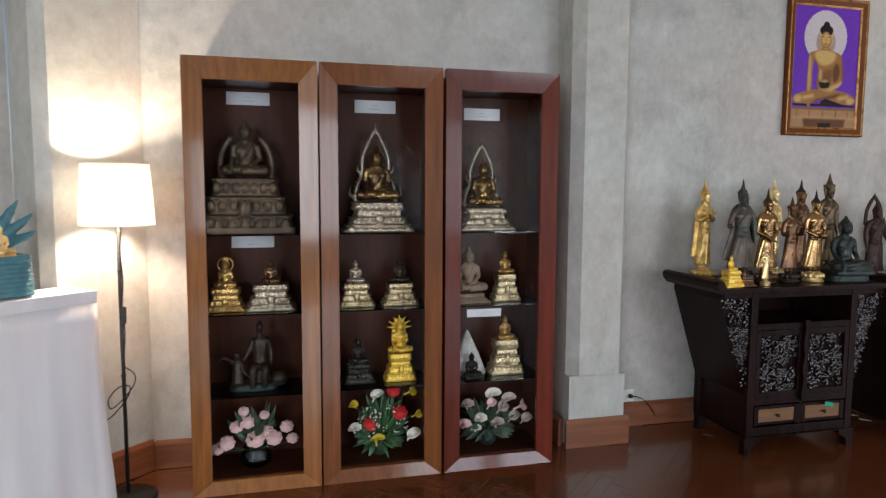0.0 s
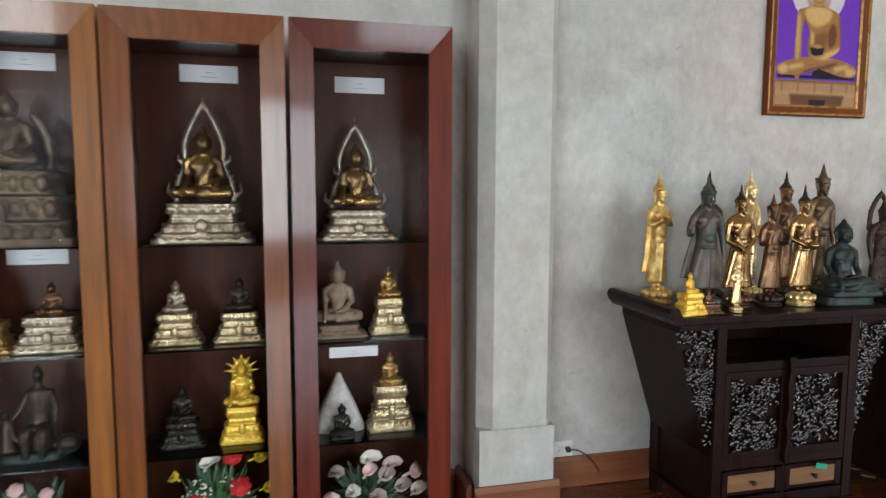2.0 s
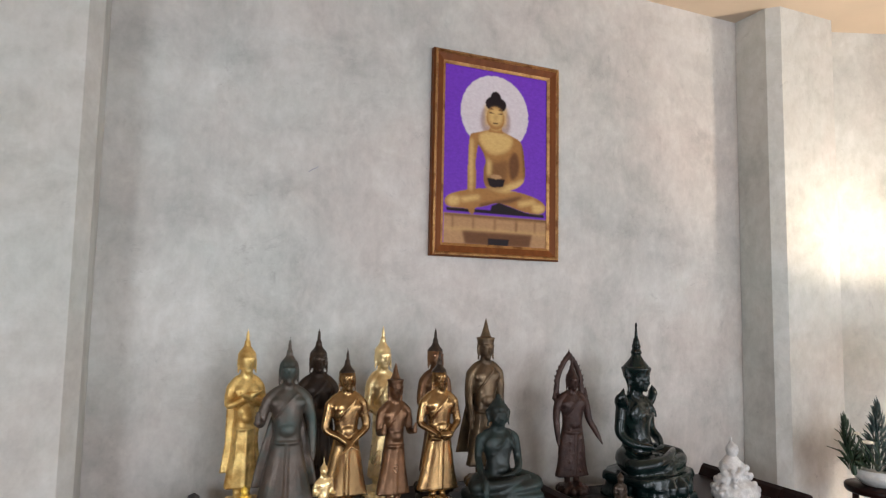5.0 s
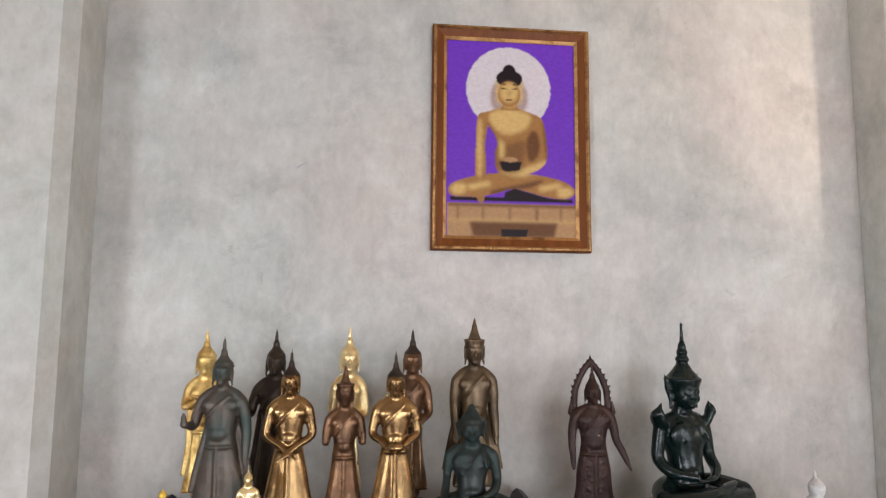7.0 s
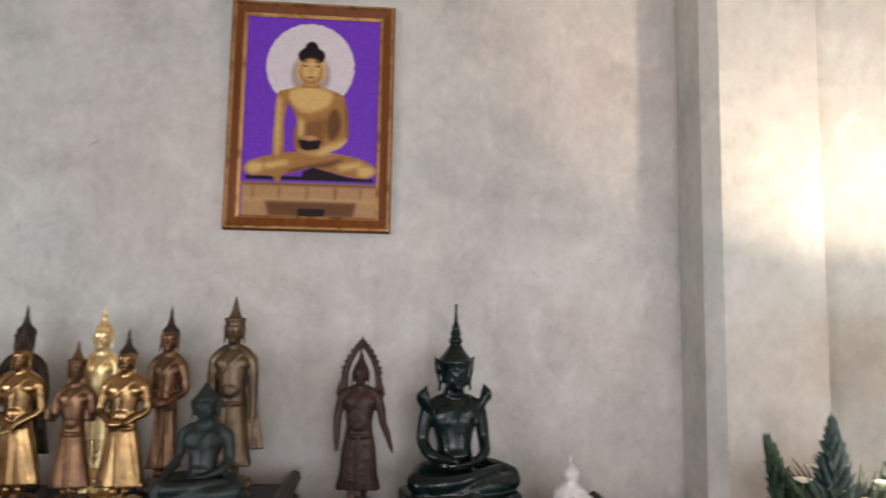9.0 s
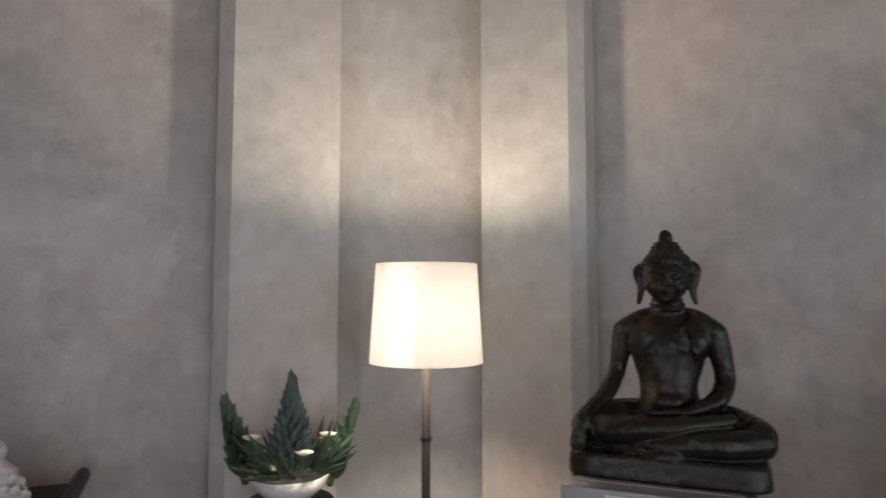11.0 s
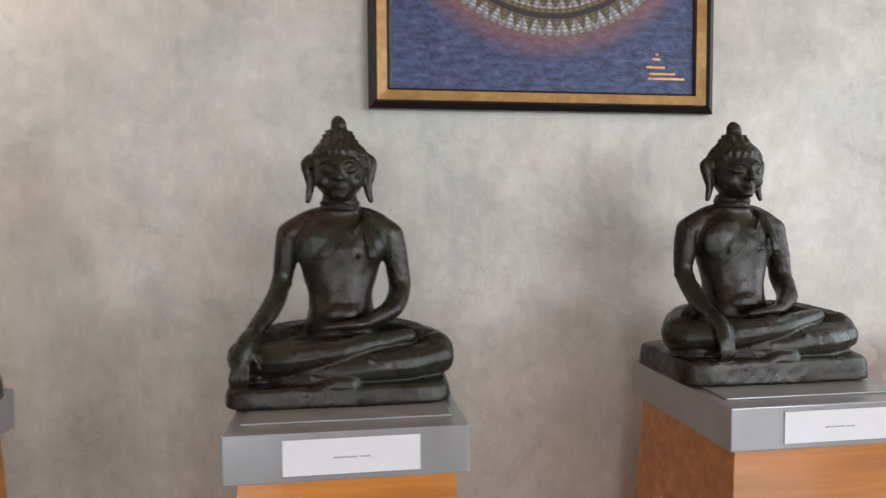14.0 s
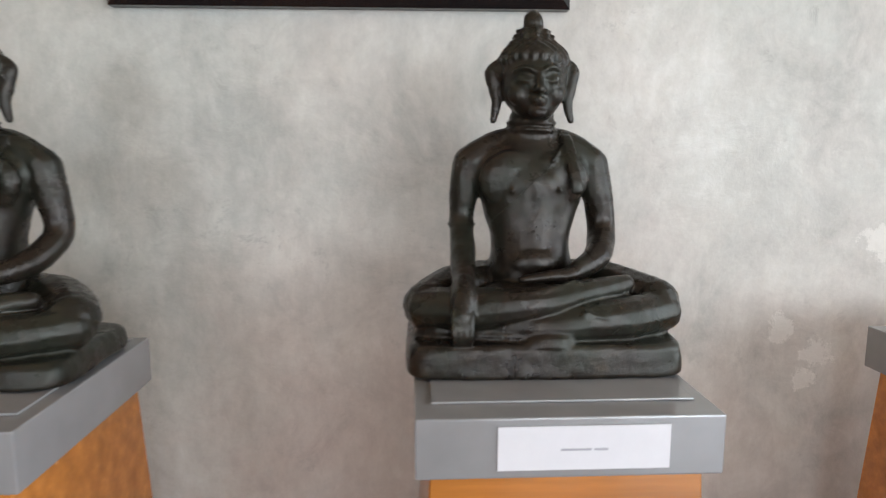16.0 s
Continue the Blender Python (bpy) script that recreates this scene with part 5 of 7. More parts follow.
def altar_one():
    x0, x1, y0, y1, z = 2.165, 3.27, 2.835, 3.36, 0.965
    t = thing("altar_table", pose(0, 0, 0), "blackened carved wooden altar table with flared sides and drawers", "altar table", "altar tables")
    W = M["black_wood"]
    part("tabletop", cuboid(x0, x1, y0, y1, z - 0.03, z, 0.004), W, t)
    part("scroll_end", scroll_end(-1, x0 - 0.001, y0, y1, z), W, t)
    part("scroll_end", scroll_end(1, x1 + 0.001, y0, y1, z), W, t)
    a, b = 2.352, 3.075
    yf = 2.868
    part("back_panel", cuboid(a, b, y1 - 0.03, y1 - 0.01, 0.10, z - 0.032), W, t)
    for px in (a, b - 0.045):
        part("post", cuboid(px, px + 0.045, yf, yf + 0.045, 0.10, z - 0.032, 0.003), W, t)
        part("post", cuboid(px, px + 0.045, y1 - 0.08, y1 - 0.035, 0.10, z - 0.032, 0.003), W, t)
        part("side_panel", cuboid(px + 0.012, px + 0.03, yf + 0.046, y1 - 0.081, 0.10, z - 0.032), W, t)
    for z0, z1 in ((0.105, 0.155), (0.285, 0.325), (0.715, 0.752), (0.90, 0.933)):
        part("rail", cuboid(a + 0.046, b - 0.046, yf + 0.004, yf + 0.04, z0, z1, 0.002), W, t)
    part("inner_shelf", cuboid(a + 0.046, b - 0.046, yf + 0.042, y1 - 0.04, 0.72, 0.735), W, t)
    part("inner_shelf", cuboid(a + 0.046, b - 0.046, yf + 0.042, y1 - 0.04, 0.29, 0.305), W, t)
    mid = (a + b) / 2
    for k, (d0, d1) in enumerate(((a + 0.048, mid - 0.003), (mid + 0.003, b - 0.048))):
        door = part("door", cuboid(d0, d1, yf + 0.026, yf + 0.036, 0.327, 0.713), W, t, "openwork door carved with flowers")
        for q in ((d0, d0 + 0.028, 0.327, 0.713), (d1 - 0.028, d1, 0.327, 0.713)):
            part("door_frame", cuboid(q[0], q[1], yf + 0.002, yf + 0.024, q[2], q[3], 0.002), W, door)
        for q in ((0.327, 0.36), (0.68, 0.713)):
            part("door_frame", cuboid(d0 + 0.029, d1 - 0.029, yf + 0.002, yf + 0.024, q[0], q[1], 0.002), W, door)
        tagged(part("carving", carved_panel(d0 + 0.036, d1 - 0.036, yf + 0.017, 0.37, 0.672, 11 + k), M["carving"], door, "glossy black floral openwork", True), kind="stuff")
        r0, r1 = d0 + 0.006, d1 - 0.006
        dr = part("drawer", cuboid(r0, r1, yf + 0.012, yf + 0.2, 0.165, 0.275), W, t, "small drawer with a light wood front")
        part("drawer_front", cuboid(r0 + 0.03, r1 - 0.03, yf + 0.006, yf + 0.0115, 0.183, 0.258, 0.001), M["light_wood"], dr, "light brown wood front")
        for q in ((r0, r0 + 0.028), (r1 - 0.028, r1)):
            part("drawer_trim", cuboid(q[0], q[1], yf + 0.004, yf + 0.0115, 0.165, 0.275), W, dr)
        part("knob", turned_knob((r0 + r1) / 2, yf + 0.006, 0.222), M["black_metal"], dr, "round dark knob", True)
    part("drawer_divider", cuboid(mid - 0.008, mid + 0.008, yf + 0.004, yf + 0.04, 0.157, 0.283), W, t)
    # wavy closing bar between the doors
    pts = []
    for k in range(15):
        zz = 0.30 + 0.47 * k / 14
        pts.append((mid + 0.014 + 0.005 * math.sin(k * 1.4), zz))
    part("closing_bar", prism(pts + [(2 * mid - x, zz) for x, zz in pts[::-1]], "y", yf - 0.022, yf - 0.001), W, t)
    # side wings, tapering down
    for s, e, top in ((-1, a, x0 + 0.01), (1, b, x1 - 0.01)):
        part("side_wing", prism([(e + s * 0.001, 0.34), (top - s * 0.0, z - 0.07), (top, z - 0.032), (e + s * 0.001, z - 0.032)], "y", yf + 0.03, y1 - 0.02), W, t)
        part("wing_rail", prism([(e + s * 0.001, z - 0.06), (top, z - 0.06), (top, z - 0.0325), (e + s * 0.001, z - 0.0325)], "y", yf + 0.002, yf + 0.029), W, t)
        lim = lambda x, zz, s=s, e=e, top=top: 0.004 < abs(x - e) < abs(top - e) * (zz - 0.34) / (z - 0.41) - 0.006
        tagged(part("wing_carving", carved_panel(min(e, top), max(e, top), yf + 0.024, 0.38, z - 0.07, 31 + s, 1.5, lim), M["carving"], t, "glossy black floral carving", True), kind="stuff")
    # bracket feet
    for px, s in ((a - 0.012, 1), (b + 0.012, -1)):
        for py in (yf - 0.008, y1 - 0.08):
            prof = [(px, 0), (px + s * 0.04, 0), (px + s * 0.05, 0.045), (px + s * 0.10, 0.075), (px + s * 0.10, 0.099), (px, 0.099)]
            part("foot", prism(prof, "y", py, py + 0.045), W, t)
    part("apron", cuboid(a - 0.012, b + 0.012, yf - 0.008, y1 - 0.03, 0.0995, 0.1045), W, t)
    return t


altar_one()
solid("green_tag", cuboid(-0.03, 0.03, -0.002, 0, -0.012, 0.012), M["green_tag"], pose(2.905, 2.862, 0.262, 0, 12, 0), "small piece of green tape on the drawer", "tag")


def altar_two():
    x0, x1, y0, y1, z = 3.345, 4.33, 2.80, 3.34, 0.897
    t = thing("altar_table", pose(0, 0, 0), "dark wooden altar table with tan door panels and splayed legs", "altar table", "altar tables")
    W = M["black_wood"]
    part("tabletop", cuboid(x0, x1, y0, y1, z - 0.028, z, 0.004), W, t)
    part("scroll_end", scroll_end(-1, x0 - 0.001, y0, y1, z), W, t)
    part("scroll_end", scroll_end(1, x1 + 0.001, y0, y1, z), W, t)
    yf = y0 + 0.03
    a0, b0, a1, b1 = 3.53, 4.10, 3.42, 4.21          # top and foot of the splayed front
    for ta, tb in ((a0, a1), (b0 - 0.045, b1 - 0.045)):
        for y in (yf, y1 - 0.07):
            part("leg", prism([(ta, z - 0.03), (ta + 0.045, z - 0.03), (tb + 0.045, 0), (tb, 0)], "y", y, y + 0.045), W, t)
    part("side_panel", prism([(a0 + 0.004, z - 0.03), (a0 + 0.02, z - 0.03), (a1 + 0.02, 0.08), (a1 + 0.004, 0.08)], "y", yf + 0.046, y1 - 0.071), W, t)
    part("side_panel", prism([(b0 - 0.02, z - 0.03), (b0 - 0.004, z - 0.03), (b1 - 0.004, 0.08), (b1 - 0.02, 0.08)], "y", yf + 0.046, y1 - 0.071), W, t)
    L = lambda zz: a0 + (a1 - a0) * (z - 0.03 - zz) / (z - 0.03) + 0.046
    R = lambda zz: b0 + (b1 - b0) * (z - 0.03 - zz) / (z - 0.03) - 0.046

    def board(name, za, zb, m, dy=0.008, parent=t, lo=0.0, hi=0.0, label=""):
        return part(name, prism([(L(za) + lo, za), (R(za) - hi, za), (R(zb) - hi, zb), (L(zb) + lo, zb)], "y", yf + dy, yf + 0.03), m, parent, label)

    board("rail", 0.82, z - 0.03, W, 0.002)
    board("rail", 0.635, 0.675, W, 0.002)
    board("rail", 0.09, 0.15, W, 0.002)
    dr = board("drawer", 0.677, 0.818, M["tan_panel"], 0.012, t, 0.004, 0.004, "shallow drawer with a tan front")
    part("knob", turned_knob((a0 + b0) / 2, yf + 0.012, 0.75), M["black_metal"], dr, "round dark knob", True)
    mid = (a0 + b0) / 2
    part("door_divider", cuboid(mid - 0.032, mid + 0.032, yf + 0.003, yf + 0.03, 0.152, 0.633), W, t)
    for s in (-1, 1):
        e = L if s < 0 else R
        q = [(e(0.152) - s * 0.03, 0.152), (mid + s * 0.034, 0.152), (mid + s * 0.034, 0.633), (e(0.633) - s * 0.03, 0.633)]
        d = part("door", prism(q, "y", yf + 0.01, yf + 0.03), M["tan_panel"], t, "tan wooden door panel")
        q2 = [(e(0.152) - s * 0.001, 0.152), (e(0.152) - s * 0.029, 0.152), (e(0.633) - s * 0.029, 0.633), (e(0.633) - s * 0.001, 0.633)]
        part("door_stile", prism(q2, "y", yf + 0.004, yf + 0.03), W, d)
        part("knob", turned_knob(mid + s * 0.02, yf + 0.003, 0.42), M["black_metal"], d, "round dark knob", True)
    for s, e, top in ((-1, a0, x0 + 0.02), (1, b0, x1 - 0.02)):
        part("side_wing", prism([(e + s * 0.002 - s * 0.045 * 0, 0.62 if s else 0), (top, z - 0.06), (top, z - 0.03), (e + s * 0.002, z - 0.03)], "y", yf + 0.03, y1 - 0.03), W, t)
        lim = lambda x, zz, s=s, e=e, top=top: 0.006 < abs(x - e) < abs(top - e) * (zz - 0.62) / 0.22
        tagged(part("wing_carving", carved_panel(min(e, top), max(e, top), yf + 0.022, 0.64, z - 0.04, 51 + s, 1.5, lim), M["carving"], t, "glossy black floral carving", True), kind="stuff")
    part("back_panel", prism([(L(0.1), 0.1), (R(0.1), 0.1), (R(z - 0.03), z - 0.03), (L(z - 0.03), z - 0.03)], "y", y1 - 0.03, y1 - 0.015), W, t)
    return t


altar_two()

# statues on the altars -------------------------------------------------
Z1, Z2 = 0.966, 0.898
G1 = "statues on the altar table"
statue("buddha_statue", standing("gold_chest", 0.605, [M["gold_leaf"]], "chest", flare=0.125, cape=0.11, wide=0.76), 2.262, 3.19, Z1, 8, "gold leaf standing buddha with arms crossed on its chest", 1, G1)
statue("buddha_statue", standing("grey_down", 0.586, [M["grey_patina"]], "blessing", flare=0.145, cape=0.17), 2.362, 2.985, Z1, -6, "grey green bronze standing buddha with one hand raised", 1, G1)
statue("buddha_statue", standing("dark_walk", 0.607, [M["dark_bronze"]], "blessing", flare=0.13, cape=0.14, wide=0.9), 2.487, 3.145, Z1, 0, "dark bronze standing buddha with a pointed finial", 1, G1)
statue("buddha_statue", standing("bronze_crossed", 0.548, [M["brown_bronze"], M["bronze"], M["dark_bronze"]], "crossed", flare=0.14), 2.553, 3.015, Z1, 0, "polished bronze standing buddha with arms crossed below the waist", 1, G1)
statue("buddha_statue", standing("gold_back", 0.616, [M["gold"]], "bowl", flare=0.11, wide=0.68), 2.718, 3.16, Z1, 5, "bright gold standing buddha holding a bowl", 1, G1)
statue("buddha_statue", standing("brown_crowned", 0.503, [M["dark_bronze"], M["brown_bronze"]], "raised", "crown", 0.13, wide=0.9), 2.714, 3.01, Z1, 3, "brown bronze crowned standing buddha with raised forearms", 1, G1)
statue("buddha_statue", standing("bronze_bowl", 0.546, [M["gold"], M["bronze"], M["dark_bronze"]], "bowl", flare=0.135), 2.863, 2.99, Z1, 0, "polished bronze standing buddha with an alms bowl", 1, G1)
statue("buddha_statue", standing("brown_back", 0.611, [M["dark_bronze"], M["brown_bronze"], M["dark_bronze"]], "bowl", flare=0.12, wide=0.74), 2.922, 3.17, Z1, 0, "slim brown bronze standing buddha", 1, G1)
statue("buddha_statue", standing("dark_crowned", 0.647, [M["gilt_brown"]], "down", "crown", 0.12, cape=0.16, wide=0.92), 3.126, 3.17, Z1, 0, "dark bronze crowned standing buddha with a wide robe", 1, G1)
bm = bmesh.new()
great_form(bm, 0.345, 0.03, 0.08)
for v in bm.verts:
    v.co.z += 0.042
loft(bm, [(0, 0.135, 0.085, -0.01), (0.045, 0.125, 0.08, -0.01), (0.05, 0.12, 0.078, -0.01)], 32, 3)
statue("buddha_statue", cast("green_seated", bm, 0.0042, [M["green_bronze"]]), 3.093, 3.0, Z1, -4, "green black bronze seated buddha on an oval base", 1, G1)
statue("buddha_statue", standing("small_gold", 0.24, [M["gold"]], "raised", flare=0.12, voxel=0.0035), 2.461, 2.905, Z1, 10, "small bright gold standing buddha", 1, G1)
statue("buddha_statue", throne_seated("small_yellow", 0.18, 0.5, 0.06, [M["yellow_gold"]], 0.003), 2.236, 2.905, Z1, 10, "small yellow gilded seated buddha on a stepped throne", 1, G1)
statue("buddha_statue", throne_seated("small_brown", 0.10, 0.4, 0.05, [M["brown_bronze"]], 0.0025), 2.33, 2.91, Z1, 0, "tiny brown bronze seated figure", 1, G1)
statue("buddha_statue", standing("arched_dancer", 0.565, [M["red_brown"]], "offered", "arch", 0.12, wide=1.1), 3.536, 3.2, Z2, -4, "red brown bronze standing buddha under a pointed arch", 1, G1)
bm = bmesh.new()
great_form(bm, 0.50, 0.0, 0.07, crowned=True)
for v in bm.verts:
    v.co.z += 0.072
for z0, z1, w, d in ((0, 0.025, 0.165, 0.165), (0.02, 0.07, 0.15, 0.15), (0.06, 0.105, 0.155, 0.145)):
    loft(bm, [(z0, w, d, -0.05), (z1, w * 0.96, d * 0.96, -0.05)], 32, 4)
for k in range(9):
    a = math.pi * (1.0 + k / 8)
    ball(bm, (0.14 * math.cos(a), -0.05 + 0.14 * math.sin(a), 0.055), (0.035, 0.035, 0.045), seg=10)
# flared crown, tiered spire and shoulder flames
ball(bm, (0, 0.010, 0.487), (0.050, 0.054, 0.045))
loft(bm, eased([(0.472, 0.049, 0.052, 0.006), (0.488, 0.054, 0.056, 0.006), (0.512, 0.065, 0.062, 0.006), (0.517, 0.056, 0.054, 0.006), (0.535, 0.040, 0.040, 0.006), (0.55, 0.026, 0.026, 0.006)], 3), 24)
for zz, r in ((0.553, 0.029), (0.580, 0.025), (0.604, 0.020), (0.624, 0.015)):
    loft(bm, eased([(zz - 0.014, r * 0.6, r * 0.6, 0.005), (zz - 0.004, r, r, 0.005), (zz + 0.014, r * 0.55, r * 0.55, 0.005)], 3), 16)
limb(bm, (0, 0.005, 0.60), (0, 0.005, 0.69), 0.010, 0.005, 10)
ball(bm, (0, 0.005, 0.692), (0.0065, 0.0065, 0.013), seg=8)
for s in (-1, 1):
    tube(bm, [(s * 0.090, 0.012, 0.350), (s * 0.106, 0.006, 0.376), (s * 0.112, 0.0, 0.400), (s * 0.100, -0.004, 0.436)], [0.026, 0.029, 0.022, 0.003], 0.55)
    limb(bm, (s * 0.054, 0.012, 0.48), (s * 0.072, 0.012, 0.527), 0.016, 0.003, 8)
statue("buddha_statue", cast("jade_seated", bm, 0.0042, [M["jade"]]), 3.852, 3.185, Z2, 16, "dark green jade seated buddha with a tall spired crown", 1, G1)
bm = bmesh.new()
loft(bm, [(0, 0.10, 0.08, -0.02), (0.02, 0.105, 0.085, -0.02), (0.05, 0.085, 0.07, -0.02), (0.075, 0.05, 0.045, -0.01), (0.13, 0.055, 0.04, 0), (0.16, 0.02, 0.02, 0)], 24)
for k in range(70):
    rr = random.Random(k)
    a, zz = rr.random() * 6.28, rr.random() * 0.11
    q = 1 - zz / 0.2
    ball(bm, (0.11 * q * math.cos(a), -0.015 + 0.082 * q * math.sin(a), zz + 0.01), (rr.uniform(0.008, 0.016),) * 3, seg=8)
ball(bm, (0, -0.005, 0.185), (0.026, 0.026, 0.03))
limb(bm, (0, 0, 0.205), (0, 0, 0.243), 0.01, 0.002, 8)
statue("stone_figure", cast("white_figure", bm, 0.003, [M["white_stone"]]), 4.197, 3.02, Z2, 0, "small rough white stone seated figure", 1, G1)
statue("buddha_statue", throne_seated("small_dark", 0.18, 0.35, 0.07, [M["dark_bronze"]], 0.003), 3.535, 2.90, Z2, 0, "small dark bronze seated buddha", 1, G1)

# statues in the cabinets -----------------------------------------------
G2 = "statues in the display cabinets"
s1, s2, s3 = 1.2765, 0.8825, 0.4715
yc = 3.22
statue("buddha_statue", throne_seated("dim_large", 0.565, 0.47, 0.205, [M["dim_bronze"]], 0.005, kind="flame", steps=3, hood=True), -0.345, yc, s1, 0, "dull grey brown seated buddha on a broad throne", 1, G2)
statue("buddha_statue", throne_seated("arch_gold", 0.57, 0.26, 0.158, [M["silver"], M["aged_brass"], M["dull_silver"]], 0.0045, arch=True), 0.31, yc, s1, 0, "gold seated buddha under a silver pointed arch", 1, G2)
statue("buddha_statue", throne_seated("arch_gold_small", 0.50, 0.24, 0.14, [M["silver"], M["aged_brass"], M["dull_silver"]], 0.0045, arch=True), 0.895, yc, s1, 0, "gold seated buddha under a silver pointed arch", 1, G2)
statue("buddha_statue", throne_seated("halo_gold", 0.26, 0.44, 0.085, [M["dim_gold"]], 0.0035, halo=True), -0.455, yc, s2, 0, "gold seated buddha with a round halo", 1, G2)
statue("buddha_statue", throne_seated("cream_gold", 0.26, 0.5, 0.108, [M["silver"], M["brown_bronze"]], 0.0035), -0.235, yc, s2, 0, "bronze seated buddha on a pale gilded throne", 1, G2)
statue("buddha_statue", throne_seated("silver_gold", 0.25, 0.48, 0.085, [M["pale_gold"], M["silver"]], 0.0035), 0.195, yc, s2, 0, "silver seated buddha on a gilded throne", 1, G2)
statue("buddha_statue", throne_seated("dark_gold", 0.26, 0.45, 0.085, [M["pale_gold"], M["dark_bronze"]], 0.0035), 0.43, yc, s2, 0, "dark bronze seated buddha on a gilded throne", 1, G2)
statue("buddha_statue", throne_seated("clay_seated", 0.31, 0.16, 0.1, [M["terracotta"]], 0.0035), 0.815, yc, s2, 0, "pale brown seated buddha on a low base", 1, G2)
statue("buddha_statue", throne_seated("gold_pointed", 0.28, 0.53, 0.07, [M["pale_gold"], M["dim_gold"]], 0.0035), 1.025, yc, s2, 0, "gold seated buddha on a stepped throne", 1, G2)
statue("buddha_statue", throne_seated("black_small", 0.25, 0.4, 0.075, [M["black_bronze"]], 0.0035), 0.205, yc, s3, 0, "black seated buddha on a tall throne", 1, G2)
statue("buddha_statue", throne_seated("naga_gold", 0.33, 0.44, 0.074, [M["yellow_gold"]], 0.0035, rays=True), 0.43, yc, s3, 0, "yellow gilded buddha under a fan of serpent heads", 1, G2)
statue("buddha_statue", throne_seated("gold_tall", 0.33, 0.58, 0.085, [M["pale_gold"], M["dim_gold"]], 0.0035), 1.03, yc, s3, 0, "gold seated buddha on a tall stepped throne", 1, G2)
bm = bmesh.new()
loft(bm, [(0, 0.108, 0.055, 0), (0.02, 0.106, 0.055, 0), (0.12, 0.066, 0.04, 0), (0.2, 0.028, 0.025, 0), (0.245, 0.008, 0.008, 0)], 20, 3)
statue("stone_wedge", cast("white_wedge", bm, 0.004, [M["white_stone"]]), 0.815, yc + 0.03, s3, 0, "white pointed stone behind a small figure", 1, G2, "stone")
bm = bmesh.new()
seated_form(bm, 0.14, 0.0, slab=0.08)
statue("buddha_statue", cast("black_tiny", bm, 0.0028, [M["black_bronze"]]), 0.822, yc - 0.05, s3, 0, "tiny black seated buddha before a white stone", 1, G2)
# group with a reaching figure
bm = bmesh.new()
loft(bm, [(0, 0.12, 0.06, 0), (0.02, 0.115, 0.058, 0), (0.035, 0.10, 0.05, 0)], 24, 3)
# tall seated figure with one arm held out
loft(bm, eased([(0.03, 0.050, 0.040, 0), (0.10, 0.044, 0.036, 0), (0.17, 0.033, 0.027, 0), (0.22, 0.043, 0.028, 0), (0.255, 0.040, 0.024, 0), (0.275, 0.016, 0.015, 0), (0.30, 0.013, 0.013, 0)], 4), 20)
for v in bm.verts:
    v.co.x += 0.035 if v.co.z > 0.036 else 0.0
ball(bm, (0.035, -0.002, 0.318), (0.020, 0.021, 0.026))
ball(bm, (0.035, 0.002, 0.340), (0.012, 0.012, 0.012), seg=10)
limb(bm, (0.035, 0.002, 0.345), (0.035, 0.002, 0.370), 0.006, 0.002, 8)
tube(bm, [(0.0, 0, 0.25), (-0.02, -0.01, 0.20), (-0.045, -0.03, 0.165)], [0.015, 0.013, 0.010])
tube(bm, [(0.073, 0, 0.25), (0.088, 0, 0.195), (0.09, -0.015, 0.14)], [0.015, 0.013, 0.009])
tube(bm, [(0.02, -0.02, 0.12), (0.0, -0.055, 0.11), (0.0, -0.055, 0.03)], [0.022, 0.020, 0.014])
tube(bm, [(0.05, -0.02, 0.12), (0.06, -0.055, 0.11), (0.055, -0.055, 0.03)], [0.022, 0.020, 0.014])
# kneeling attendant that reaches forward
loft(bm, eased([(0.03, 0.036, 0.034, 0), (0.08, 0.028, 0.028, 0), (0.13, 0.026, 0.022, 0), (0.155, 0.012, 0.012, 0)], 3), 16)
for v in bm.verts[-16 * 10:]:
    v.co.x -= 0.075
ball(bm, (-0.08, -0.004, 0.172), (0.017, 0.018, 0.021))
tube(bm, [(-0.095, 0, 0.14), (-0.125, -0.015, 0.165), (-0.15, -0.02, 0.17), (-0.172, -0.02, 0.14)], [0.011, 0.010, 0.008, 0.004])
tube(bm, [(-0.06, -0.01, 0.14), (-0.045, -0.03, 0.10), (-0.02, -0.04, 0.075)], [0.011, 0.010, 0.007])
ball(bm, (0.125, 0.0, 0.045), (0.045, 0.035, 0.04))
statue("figure_group", cast("dark_group", bm, 0.0035, [M["green_bronze"], M["dark_bronze"]], [0.03]), -0.33, yc, s3, 0, "dark bronze group of figures on a greenish base", 1, G2)

# framed print on the north wall ------------------------------------------


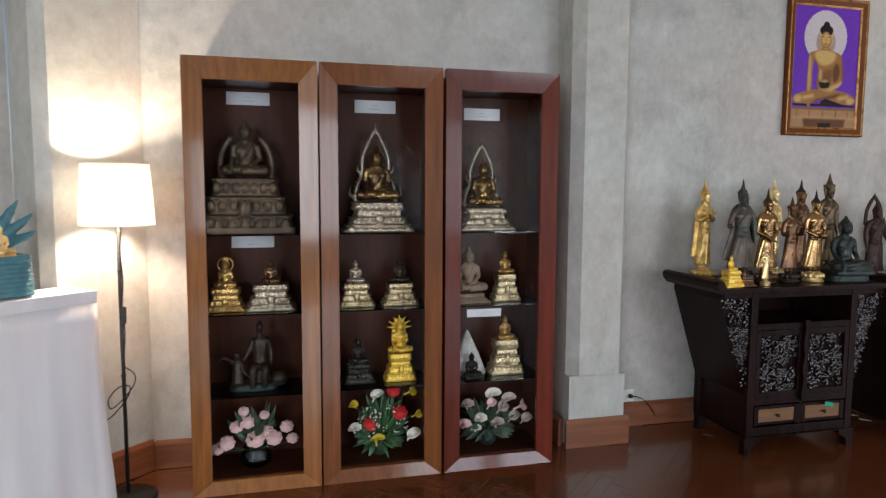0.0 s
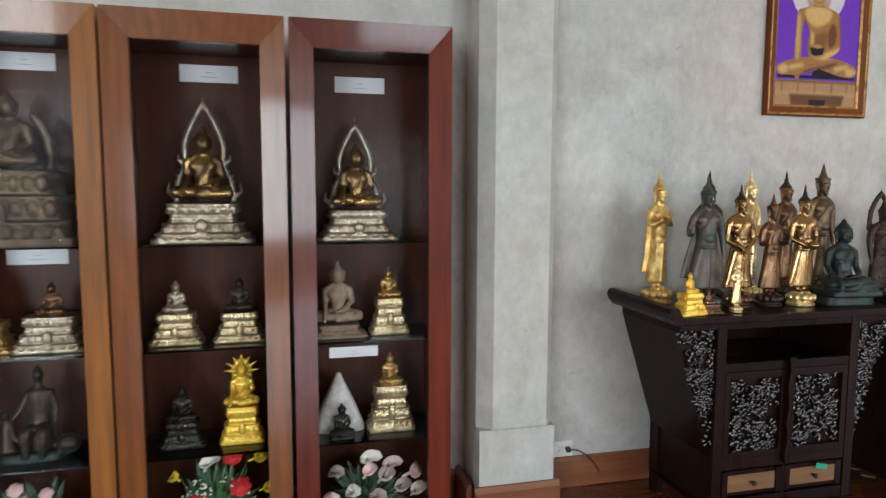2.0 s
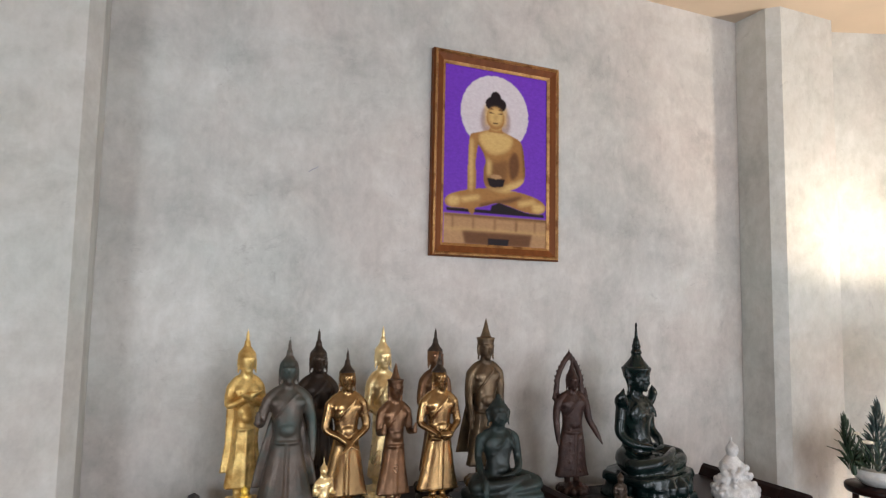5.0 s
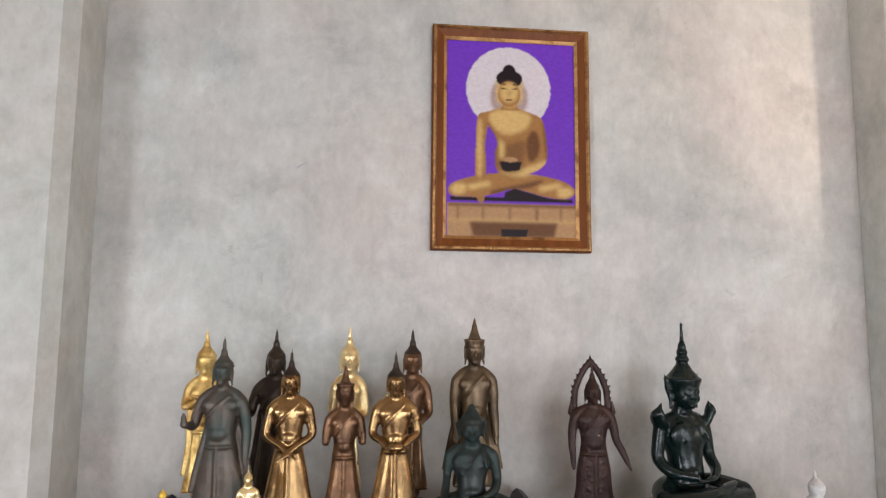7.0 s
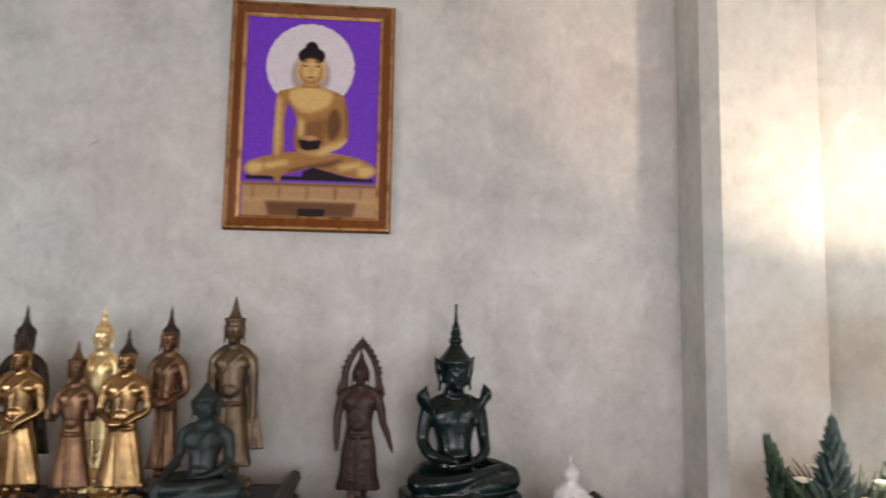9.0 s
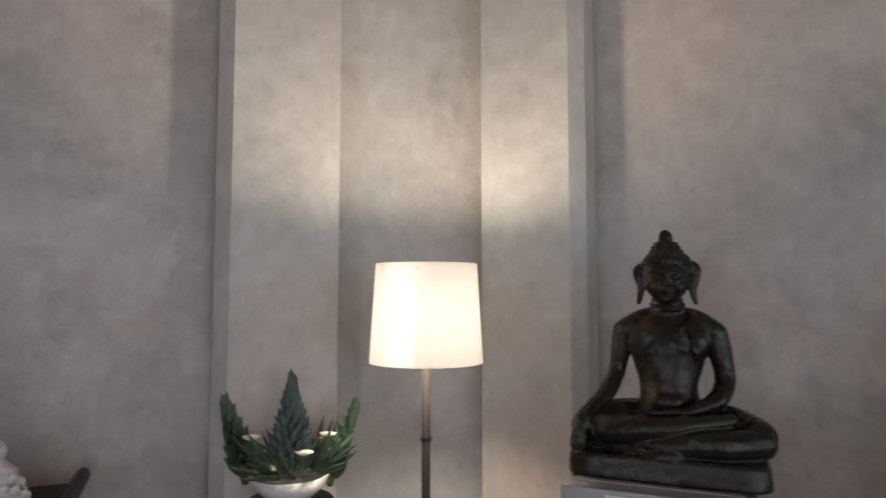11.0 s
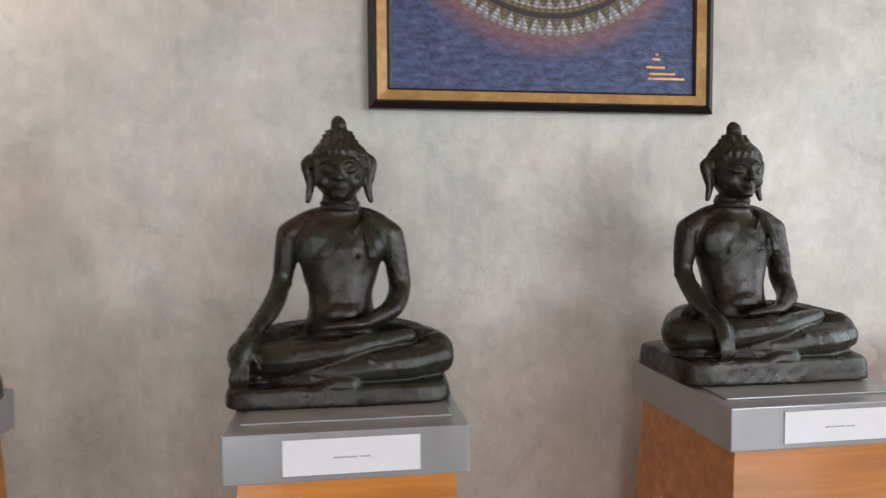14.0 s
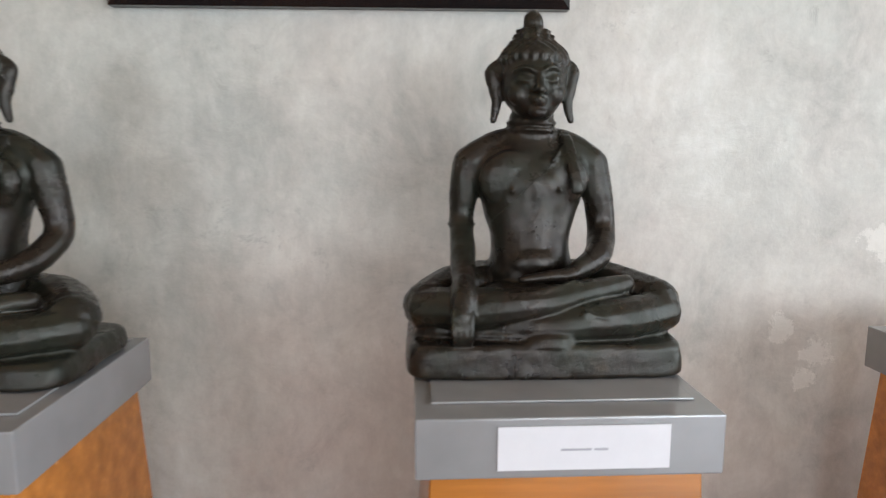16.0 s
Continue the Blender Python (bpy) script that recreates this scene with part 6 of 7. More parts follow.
def moulding(parent, w, h, width, levels, mats, label=""):
    """Four mitred sides; levels are (inset, y) across the moulding from the outside in, one strip per material."""
    for side in range(4):
        bms = []
        for (i0, y0), (i1, y1) in zip(levels, levels[1:]):
            bm = bmesh.new()
            c = [[(i, i), (w - i, i), (w - i, h - i), (i, h - i)] for i in (i0, i1)]
            a, b = side, (side + 1) % 4
            f = [bm.verts.new((c[0][a][0], y0, c[0][a][1])), bm.verts.new((c[0][b][0], y0, c[0][b][1])), bm.verts.new((c[1][b][0], y1, c[1][b][1])), bm.verts.new((c[1][a][0], y1, c[1][a][1]))]
            g = [bm.verts.new((v.co.x, 0, v.co.z)) for v in f]
            bm.faces.new(f), bm.faces.new(g[::-1])
            for j in range(4):
                bm.faces.new((f[j], f[(j + 1) % 4], g[(j + 1) % 4], g[j]))
            bms.append(bm)
        own = part("frame_side", bms[0], mats[0], parent, label)
        for bm, m in zip(bms[1:], mats[1:]):
            part("moulding_strip", bm, m, own)


def oval(cx, cz, rx, rz, n=40, scallop=0.0):
    return [(cx + rx * (1 + scallop * abs(math.sin(t * 12))) * math.cos(t), cz + rz * (1 + scallop * abs(math.sin(t * 12))) * math.sin(t)) for t in (2 * math.pi * k / n for k in range(n))]


def framed_print():
    w, h = 0.622, 0.888
    t = thing("framed_print", pose(2.997, 3.457, 1.862), "framed purple print of a golden seated buddha", "picture")
    moulding(t, w, h, 0.06, [(0, -0.024), (0.006, -0.034), (0.014, -0.036), (0.019, -0.03), (0.046, -0.022), (0.058, -0.016)],
             [M["frame_brown"], M["frame_gold"], M["frame_gold"], M["frame_brown"], M["frame_gold"]], "brown and gilt moulding")
    for side in range(4):
        bm = bmesh.new()
        n = 64 if side % 2 else 44
        for k in range(n):
            u = 0.01 + (k + 0.5) / n * ((h if side % 2 else w) - 0.02)
            c = ((u, 0.010), (w - 0.010, u), (u, h - 0.010), (0.010, u))[side]
            ball(bm, (c[0], -0.036, c[1]), (0.0042, 0.003, 0.0042), None, 6)
        part("beading", bm, M["frame_gold"], t, "row of gilt beads", True)
    U = lambda x: (x - 45) / 650 * w
    V = lambda y: (952 - y) / 910 * h
    P = lambda pts: [(U(x), V(y)) for x, y in pts]
    # the printed picture: soft-edged fields of ink on one sheet
    nx, nz = 172, 260
    gx, gz = np.meshgrid(np.linspace(0.055, w - 0.055, nx), np.linspace(0.055, h - 0.055, nz))
    ink = np.empty((nz, nx, 3))
    ink[:] = INK["purple"]
    figure = np.zeros((nz, nx))

    def soften(a, n):
        for _ in range(n):
            p = np.pad(a, 1, mode="edge")
            a = (p[1:-1, 1:-1] * 2 + p[:-2, 1:-1] + p[2:, 1:-1] + p[1:-1, :-2] + p[1:-1, 2:]) / 6
        return a

    def layer(pts, tone):
        nonlocal ink, figure
        for _ in range(2 if 5 < len(pts) < 36 else 0):
            pts = [((1 - u) * a[0] + u * b[0], (1 - u) * a[1] + u * b[1]) for a, b in zip(pts, pts[1:] + pts[:1]) for u in (0.25, 0.75)]
        inside = np.zeros((nz, nx), bool)
        for (xa, za), (xb, zb) in zip(pts, pts[1:] + pts[:1]):
            if za != zb:
                inside ^= ((za > gz) != (zb > gz)) & (gx < (xb - xa) * (gz - za) / (zb - za) + xa)
        mask = inside.astype(float)
        if tone in ("print_gold", "print_dark", "print_halo", "print_stone"):
            mask = soften(mask, 1)
            figure = np.maximum(figure, mask)
        else:
            mask = soften(mask, {"print_line": 1, "print_mid": 30, "print_light": 16}.get(tone, 9)) * soften(figure, 1)
        ink = ink + (np.array(INK[tone]) - ink) * mask[..., None]

    layer([(U(360) + 0.166 * (1 + 0.012 * abs(math.sin(a * 13))) * math.cos(a), V(296) + 0.169 * (1 + 0.012 * abs(math.sin(a * 13))) * math.sin(a)) for a in (2 * math.pi * q / 120 for q in range(120))], "print_halo")
    layer(oval(U(362), V(330), 0.075, 0.085), "print_tan")
    layer(P([(110, 762), (642, 762), (642, 895), (110, 895)]), "print_stone")
    layer(P([(110, 762), (642, 762), (642, 775), (110, 775)]), "print_shade")
    layer(P([(110, 826), (642, 826), (642, 834), (110, 834)]), "print_light")
    layer(P([(200, 836), (560, 836), (545, 895), (215, 895)]), "print_shade")
    layer(P([(330, 862), (440, 862), (430, 895), (330, 895)]), "print_dark")
    layer(P([(120, 738), (620, 738), (625, 752), (125, 752)]), "print_dark")
    layer(P([(112, 706), (130, 680), (210, 655), (300, 638), (450, 638), (560, 656), (625, 684), (637, 712), (610, 738), (520, 736), (420, 708), (370, 700), (310, 722), (230, 738), (140, 738), (115, 725)]), "print_gold")
    layer(P([(120, 700), (150, 680), (190, 690), (180, 725), (135, 728)]), "print_light")
    layer(P([(560, 690), (615, 692), (632, 712), (600, 733), (560, 728)]), "print_light")
    layer(P([(270, 715), (380, 690), (520, 655), (470, 692), (380, 706), (300, 735)]), "print_shade")
    layer(P([(345, 716), (385, 700), (500, 730), (560, 745), (340, 742)]), "print_dark")
    layer(P([(228, 402), (275, 390), (330, 372), (398, 372), (440, 388), (498, 405), (514, 470), (524, 585), (480, 628), (400, 650), (310, 648), (300, 560), (318, 520), (296, 470), (268, 440), (240, 470)]), "print_gold")
    layer(P([(270, 398), (330, 378), (398, 378), (460, 400), (440, 450), (390, 480), (330, 482), (292, 450)]), "print_light")
    layer(P([(432, 500), (462, 455), (486, 480), (490, 560), (450, 600), (432, 560)]), "print_shade")
    layer(P([(228, 402), (262, 400), (276, 440), (262, 520), (268, 600), (262, 690), (285, 720), (262, 730), (258, 760), (240, 762), (228, 735), (208, 742), (222, 680), (224, 560)]), "print_gold")
    layer(P([(232, 420), (250, 418), (252, 560), (248, 660), (232, 660), (230, 540)]), "print_light")
    layer(P([(524, 575), (528, 600), (470, 640), (400, 656), (330, 640), (318, 628), (420, 622)]), "print_light")
    layer(P([(268, 440), (276, 436), (298, 475), (318, 520), (304, 560), (308, 640), (296, 640), (292, 560), (300, 520), (280, 470)]), "print_shade")
    layer(P([(296, 490), (360, 530), (430, 490), (430, 560), (410, 640), (320, 640), (302, 560)]), "print_mid")
    layer(P([(318, 500), (344, 520), (340, 580), (322, 585)]), "print_light")
    layer(P([(500, 410), (514, 430), (526, 580), (516, 590), (506, 480)]), "print_shade")
    layer(P([(322, 592), (414, 592), (404, 626), (350, 634), (332, 624)]), "print_dark")
    layer(oval(U(368), V(584), 0.028, 0.010), "print_stone")
    layer(P([(336, 352), (392, 352), (402, 384), (326, 384)]), "print_gold")
    layer(P([(308, 262), (318, 258), (322, 345), (312, 360)]), "print_light")
    layer(P([(410, 258), (420, 262), (414, 360), (404, 345)]), "print_light")
    layer(oval(U(362), V(308), 0.046, 0.062), "print_light")
    layer(oval(U(363), V(252), 0.052, 0.036), "print_dark")
    layer(oval(U(362), V(222), 0.026, 0.028), "print_dark")
    layer(oval(U(362), V(316), 0.045, 0.052), "print_gold")
    layer(oval(U(362), V(310), 0.036, 0.040), "print_light")
    layer(P([(328, 291), (354, 293), (354, 297), (330, 296)]), "print_line")
    layer(P([(372, 293), (398, 291), (396, 296), (372, 297)]), "print_line")
    layer(P([(345, 336), (378, 336), (372, 342), (350, 342)]), "print_line")
    layer(P([(358, 300), (366, 300), (370, 322), (354, 322)]), "print_mid")
    layer(P([(326, 278), (342, 272), (358, 280), (342, 278)]), "print_line")
    layer(P([(370, 280), (384, 272), (400, 278), (384, 278)]), "print_line")
    for x in (150, 250, 360, 470, 570):
        layer(P([(x, 776), (x + 8, 776), (x + 8, 826), (x, 826)]), "print_shade")
    for a in (190, 480):
        layer(P([(a, 690), (a + 90, 672), (a + 100, 690), (a + 10, 712)]), "print_light")
    me = bpy.data.meshes.new("print_sheet")
    vs = np.stack([gx.ravel(), np.full(nx * nz, -0.012), gz.ravel()], 1)
    idx = np.arange(nx * nz).reshape(nz, nx)
    fs = np.stack([idx[:-1, :-1], idx[:-1, 1:], idx[1:, 1:], idx[1:, :-1]], -1).reshape(-1, 4)
    me.from_pydata(vs.tolist(), [], fs.tolist())
    tone = me.color_attributes.new("ink", "FLOAT_COLOR", "POINT")
    tone.data.foreach_set("color", np.concatenate([ink.reshape(-1, 3), np.ones((nx * nz, 1))], 1).ravel())
    me.materials.append(M["print"])
    sheet = new("print_sheet", me)
    sheet.parent = t
    tagged(sheet, "purple sheet printed with a golden seated figure")
    part("backing_board", cuboid(0.05, w - 0.05, -0.0115, -0.001, 0.05, h - 0.05), M["frame_brown"], t)


framed_print()


def mandala_painting():
    w, h = 1.075, 1.34
    m = pose(7.043, 1.985, 1.751, 0, 0, -45)
    t = thing("mandala_painting", m, "blue and gold mandala painting in a black and gold frame", "painting")
    moulding(t, w, h, 0.07, [(0, -0.03), (0.018, -0.045), (0.026, -0.036), (0.055, -0.03), (0.062, -0.022)],
             [M["frame_black"], M["frame_black"], M["frame_tan"], M["frame_black"]], "black and dull gold moulding")
    cv = part("canvas", cuboid(-w / 2 + 0.06, w / 2 - 0.06, 0, 0.015, -0.683 + 0.06, h - 0.683 - 0.06), M["mandala"], t, "painted canvas")
    cv.location = (w / 2 + 0.012, -0.018, 0.683)
    for k, (x0, x1, z) in enumerate(((0.88, 0.905, 0.165), (0.86, 0.92, 0.14), (0.87, 0.955, 0.12), (0.865, 0.985, 0.105), (0.89, 0.90, 0.18))):
        part("signature_stroke", cuboid(x0, x1, -0.0205, -0.0192, z, z + 0.006), M["frame_gold"], cv).matrix_parent_inverse = Matrix.Translation((-(w / 2 + 0.012), 0.018, -0.683))


mandala_painting()

# floor lamps -----------------------------------------------------------


def floor_lamp(x, y, pole_m, pole_r, label):
    t = thing("floor_lamp", pose(x, y, 0), label, "floor lamp", "two floor lamps")
    bm = lathe([(0.163, 1.323), (0.1625, 1.326), (0.146, 1.605), (0.1435, 1.605), (0.1605, 1.326), (0.161, 1.323)], seg=48, closed=False)
    part("shade", bm, M["shade"], t, "white tapered fabric shade", True)
    part("base", lathe([(0.13, 0.0), (0.132, 0.008), (0.12, 0.018), (0.03, 0.024), (0.014, 0.03)], seg=32), M["black_metal"], t, "flat round black base", True)
    part("pole", lathe([(pole_r, 0.03), (pole_r, 1.40)], seg=16), pole_m, t, "", True)
    for z in (0.60, 1.1):
        part("pole_joint", lathe([(pole_r * 1.15, z), (pole_r * 1.25, z + 0.003), (pole_r * 1.25, z + 0.012), (pole_r * 1.15, z + 0.015)], seg=16), M["black_metal"], t)
    bm = bmesh.new()
    for k in range(3):
        a = 2 * math.pi * k / 3
        limb(bm, (0.01 * math.cos(a), 0.01 * math.sin(a), 1.38), (0.146 * math.cos(a), 0.146 * math.sin(a), 1.585), 0.002, 0.002, 6)
    part("shade_carrier", bm, M["black_metal"], t)
    part("bulb_holder", lathe([(0.014, 1.36), (0.016, 1.40), (0.012, 1.415)], seg=12), M["white_plastic"], t)
    return t


lamp = floor_lamp(-0.917, 3.116, M["black_metal"], 0.009, "floor lamp with white shade and thin black pole")
bm = pipe([(0.011 + 0.004 * math.sin(k), -0.006, 1.38 - k * 0.04) for k in range(19)], 0.003, None, 6)
cord = part("cord", bm, M["black_metal"], lamp, "thin black power cord")
part("switch", cuboid(0.004, 0.026, -0.03, -0.01, 0.86, 0.94, 0.004), M["black_metal"], cord)
loop = [p[:3] for p in eased([(0.012, -0.015, 0.65, 0), (0.05, -0.02, 0.62, 0), (0.05, -0.02, 0.57, 0), (0.0, -0.025, 0.50, 0), (-0.055, -0.02, 0.455, 0), (-0.065, -0.02, 0.50, 0), (-0.02, -0.02, 0.555, 0), (0.03, -0.025, 0.56, 0), (0.015, -0.02, 0.50, 0), (-0.05, -0.01, 0.42, 0), (-0.11, 0.0, 0.36, 0), (-0.13, 0.01, 0.2, 0), (-0.12, 0.02, 0.012, 0)], 4)]
part("cord_loop", pipe(loop, 0.003, None, 6), M["black_metal"], cord)
floor_lamp(5.32, 2.63, M["steel"], 0.0125, "floor lamp with white shade and grey metal pole")

# cloth covered plinth with the serpent throne ------------------------------
plinth = thing("cloth_plinth", pose(-0.98, 2.98, 0, 0, 0, 45), "white cloth covered plinth with a pale top board", "plinth")
part("top_board", cuboid(-0.52, 0, 0, 0.235, 0.985, 1.04, 0.003), M["cloth"], plinth, "pale top board")
bm = bmesh.new()
rnd = random.Random(4)
N, levels = 60, 12
ring_pts = []
for k in range(N):
    u = k / N * 4
    side, f = int(u), u % 1
    ring_pts.append(((-0.515 + 0.51 * f, 0.004), (-0.005, 0.004 + 0.228 * f), (-0.005 - 0.51 * f, 0.232), (-0.515, 0.232 - 0.228 * f))[side])
rings = []
for j in range(levels + 1):
    z = 0.984 * (1 - j / levels) + 0.001
    ring = []
    for k, (x, y) in enumerate(ring_pts):
        out = 0.035 * j / levels + 0.008 * (j / levels) * math.sin(k * 1.7) + 0.004 * math.sin(k * 0.6 + j * 0.4)
        cx, cy = x + 0.26, y - 0.118
        ring.append(bm.verts.new((x + out * cx / 0.26, y + out * min(1, max(-1, cy / 0.118)) * (1 if cy < 0 else 0.0), z)))
    rings.append(ring)
for a, b in zip(rings, rings[1:]):
    for k in range(N):
        bm.faces.new((a[k], a[(k + 1) % N], b[(k + 1) % N], b[k]))
bm.faces.new(rings[0]), bm.faces.new(rings[-1][::-1])
part("cloth_cover", bm, M["cloth"], plinth, "white draped cloth cover", True)

bm = bmesh.new()
for k in range(9):
    z = 0.004 + k * 0.019
    loft(bm, [(z, 0.105 - 0.001 * k, 0.085, 0), (z + 0.01, 0.112 - 0.001 * k, 0.09, 0), (z + 0.019, 0.105 - 0.001 * k, 0.085, 0)], 30, 4)
for k in range(7):
    a = math.pi * (-0.05 + 1.1 * k / 6)
    limb(bm, (0.03 * math.cos(a), 0.06, 0.22 + 0.05 * math.sin(a)), (0.11 * math.cos(a), 0.03, 0.26 + 0.11 * math.sin(a)), 0.026, 0.018, 10)
    limb(bm, (0.11 * math.cos(a), 0.03, 0.26 + 0.11 * math.sin(a)), (0.145 * math.cos(a), 0.0, 0.29 + 0.13 * math.sin(a)), 0.018, 0.004, 8)
loft(bm, [(0.16, 0.06, 0.02, 0.06), (0.25, 0.07, 0.02, 0.06), (0.32, 0.05, 0.02, 0.055)], 20)
statue("serpent_throne", cast("serpent_throne", bm, 0.0035, [M["turquoise"]]), -1.30, 2.83, 1.042, 40, "turquoise coiled serpent throne with a fan of heads", 1, category="sculpture")
bm = bmesh.new()
seated_form(bm, 0.14, 0.0, slab=0.05)
statue("buddha_statue", cast("gold_tiny", bm, 0.003, [M["gold"]]), -1.285, 2.795, 1.2125, 40, "small gold seated buddha on a serpent throne")

# flowers -------------------------------------------------------------------


def petal_fan(bm, c, r, n, rows, tilt0, rnd):
    for j in range(rows):
        tilt = tilt0 - j * 0.33
        for k in range(n):
            a = 2 * math.pi * (k + 0.5 * j) / n + rnd.uniform(-0.15, 0.15)
            rr = r * (1 - 0.2 * j)
            m = Matrix.Rotation(a, 4, "Z") @ Matrix.Translation((rr * 0.45, 0, rr * 0.22 * j)) @ Matrix.Rotation(-tilt, 4, "Y")
            ball(bm, (0, 0, 0), (rr * 0.55, rr * 0.42, rr * 0.09), Matrix.Translation(c) @ m, 8)


def calla(bm, c, d, r):
    """A rolled trumpet flower that opens along d."""
    m = Matrix.Translation(c) @ Vector(d).to_track_quat("Z", "Y").to_matrix().to_4x4()
    seg, rows = 14, 6
    grid = []
    for j in range(rows + 1):
        u = j / rows
        row = []
        for k in range(seg + 1):
            t = 2 * math.pi * (k / seg) * 0.98 + math.pi
            tip = max(0.0, math.cos(t)) ** 4
            rr = r * (0.14 + 0.62 * u ** 3) * (1 + 1.1 * u * tip)
            z = r * (2.4 * u - 0.8 * u ** 3 + 0.5 * u * u * math.cos(t) - 0.5 * u ** 4 * tip)
            row.append(bm.verts.new(m @ Vector((rr * math.cos(t), rr * math.sin(t), z))))
        grid.append(row)
    for a, b in zip(grid, grid[1:]):
        for k in range(seg):
            bm.faces.new((a[k], a[k + 1], b[k + 1], b[k]))


def blade(bm, p, q, w, bend=0.3):
    """A pointed leaf from p to q."""
    p, q = Vector(p), Vector(q)
    d = q - p
    side = d.cross(Vector((0.3, -1, 0.2))).normalized() * w
    up = side.cross(d).normalized() * d.length * bend
    rows = []
    for k in range(6):
        u = k / 5
        c = p + d * u + up * math.sin(math.pi * u) * 0.3
        s = side * math.sin(math.pi * min(1, u * 0.92 + 0.08)) ** 0.8
        rows.append((bm.verts.new(c - s), bm.verts.new(c + up * 0.06), bm.verts.new(c + s)))
    for a, b in zip(rows, rows[1:]):
        for k in range(2):
            bm.faces.new((a[k], a[k + 1], b[k + 1], b[k]))


def bouquet(x, y, z, label, vase_m, blooms, seed, spread, height, leaf_m, leaves, vase=1.0, sprigs=0):
    rnd = random.Random(seed)
    t = thing("flower_arrangement", pose(x, y, z), label, "flowers", "flower arrangements")
    part("vase", lathe([(r * vase, q) for r, q in ((0.05, 0), (0.075, 0.02), (0.085, 0.05), (0.06, 0.085), (0.065, 0.1), (0.058, 0.1), (0.05, 0.08))], seg=24), vase_m, t, "small round vase", True)
    bm = bmesh.new()
    for k in range(leaves):
        a, e = rnd.random() * 6.28, rnd.uniform(-0.45 if vase < 1 else 0.1, 1.3)
        n = rnd.uniform(0.05, 0.115)
        d = Vector((math.cos(a) * math.cos(e) * spread / 0.2, math.sin(a) * math.cos(e) * 0.5, math.sin(e) * height / 0.2)) * n
        p = Vector((rnd.uniform(-0.03, 0.03), rnd.uniform(-0.03, 0.03), 0.1)) + d * 0.5
        blade(bm, p, p + d, rnd.uniform(0.006, 0.016))
    part("foliage", bm, leaf_m, t, "green leaves")
    if sprigs:
        bm = bmesh.new()
        for k in range(sprigs):
            a, e = rnd.random() * 6.28, rnd.uniform(0.2, 1.3)
            c = Vector((math.cos(a) * math.cos(e) * 0.15, -abs(math.sin(a)) * 0.08, 0.08 + math.sin(e) * 0.2))
            for _ in range(4):
                ball(bm, c + Vector((rnd.uniform(-0.014, 0.014), rnd.uniform(-0.014, 0.014), rnd.uniform(-0.014, 0.014))), (0.0042,) * 3, None, 6)
        tagged(part("filler_sprigs", bm, M["cream"], t, "tiny white filler flowers", True), kind="stuff")
    for kind, m, bx, by, bz, r in blooms:
        r *= 1.12
        bz *= 0.93
        bm = bmesh.new()
        c = (bx, by, bz)
        if kind == "calla":
            calla(bm, (bx - 0.0, by + 0.01, bz - r), (bx * 6 + rnd.uniform(-0.6, 0.6), rnd.uniform(-0.75, -0.35), rnd.uniform(0.5, 1.2)), r)
        else:
            petal_fan(bm, c, r * 1.15, 8, 5, 0.4, rnd)
            bmesh.ops.rotate(bm, verts=bm.verts, cent=c, matrix=Matrix.Rotation(0.8, 3, "X"))
        part("bloom", bm, m, t, "", True)
        bm = bmesh.new()
        limb(bm, (bx * 0.3, by * 0.3, 0.09), (bx, by + 0.01, bz - r * 0.5), 0.0025, 0.002, 5)
        part("stem", bm, leaf_m, t)
    return t


b = []
for bx, bz, r in ((-0.20, 0.13, 0.028), (-0.15, 0.16, 0.035), (-0.10, 0.24, 0.03), (-0.04, 0.27, 0.038), (0.0, 0.17, 0.04), (0.05, 0.30, 0.022), (0.06, 0.2, 0.032), (0.1, 0.17, 0.036), (0.17, 0.22, 0.03), (0.2, 0.16, 0.026), (-0.06, 0.33, 0.024)):
    b.append(("rose", M["pink"], bx * 0.92, -0.02 - 0.03 * (bz < 0.2), bz * 0.95, r))
bouquet(-0.325, 3.21, 0.071, "pink carnations with dark leaves in a glass vase", M["shelf_glass"], b, 3, 0.2, 0.32, M["leaf"], 60)
b = [("rose", M["red"], 0.07, -0.02, 0.37, 0.032), ("rose", M["red"], 0.10, -0.05, 0.25, 0.036), ("rose", M["red"], -0.06, -0.06, 0.20, 0.034), ("calla", M["yellow"], 0.13, -0.02, 0.38, 0.032), ("calla", M["yellow"], -0.13, -0.03, 0.32, 0.028), ("calla", M["cream"], -0.04, -0.02, 0.35, 0.032), ("calla", M["yellow"], -0.03, -0.09, 0.12, 0.032), ("calla", M["cream"], -0.14, -0.06, 0.19, 0.032), ("calla", M["cream"], 0.14, -0.07, 0.13, 0.034), ("calla", M["yellow"], 0.17, -0.03, 0.24, 0.026)]
bouquet(0.32, 3.21, 0.071, "red roses with yellow and cream lilies in leaves", M["leaf"], b, 5, 0.17, 0.3, M["bright_leaf"], 420, 0.55, 26)
b = [("calla", (M["mauve"], M["cream"], M["mauve"], M["pink"])[k % 4], bx, -0.03 - 0.02 * (k % 3), bz, r * 0.92) for k, (bx, bz, r) in enumerate(((-0.12, 0.27, 0.036), (0.0, 0.33, 0.038), (0.08, 0.3, 0.036), (0.15, 0.25, 0.04), (0.04, 0.24, 0.04), (-0.05, 0.2, 0.036), (0.12, 0.17, 0.036), (-0.15, 0.16, 0.036), (0.18, 0.17, 0.034), (-0.07, 0.11, 0.03), (0.04, 0.15, 0.036), (-0.02, 0.27, 0.032)))]
bouquet(0.925, 3.21, 0.071, "faded grey pink lilies in a low dark bowl", M["green_bronze"], b, 7, 0.21, 0.22, M["leaf"], 260, 0.7)

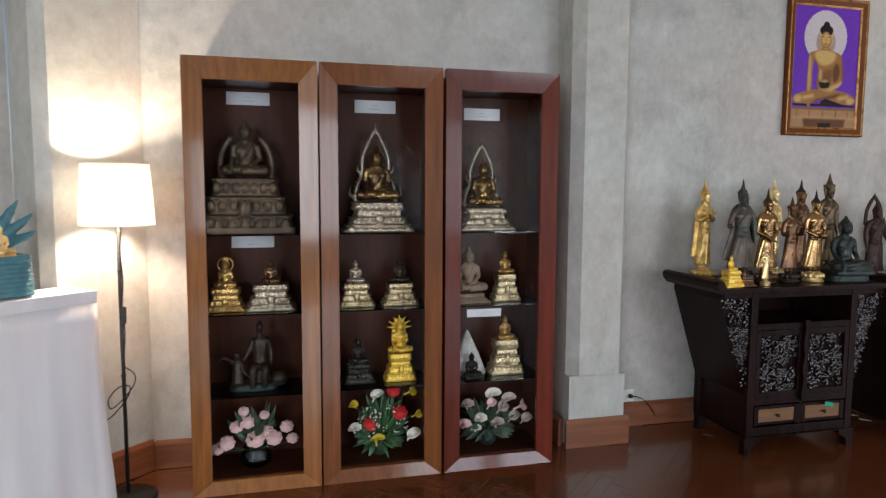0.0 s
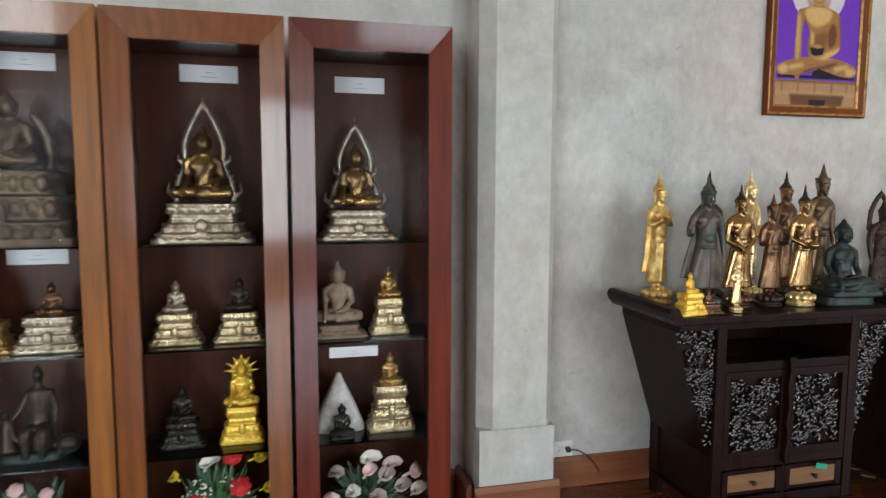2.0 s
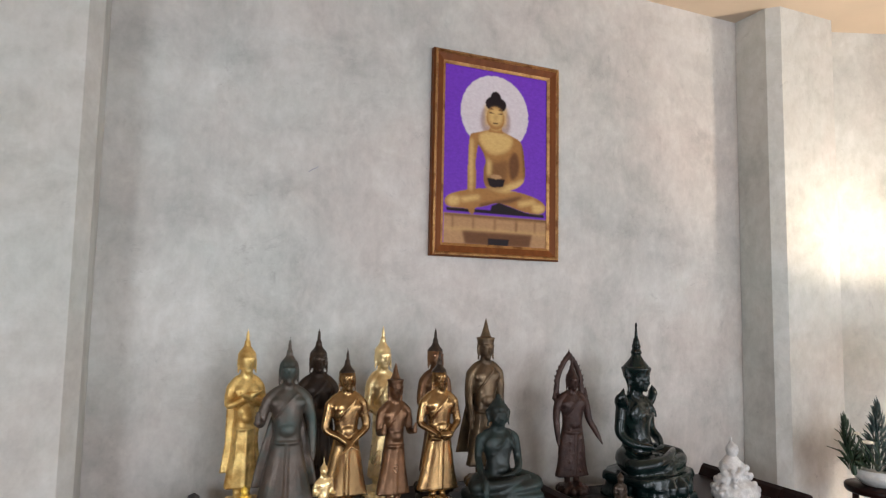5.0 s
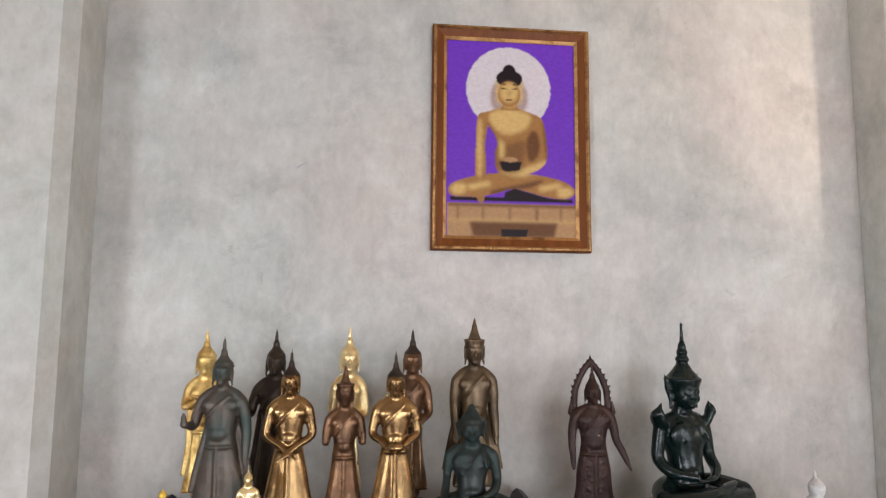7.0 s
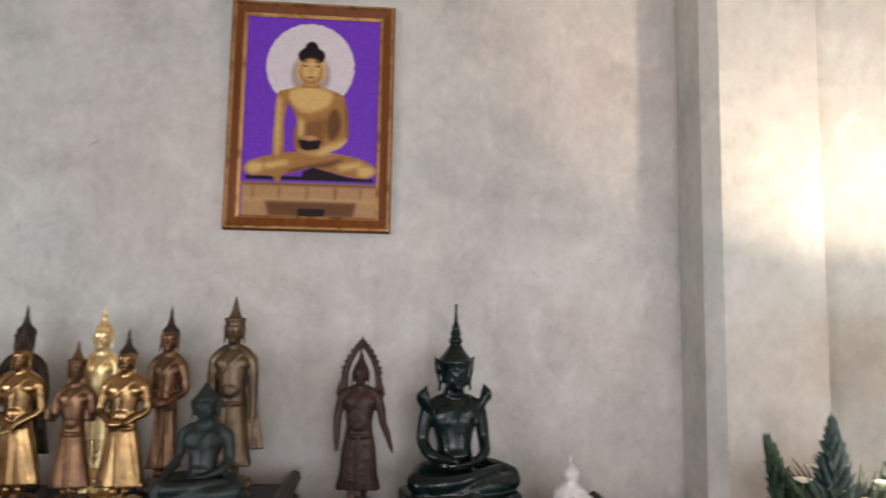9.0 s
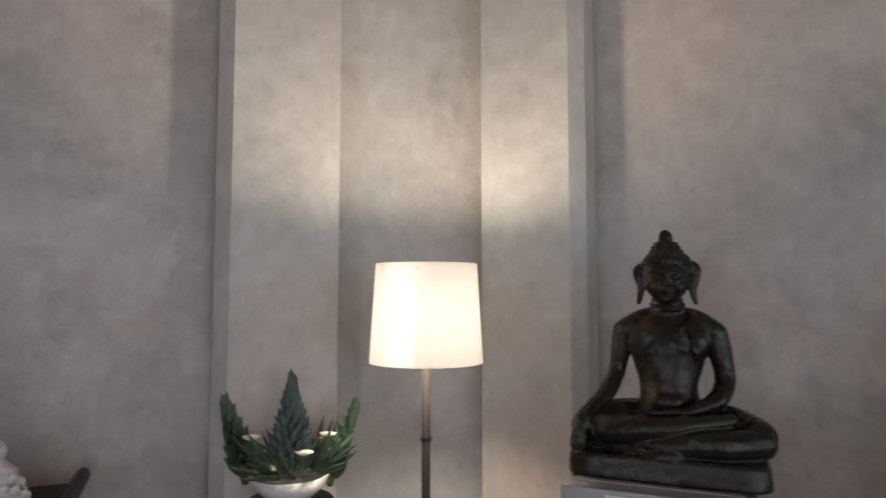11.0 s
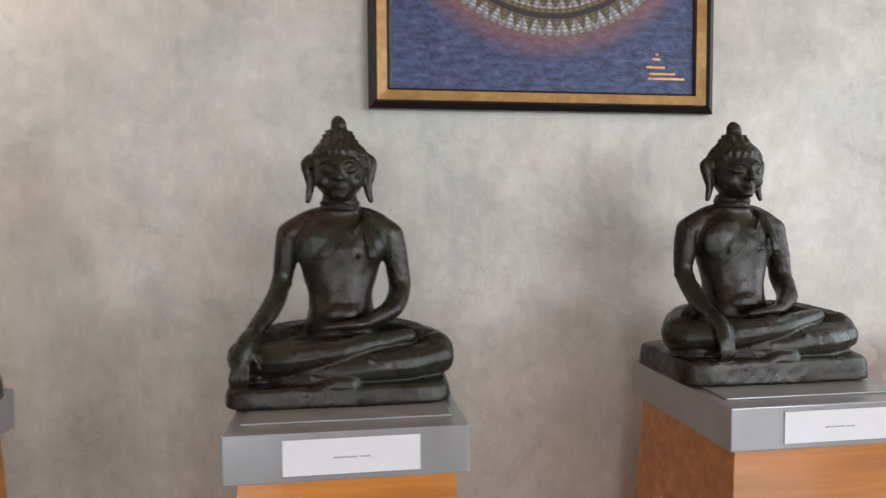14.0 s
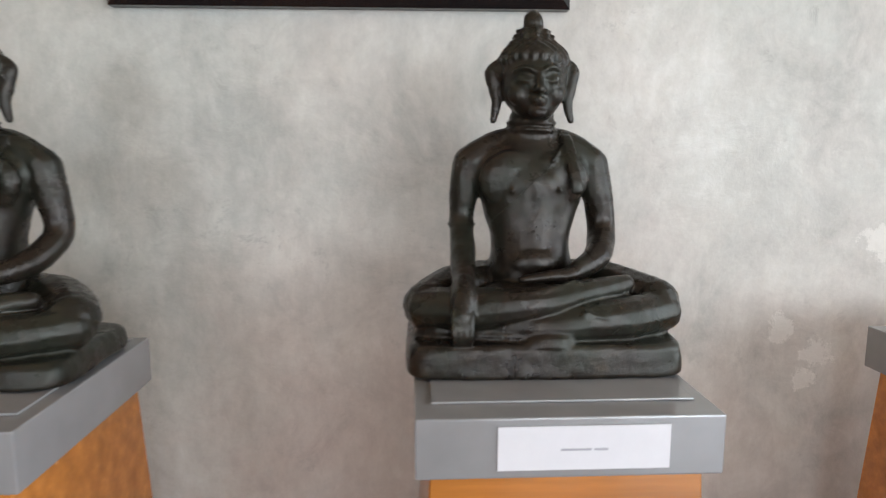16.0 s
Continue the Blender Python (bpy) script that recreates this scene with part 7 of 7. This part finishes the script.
# flower offering beside the corner, on a slim stand -----------------------------
stand = thing("plant_stand", pose(4.985, 2.93, 0), "slim dark wooden plant stand", "stand")
part("top", lathe([(0.13, 0.86), (0.135, 0.87), (0.135, 0.885), (0.13, 0.89)], seg=32), M["black_wood"], stand, "", True)
for k in range(4):
    a = math.pi * (0.25 + 0.5 * k)
    bm = bmesh.new()
    limb(bm, (0.11 * math.cos(a), 0.11 * math.sin(a), 0.006), (0.09 * math.cos(a), 0.09 * math.sin(a), 0.855), 0.012, 0.014, 10)
    part("leg", bm, M["black_wood"], stand)
offering = thing("flower_arrangement", pose(4.985, 2.93, 0.892), "blue green leaf cones and pale flowers in a bowl", "flowers", "flower arrangements")
part("bowl", lathe([(0.06, 0), (0.095, 0.03), (0.12, 0.075), (0.112, 0.075), (0.09, 0.04)], seg=32), M["white_plastic"], offering, "pale bowl", True)
rnd = random.Random(9)


def cone_spray(cx, cy, z0, z1, r, m, n, lean=(0, 0)):
    bm = bmesh.new()
    for k in range(n):
        u = k / n
        a = k * 2.4
        rr = r * (1 - u) + 0.006
        c = Vector((cx + lean[0] * u, cy + lean[1] * u, z0 + (z1 - z0) * u))
        blade(bm, c + Vector((0.3 * rr * math.cos(a), 0.3 * rr * math.sin(a), -0.01)), c + Vector((rr * math.cos(a), rr * math.sin(a), 0.035 + 0.02 * rnd.random())), 0.010)
    limb(bm, (cx, cy, z0 - 0.02), (cx + lean[0], cy + lean[1], z1), 0.012, 0.003, 8)
    return part("leaf_cone", bm, m, offering, "folded blue green leaves")


cone_spray(0.0, 0.0, 0.09, 0.345, 0.085, M["blue_leaf"], 110)
cone_spray(-0.13, 0.02, 0.08, 0.29, 0.06, M["leaf"], 70, (-0.07, 0))
cone_spray(0.12, -0.02, 0.06, 0.26, 0.05, M["leaf"], 50, (0.08, 0))
bm = bmesh.new()
for k in range(90):
    a, e = rnd.random() * 6.28, rnd.uniform(0.15, 1.2)
    p = Vector((0.07 * math.cos(a), 0.07 * math.sin(a), 0.08))
    d = Vector((math.cos(a) * math.cos(e), math.sin(a) * math.cos(e), math.sin(e))) * rnd.uniform(0.08, 0.19)
    blade(bm, p, p + d, rnd.uniform(0.006, 0.012))
part("foliage", bm, M["leaf"], offering, "dark green leaves")
for k in range(9):
    a = 2 * math.pi * k / 9
    bm = bmesh.new()
    petal_fan(bm, (0.13 * math.cos(a), 0.12 * math.sin(a), 0.12 + 0.04 * (k % 3)), 0.03, 5, 3, 0.4, rnd)
    part("bloom", bm, M["cream"], offering, "cream flower", True)

# wall socket -------------------------------------------------------------------
sock = thing("wall_socket", pose(1.932, 3.458, 0.155), "white double wall socket with a black plug", "socket")
part("plate", cuboid(-0.052, 0.052, -0.009, 0, 0, 0.08, 0.003), M["white_plastic"], sock)
for x in (-0.02,):
    for z in (0.03, 0.05):
        part("socket_hole", cuboid(x - 0.004, x + 0.004, -0.0097, -0.0092, z, z + 0.003), M["black_metal"], sock)
part("plug", cuboid(0.012, 0.034, -0.035, -0.0095, 0.028, 0.052, 0.004), M["black_metal"], sock, "black plug")
part("cord", pipe([(0.034 + 0.02 * k, -0.03, 0.04 - 0.002 * k * k) for k in range(9)], 0.003, None, 6), M["black_metal"], sock)

mark = pipe([(2.492, 3.4602, 2.165), (2.505, 3.4602, 2.176), (2.514, 3.4602, 2.18), (2.528, 3.4602, 2.189)], 0.0022, None, 6)
structure("wall_scratch", mark, M["ink"])

# parquet -------------------------------------------------------------------------
plank_l, plank_w = 0.42, 0.07
bm = cuboid(0, plank_l - 0.0015, 0, plank_w - 0.0015, -0.02, 0)
plank_me = mesh_of("plank", bm, M["plank"])
c45 = math.radians(45)
count = 0
for i in range(-70, 110):
    for j in range(-9, 12):
        for flip in (0, 1):
            bx = i * plank_w + (j * 2 * plank_l)
            u, v = (bx, i * plank_w) if not flip else (bx + plank_l, i * plank_w)
            x, y = u * math.cos(c45) - v * math.sin(c45), u * math.sin(c45) + v * math.cos(c45)
            if not (-1.0 < x < 4.2 and 1.9 < y < 3.3) or count >= 300:
                continue
            ob = new("plank", plank_me)
            ob.parent = floor
            if flip:
                ob.matrix_world = Matrix.Translation((x, y, 0.0005)) @ Matrix.Rotation(c45 + math.pi / 2, 4, "Z") @ Matrix.Translation((-plank_l + plank_w, -plank_w, 0))
            else:
                ob.matrix_world = Matrix.Translation((x, y, 0.0005)) @ Matrix.Rotation(c45, 4, "Z")
            count += 1
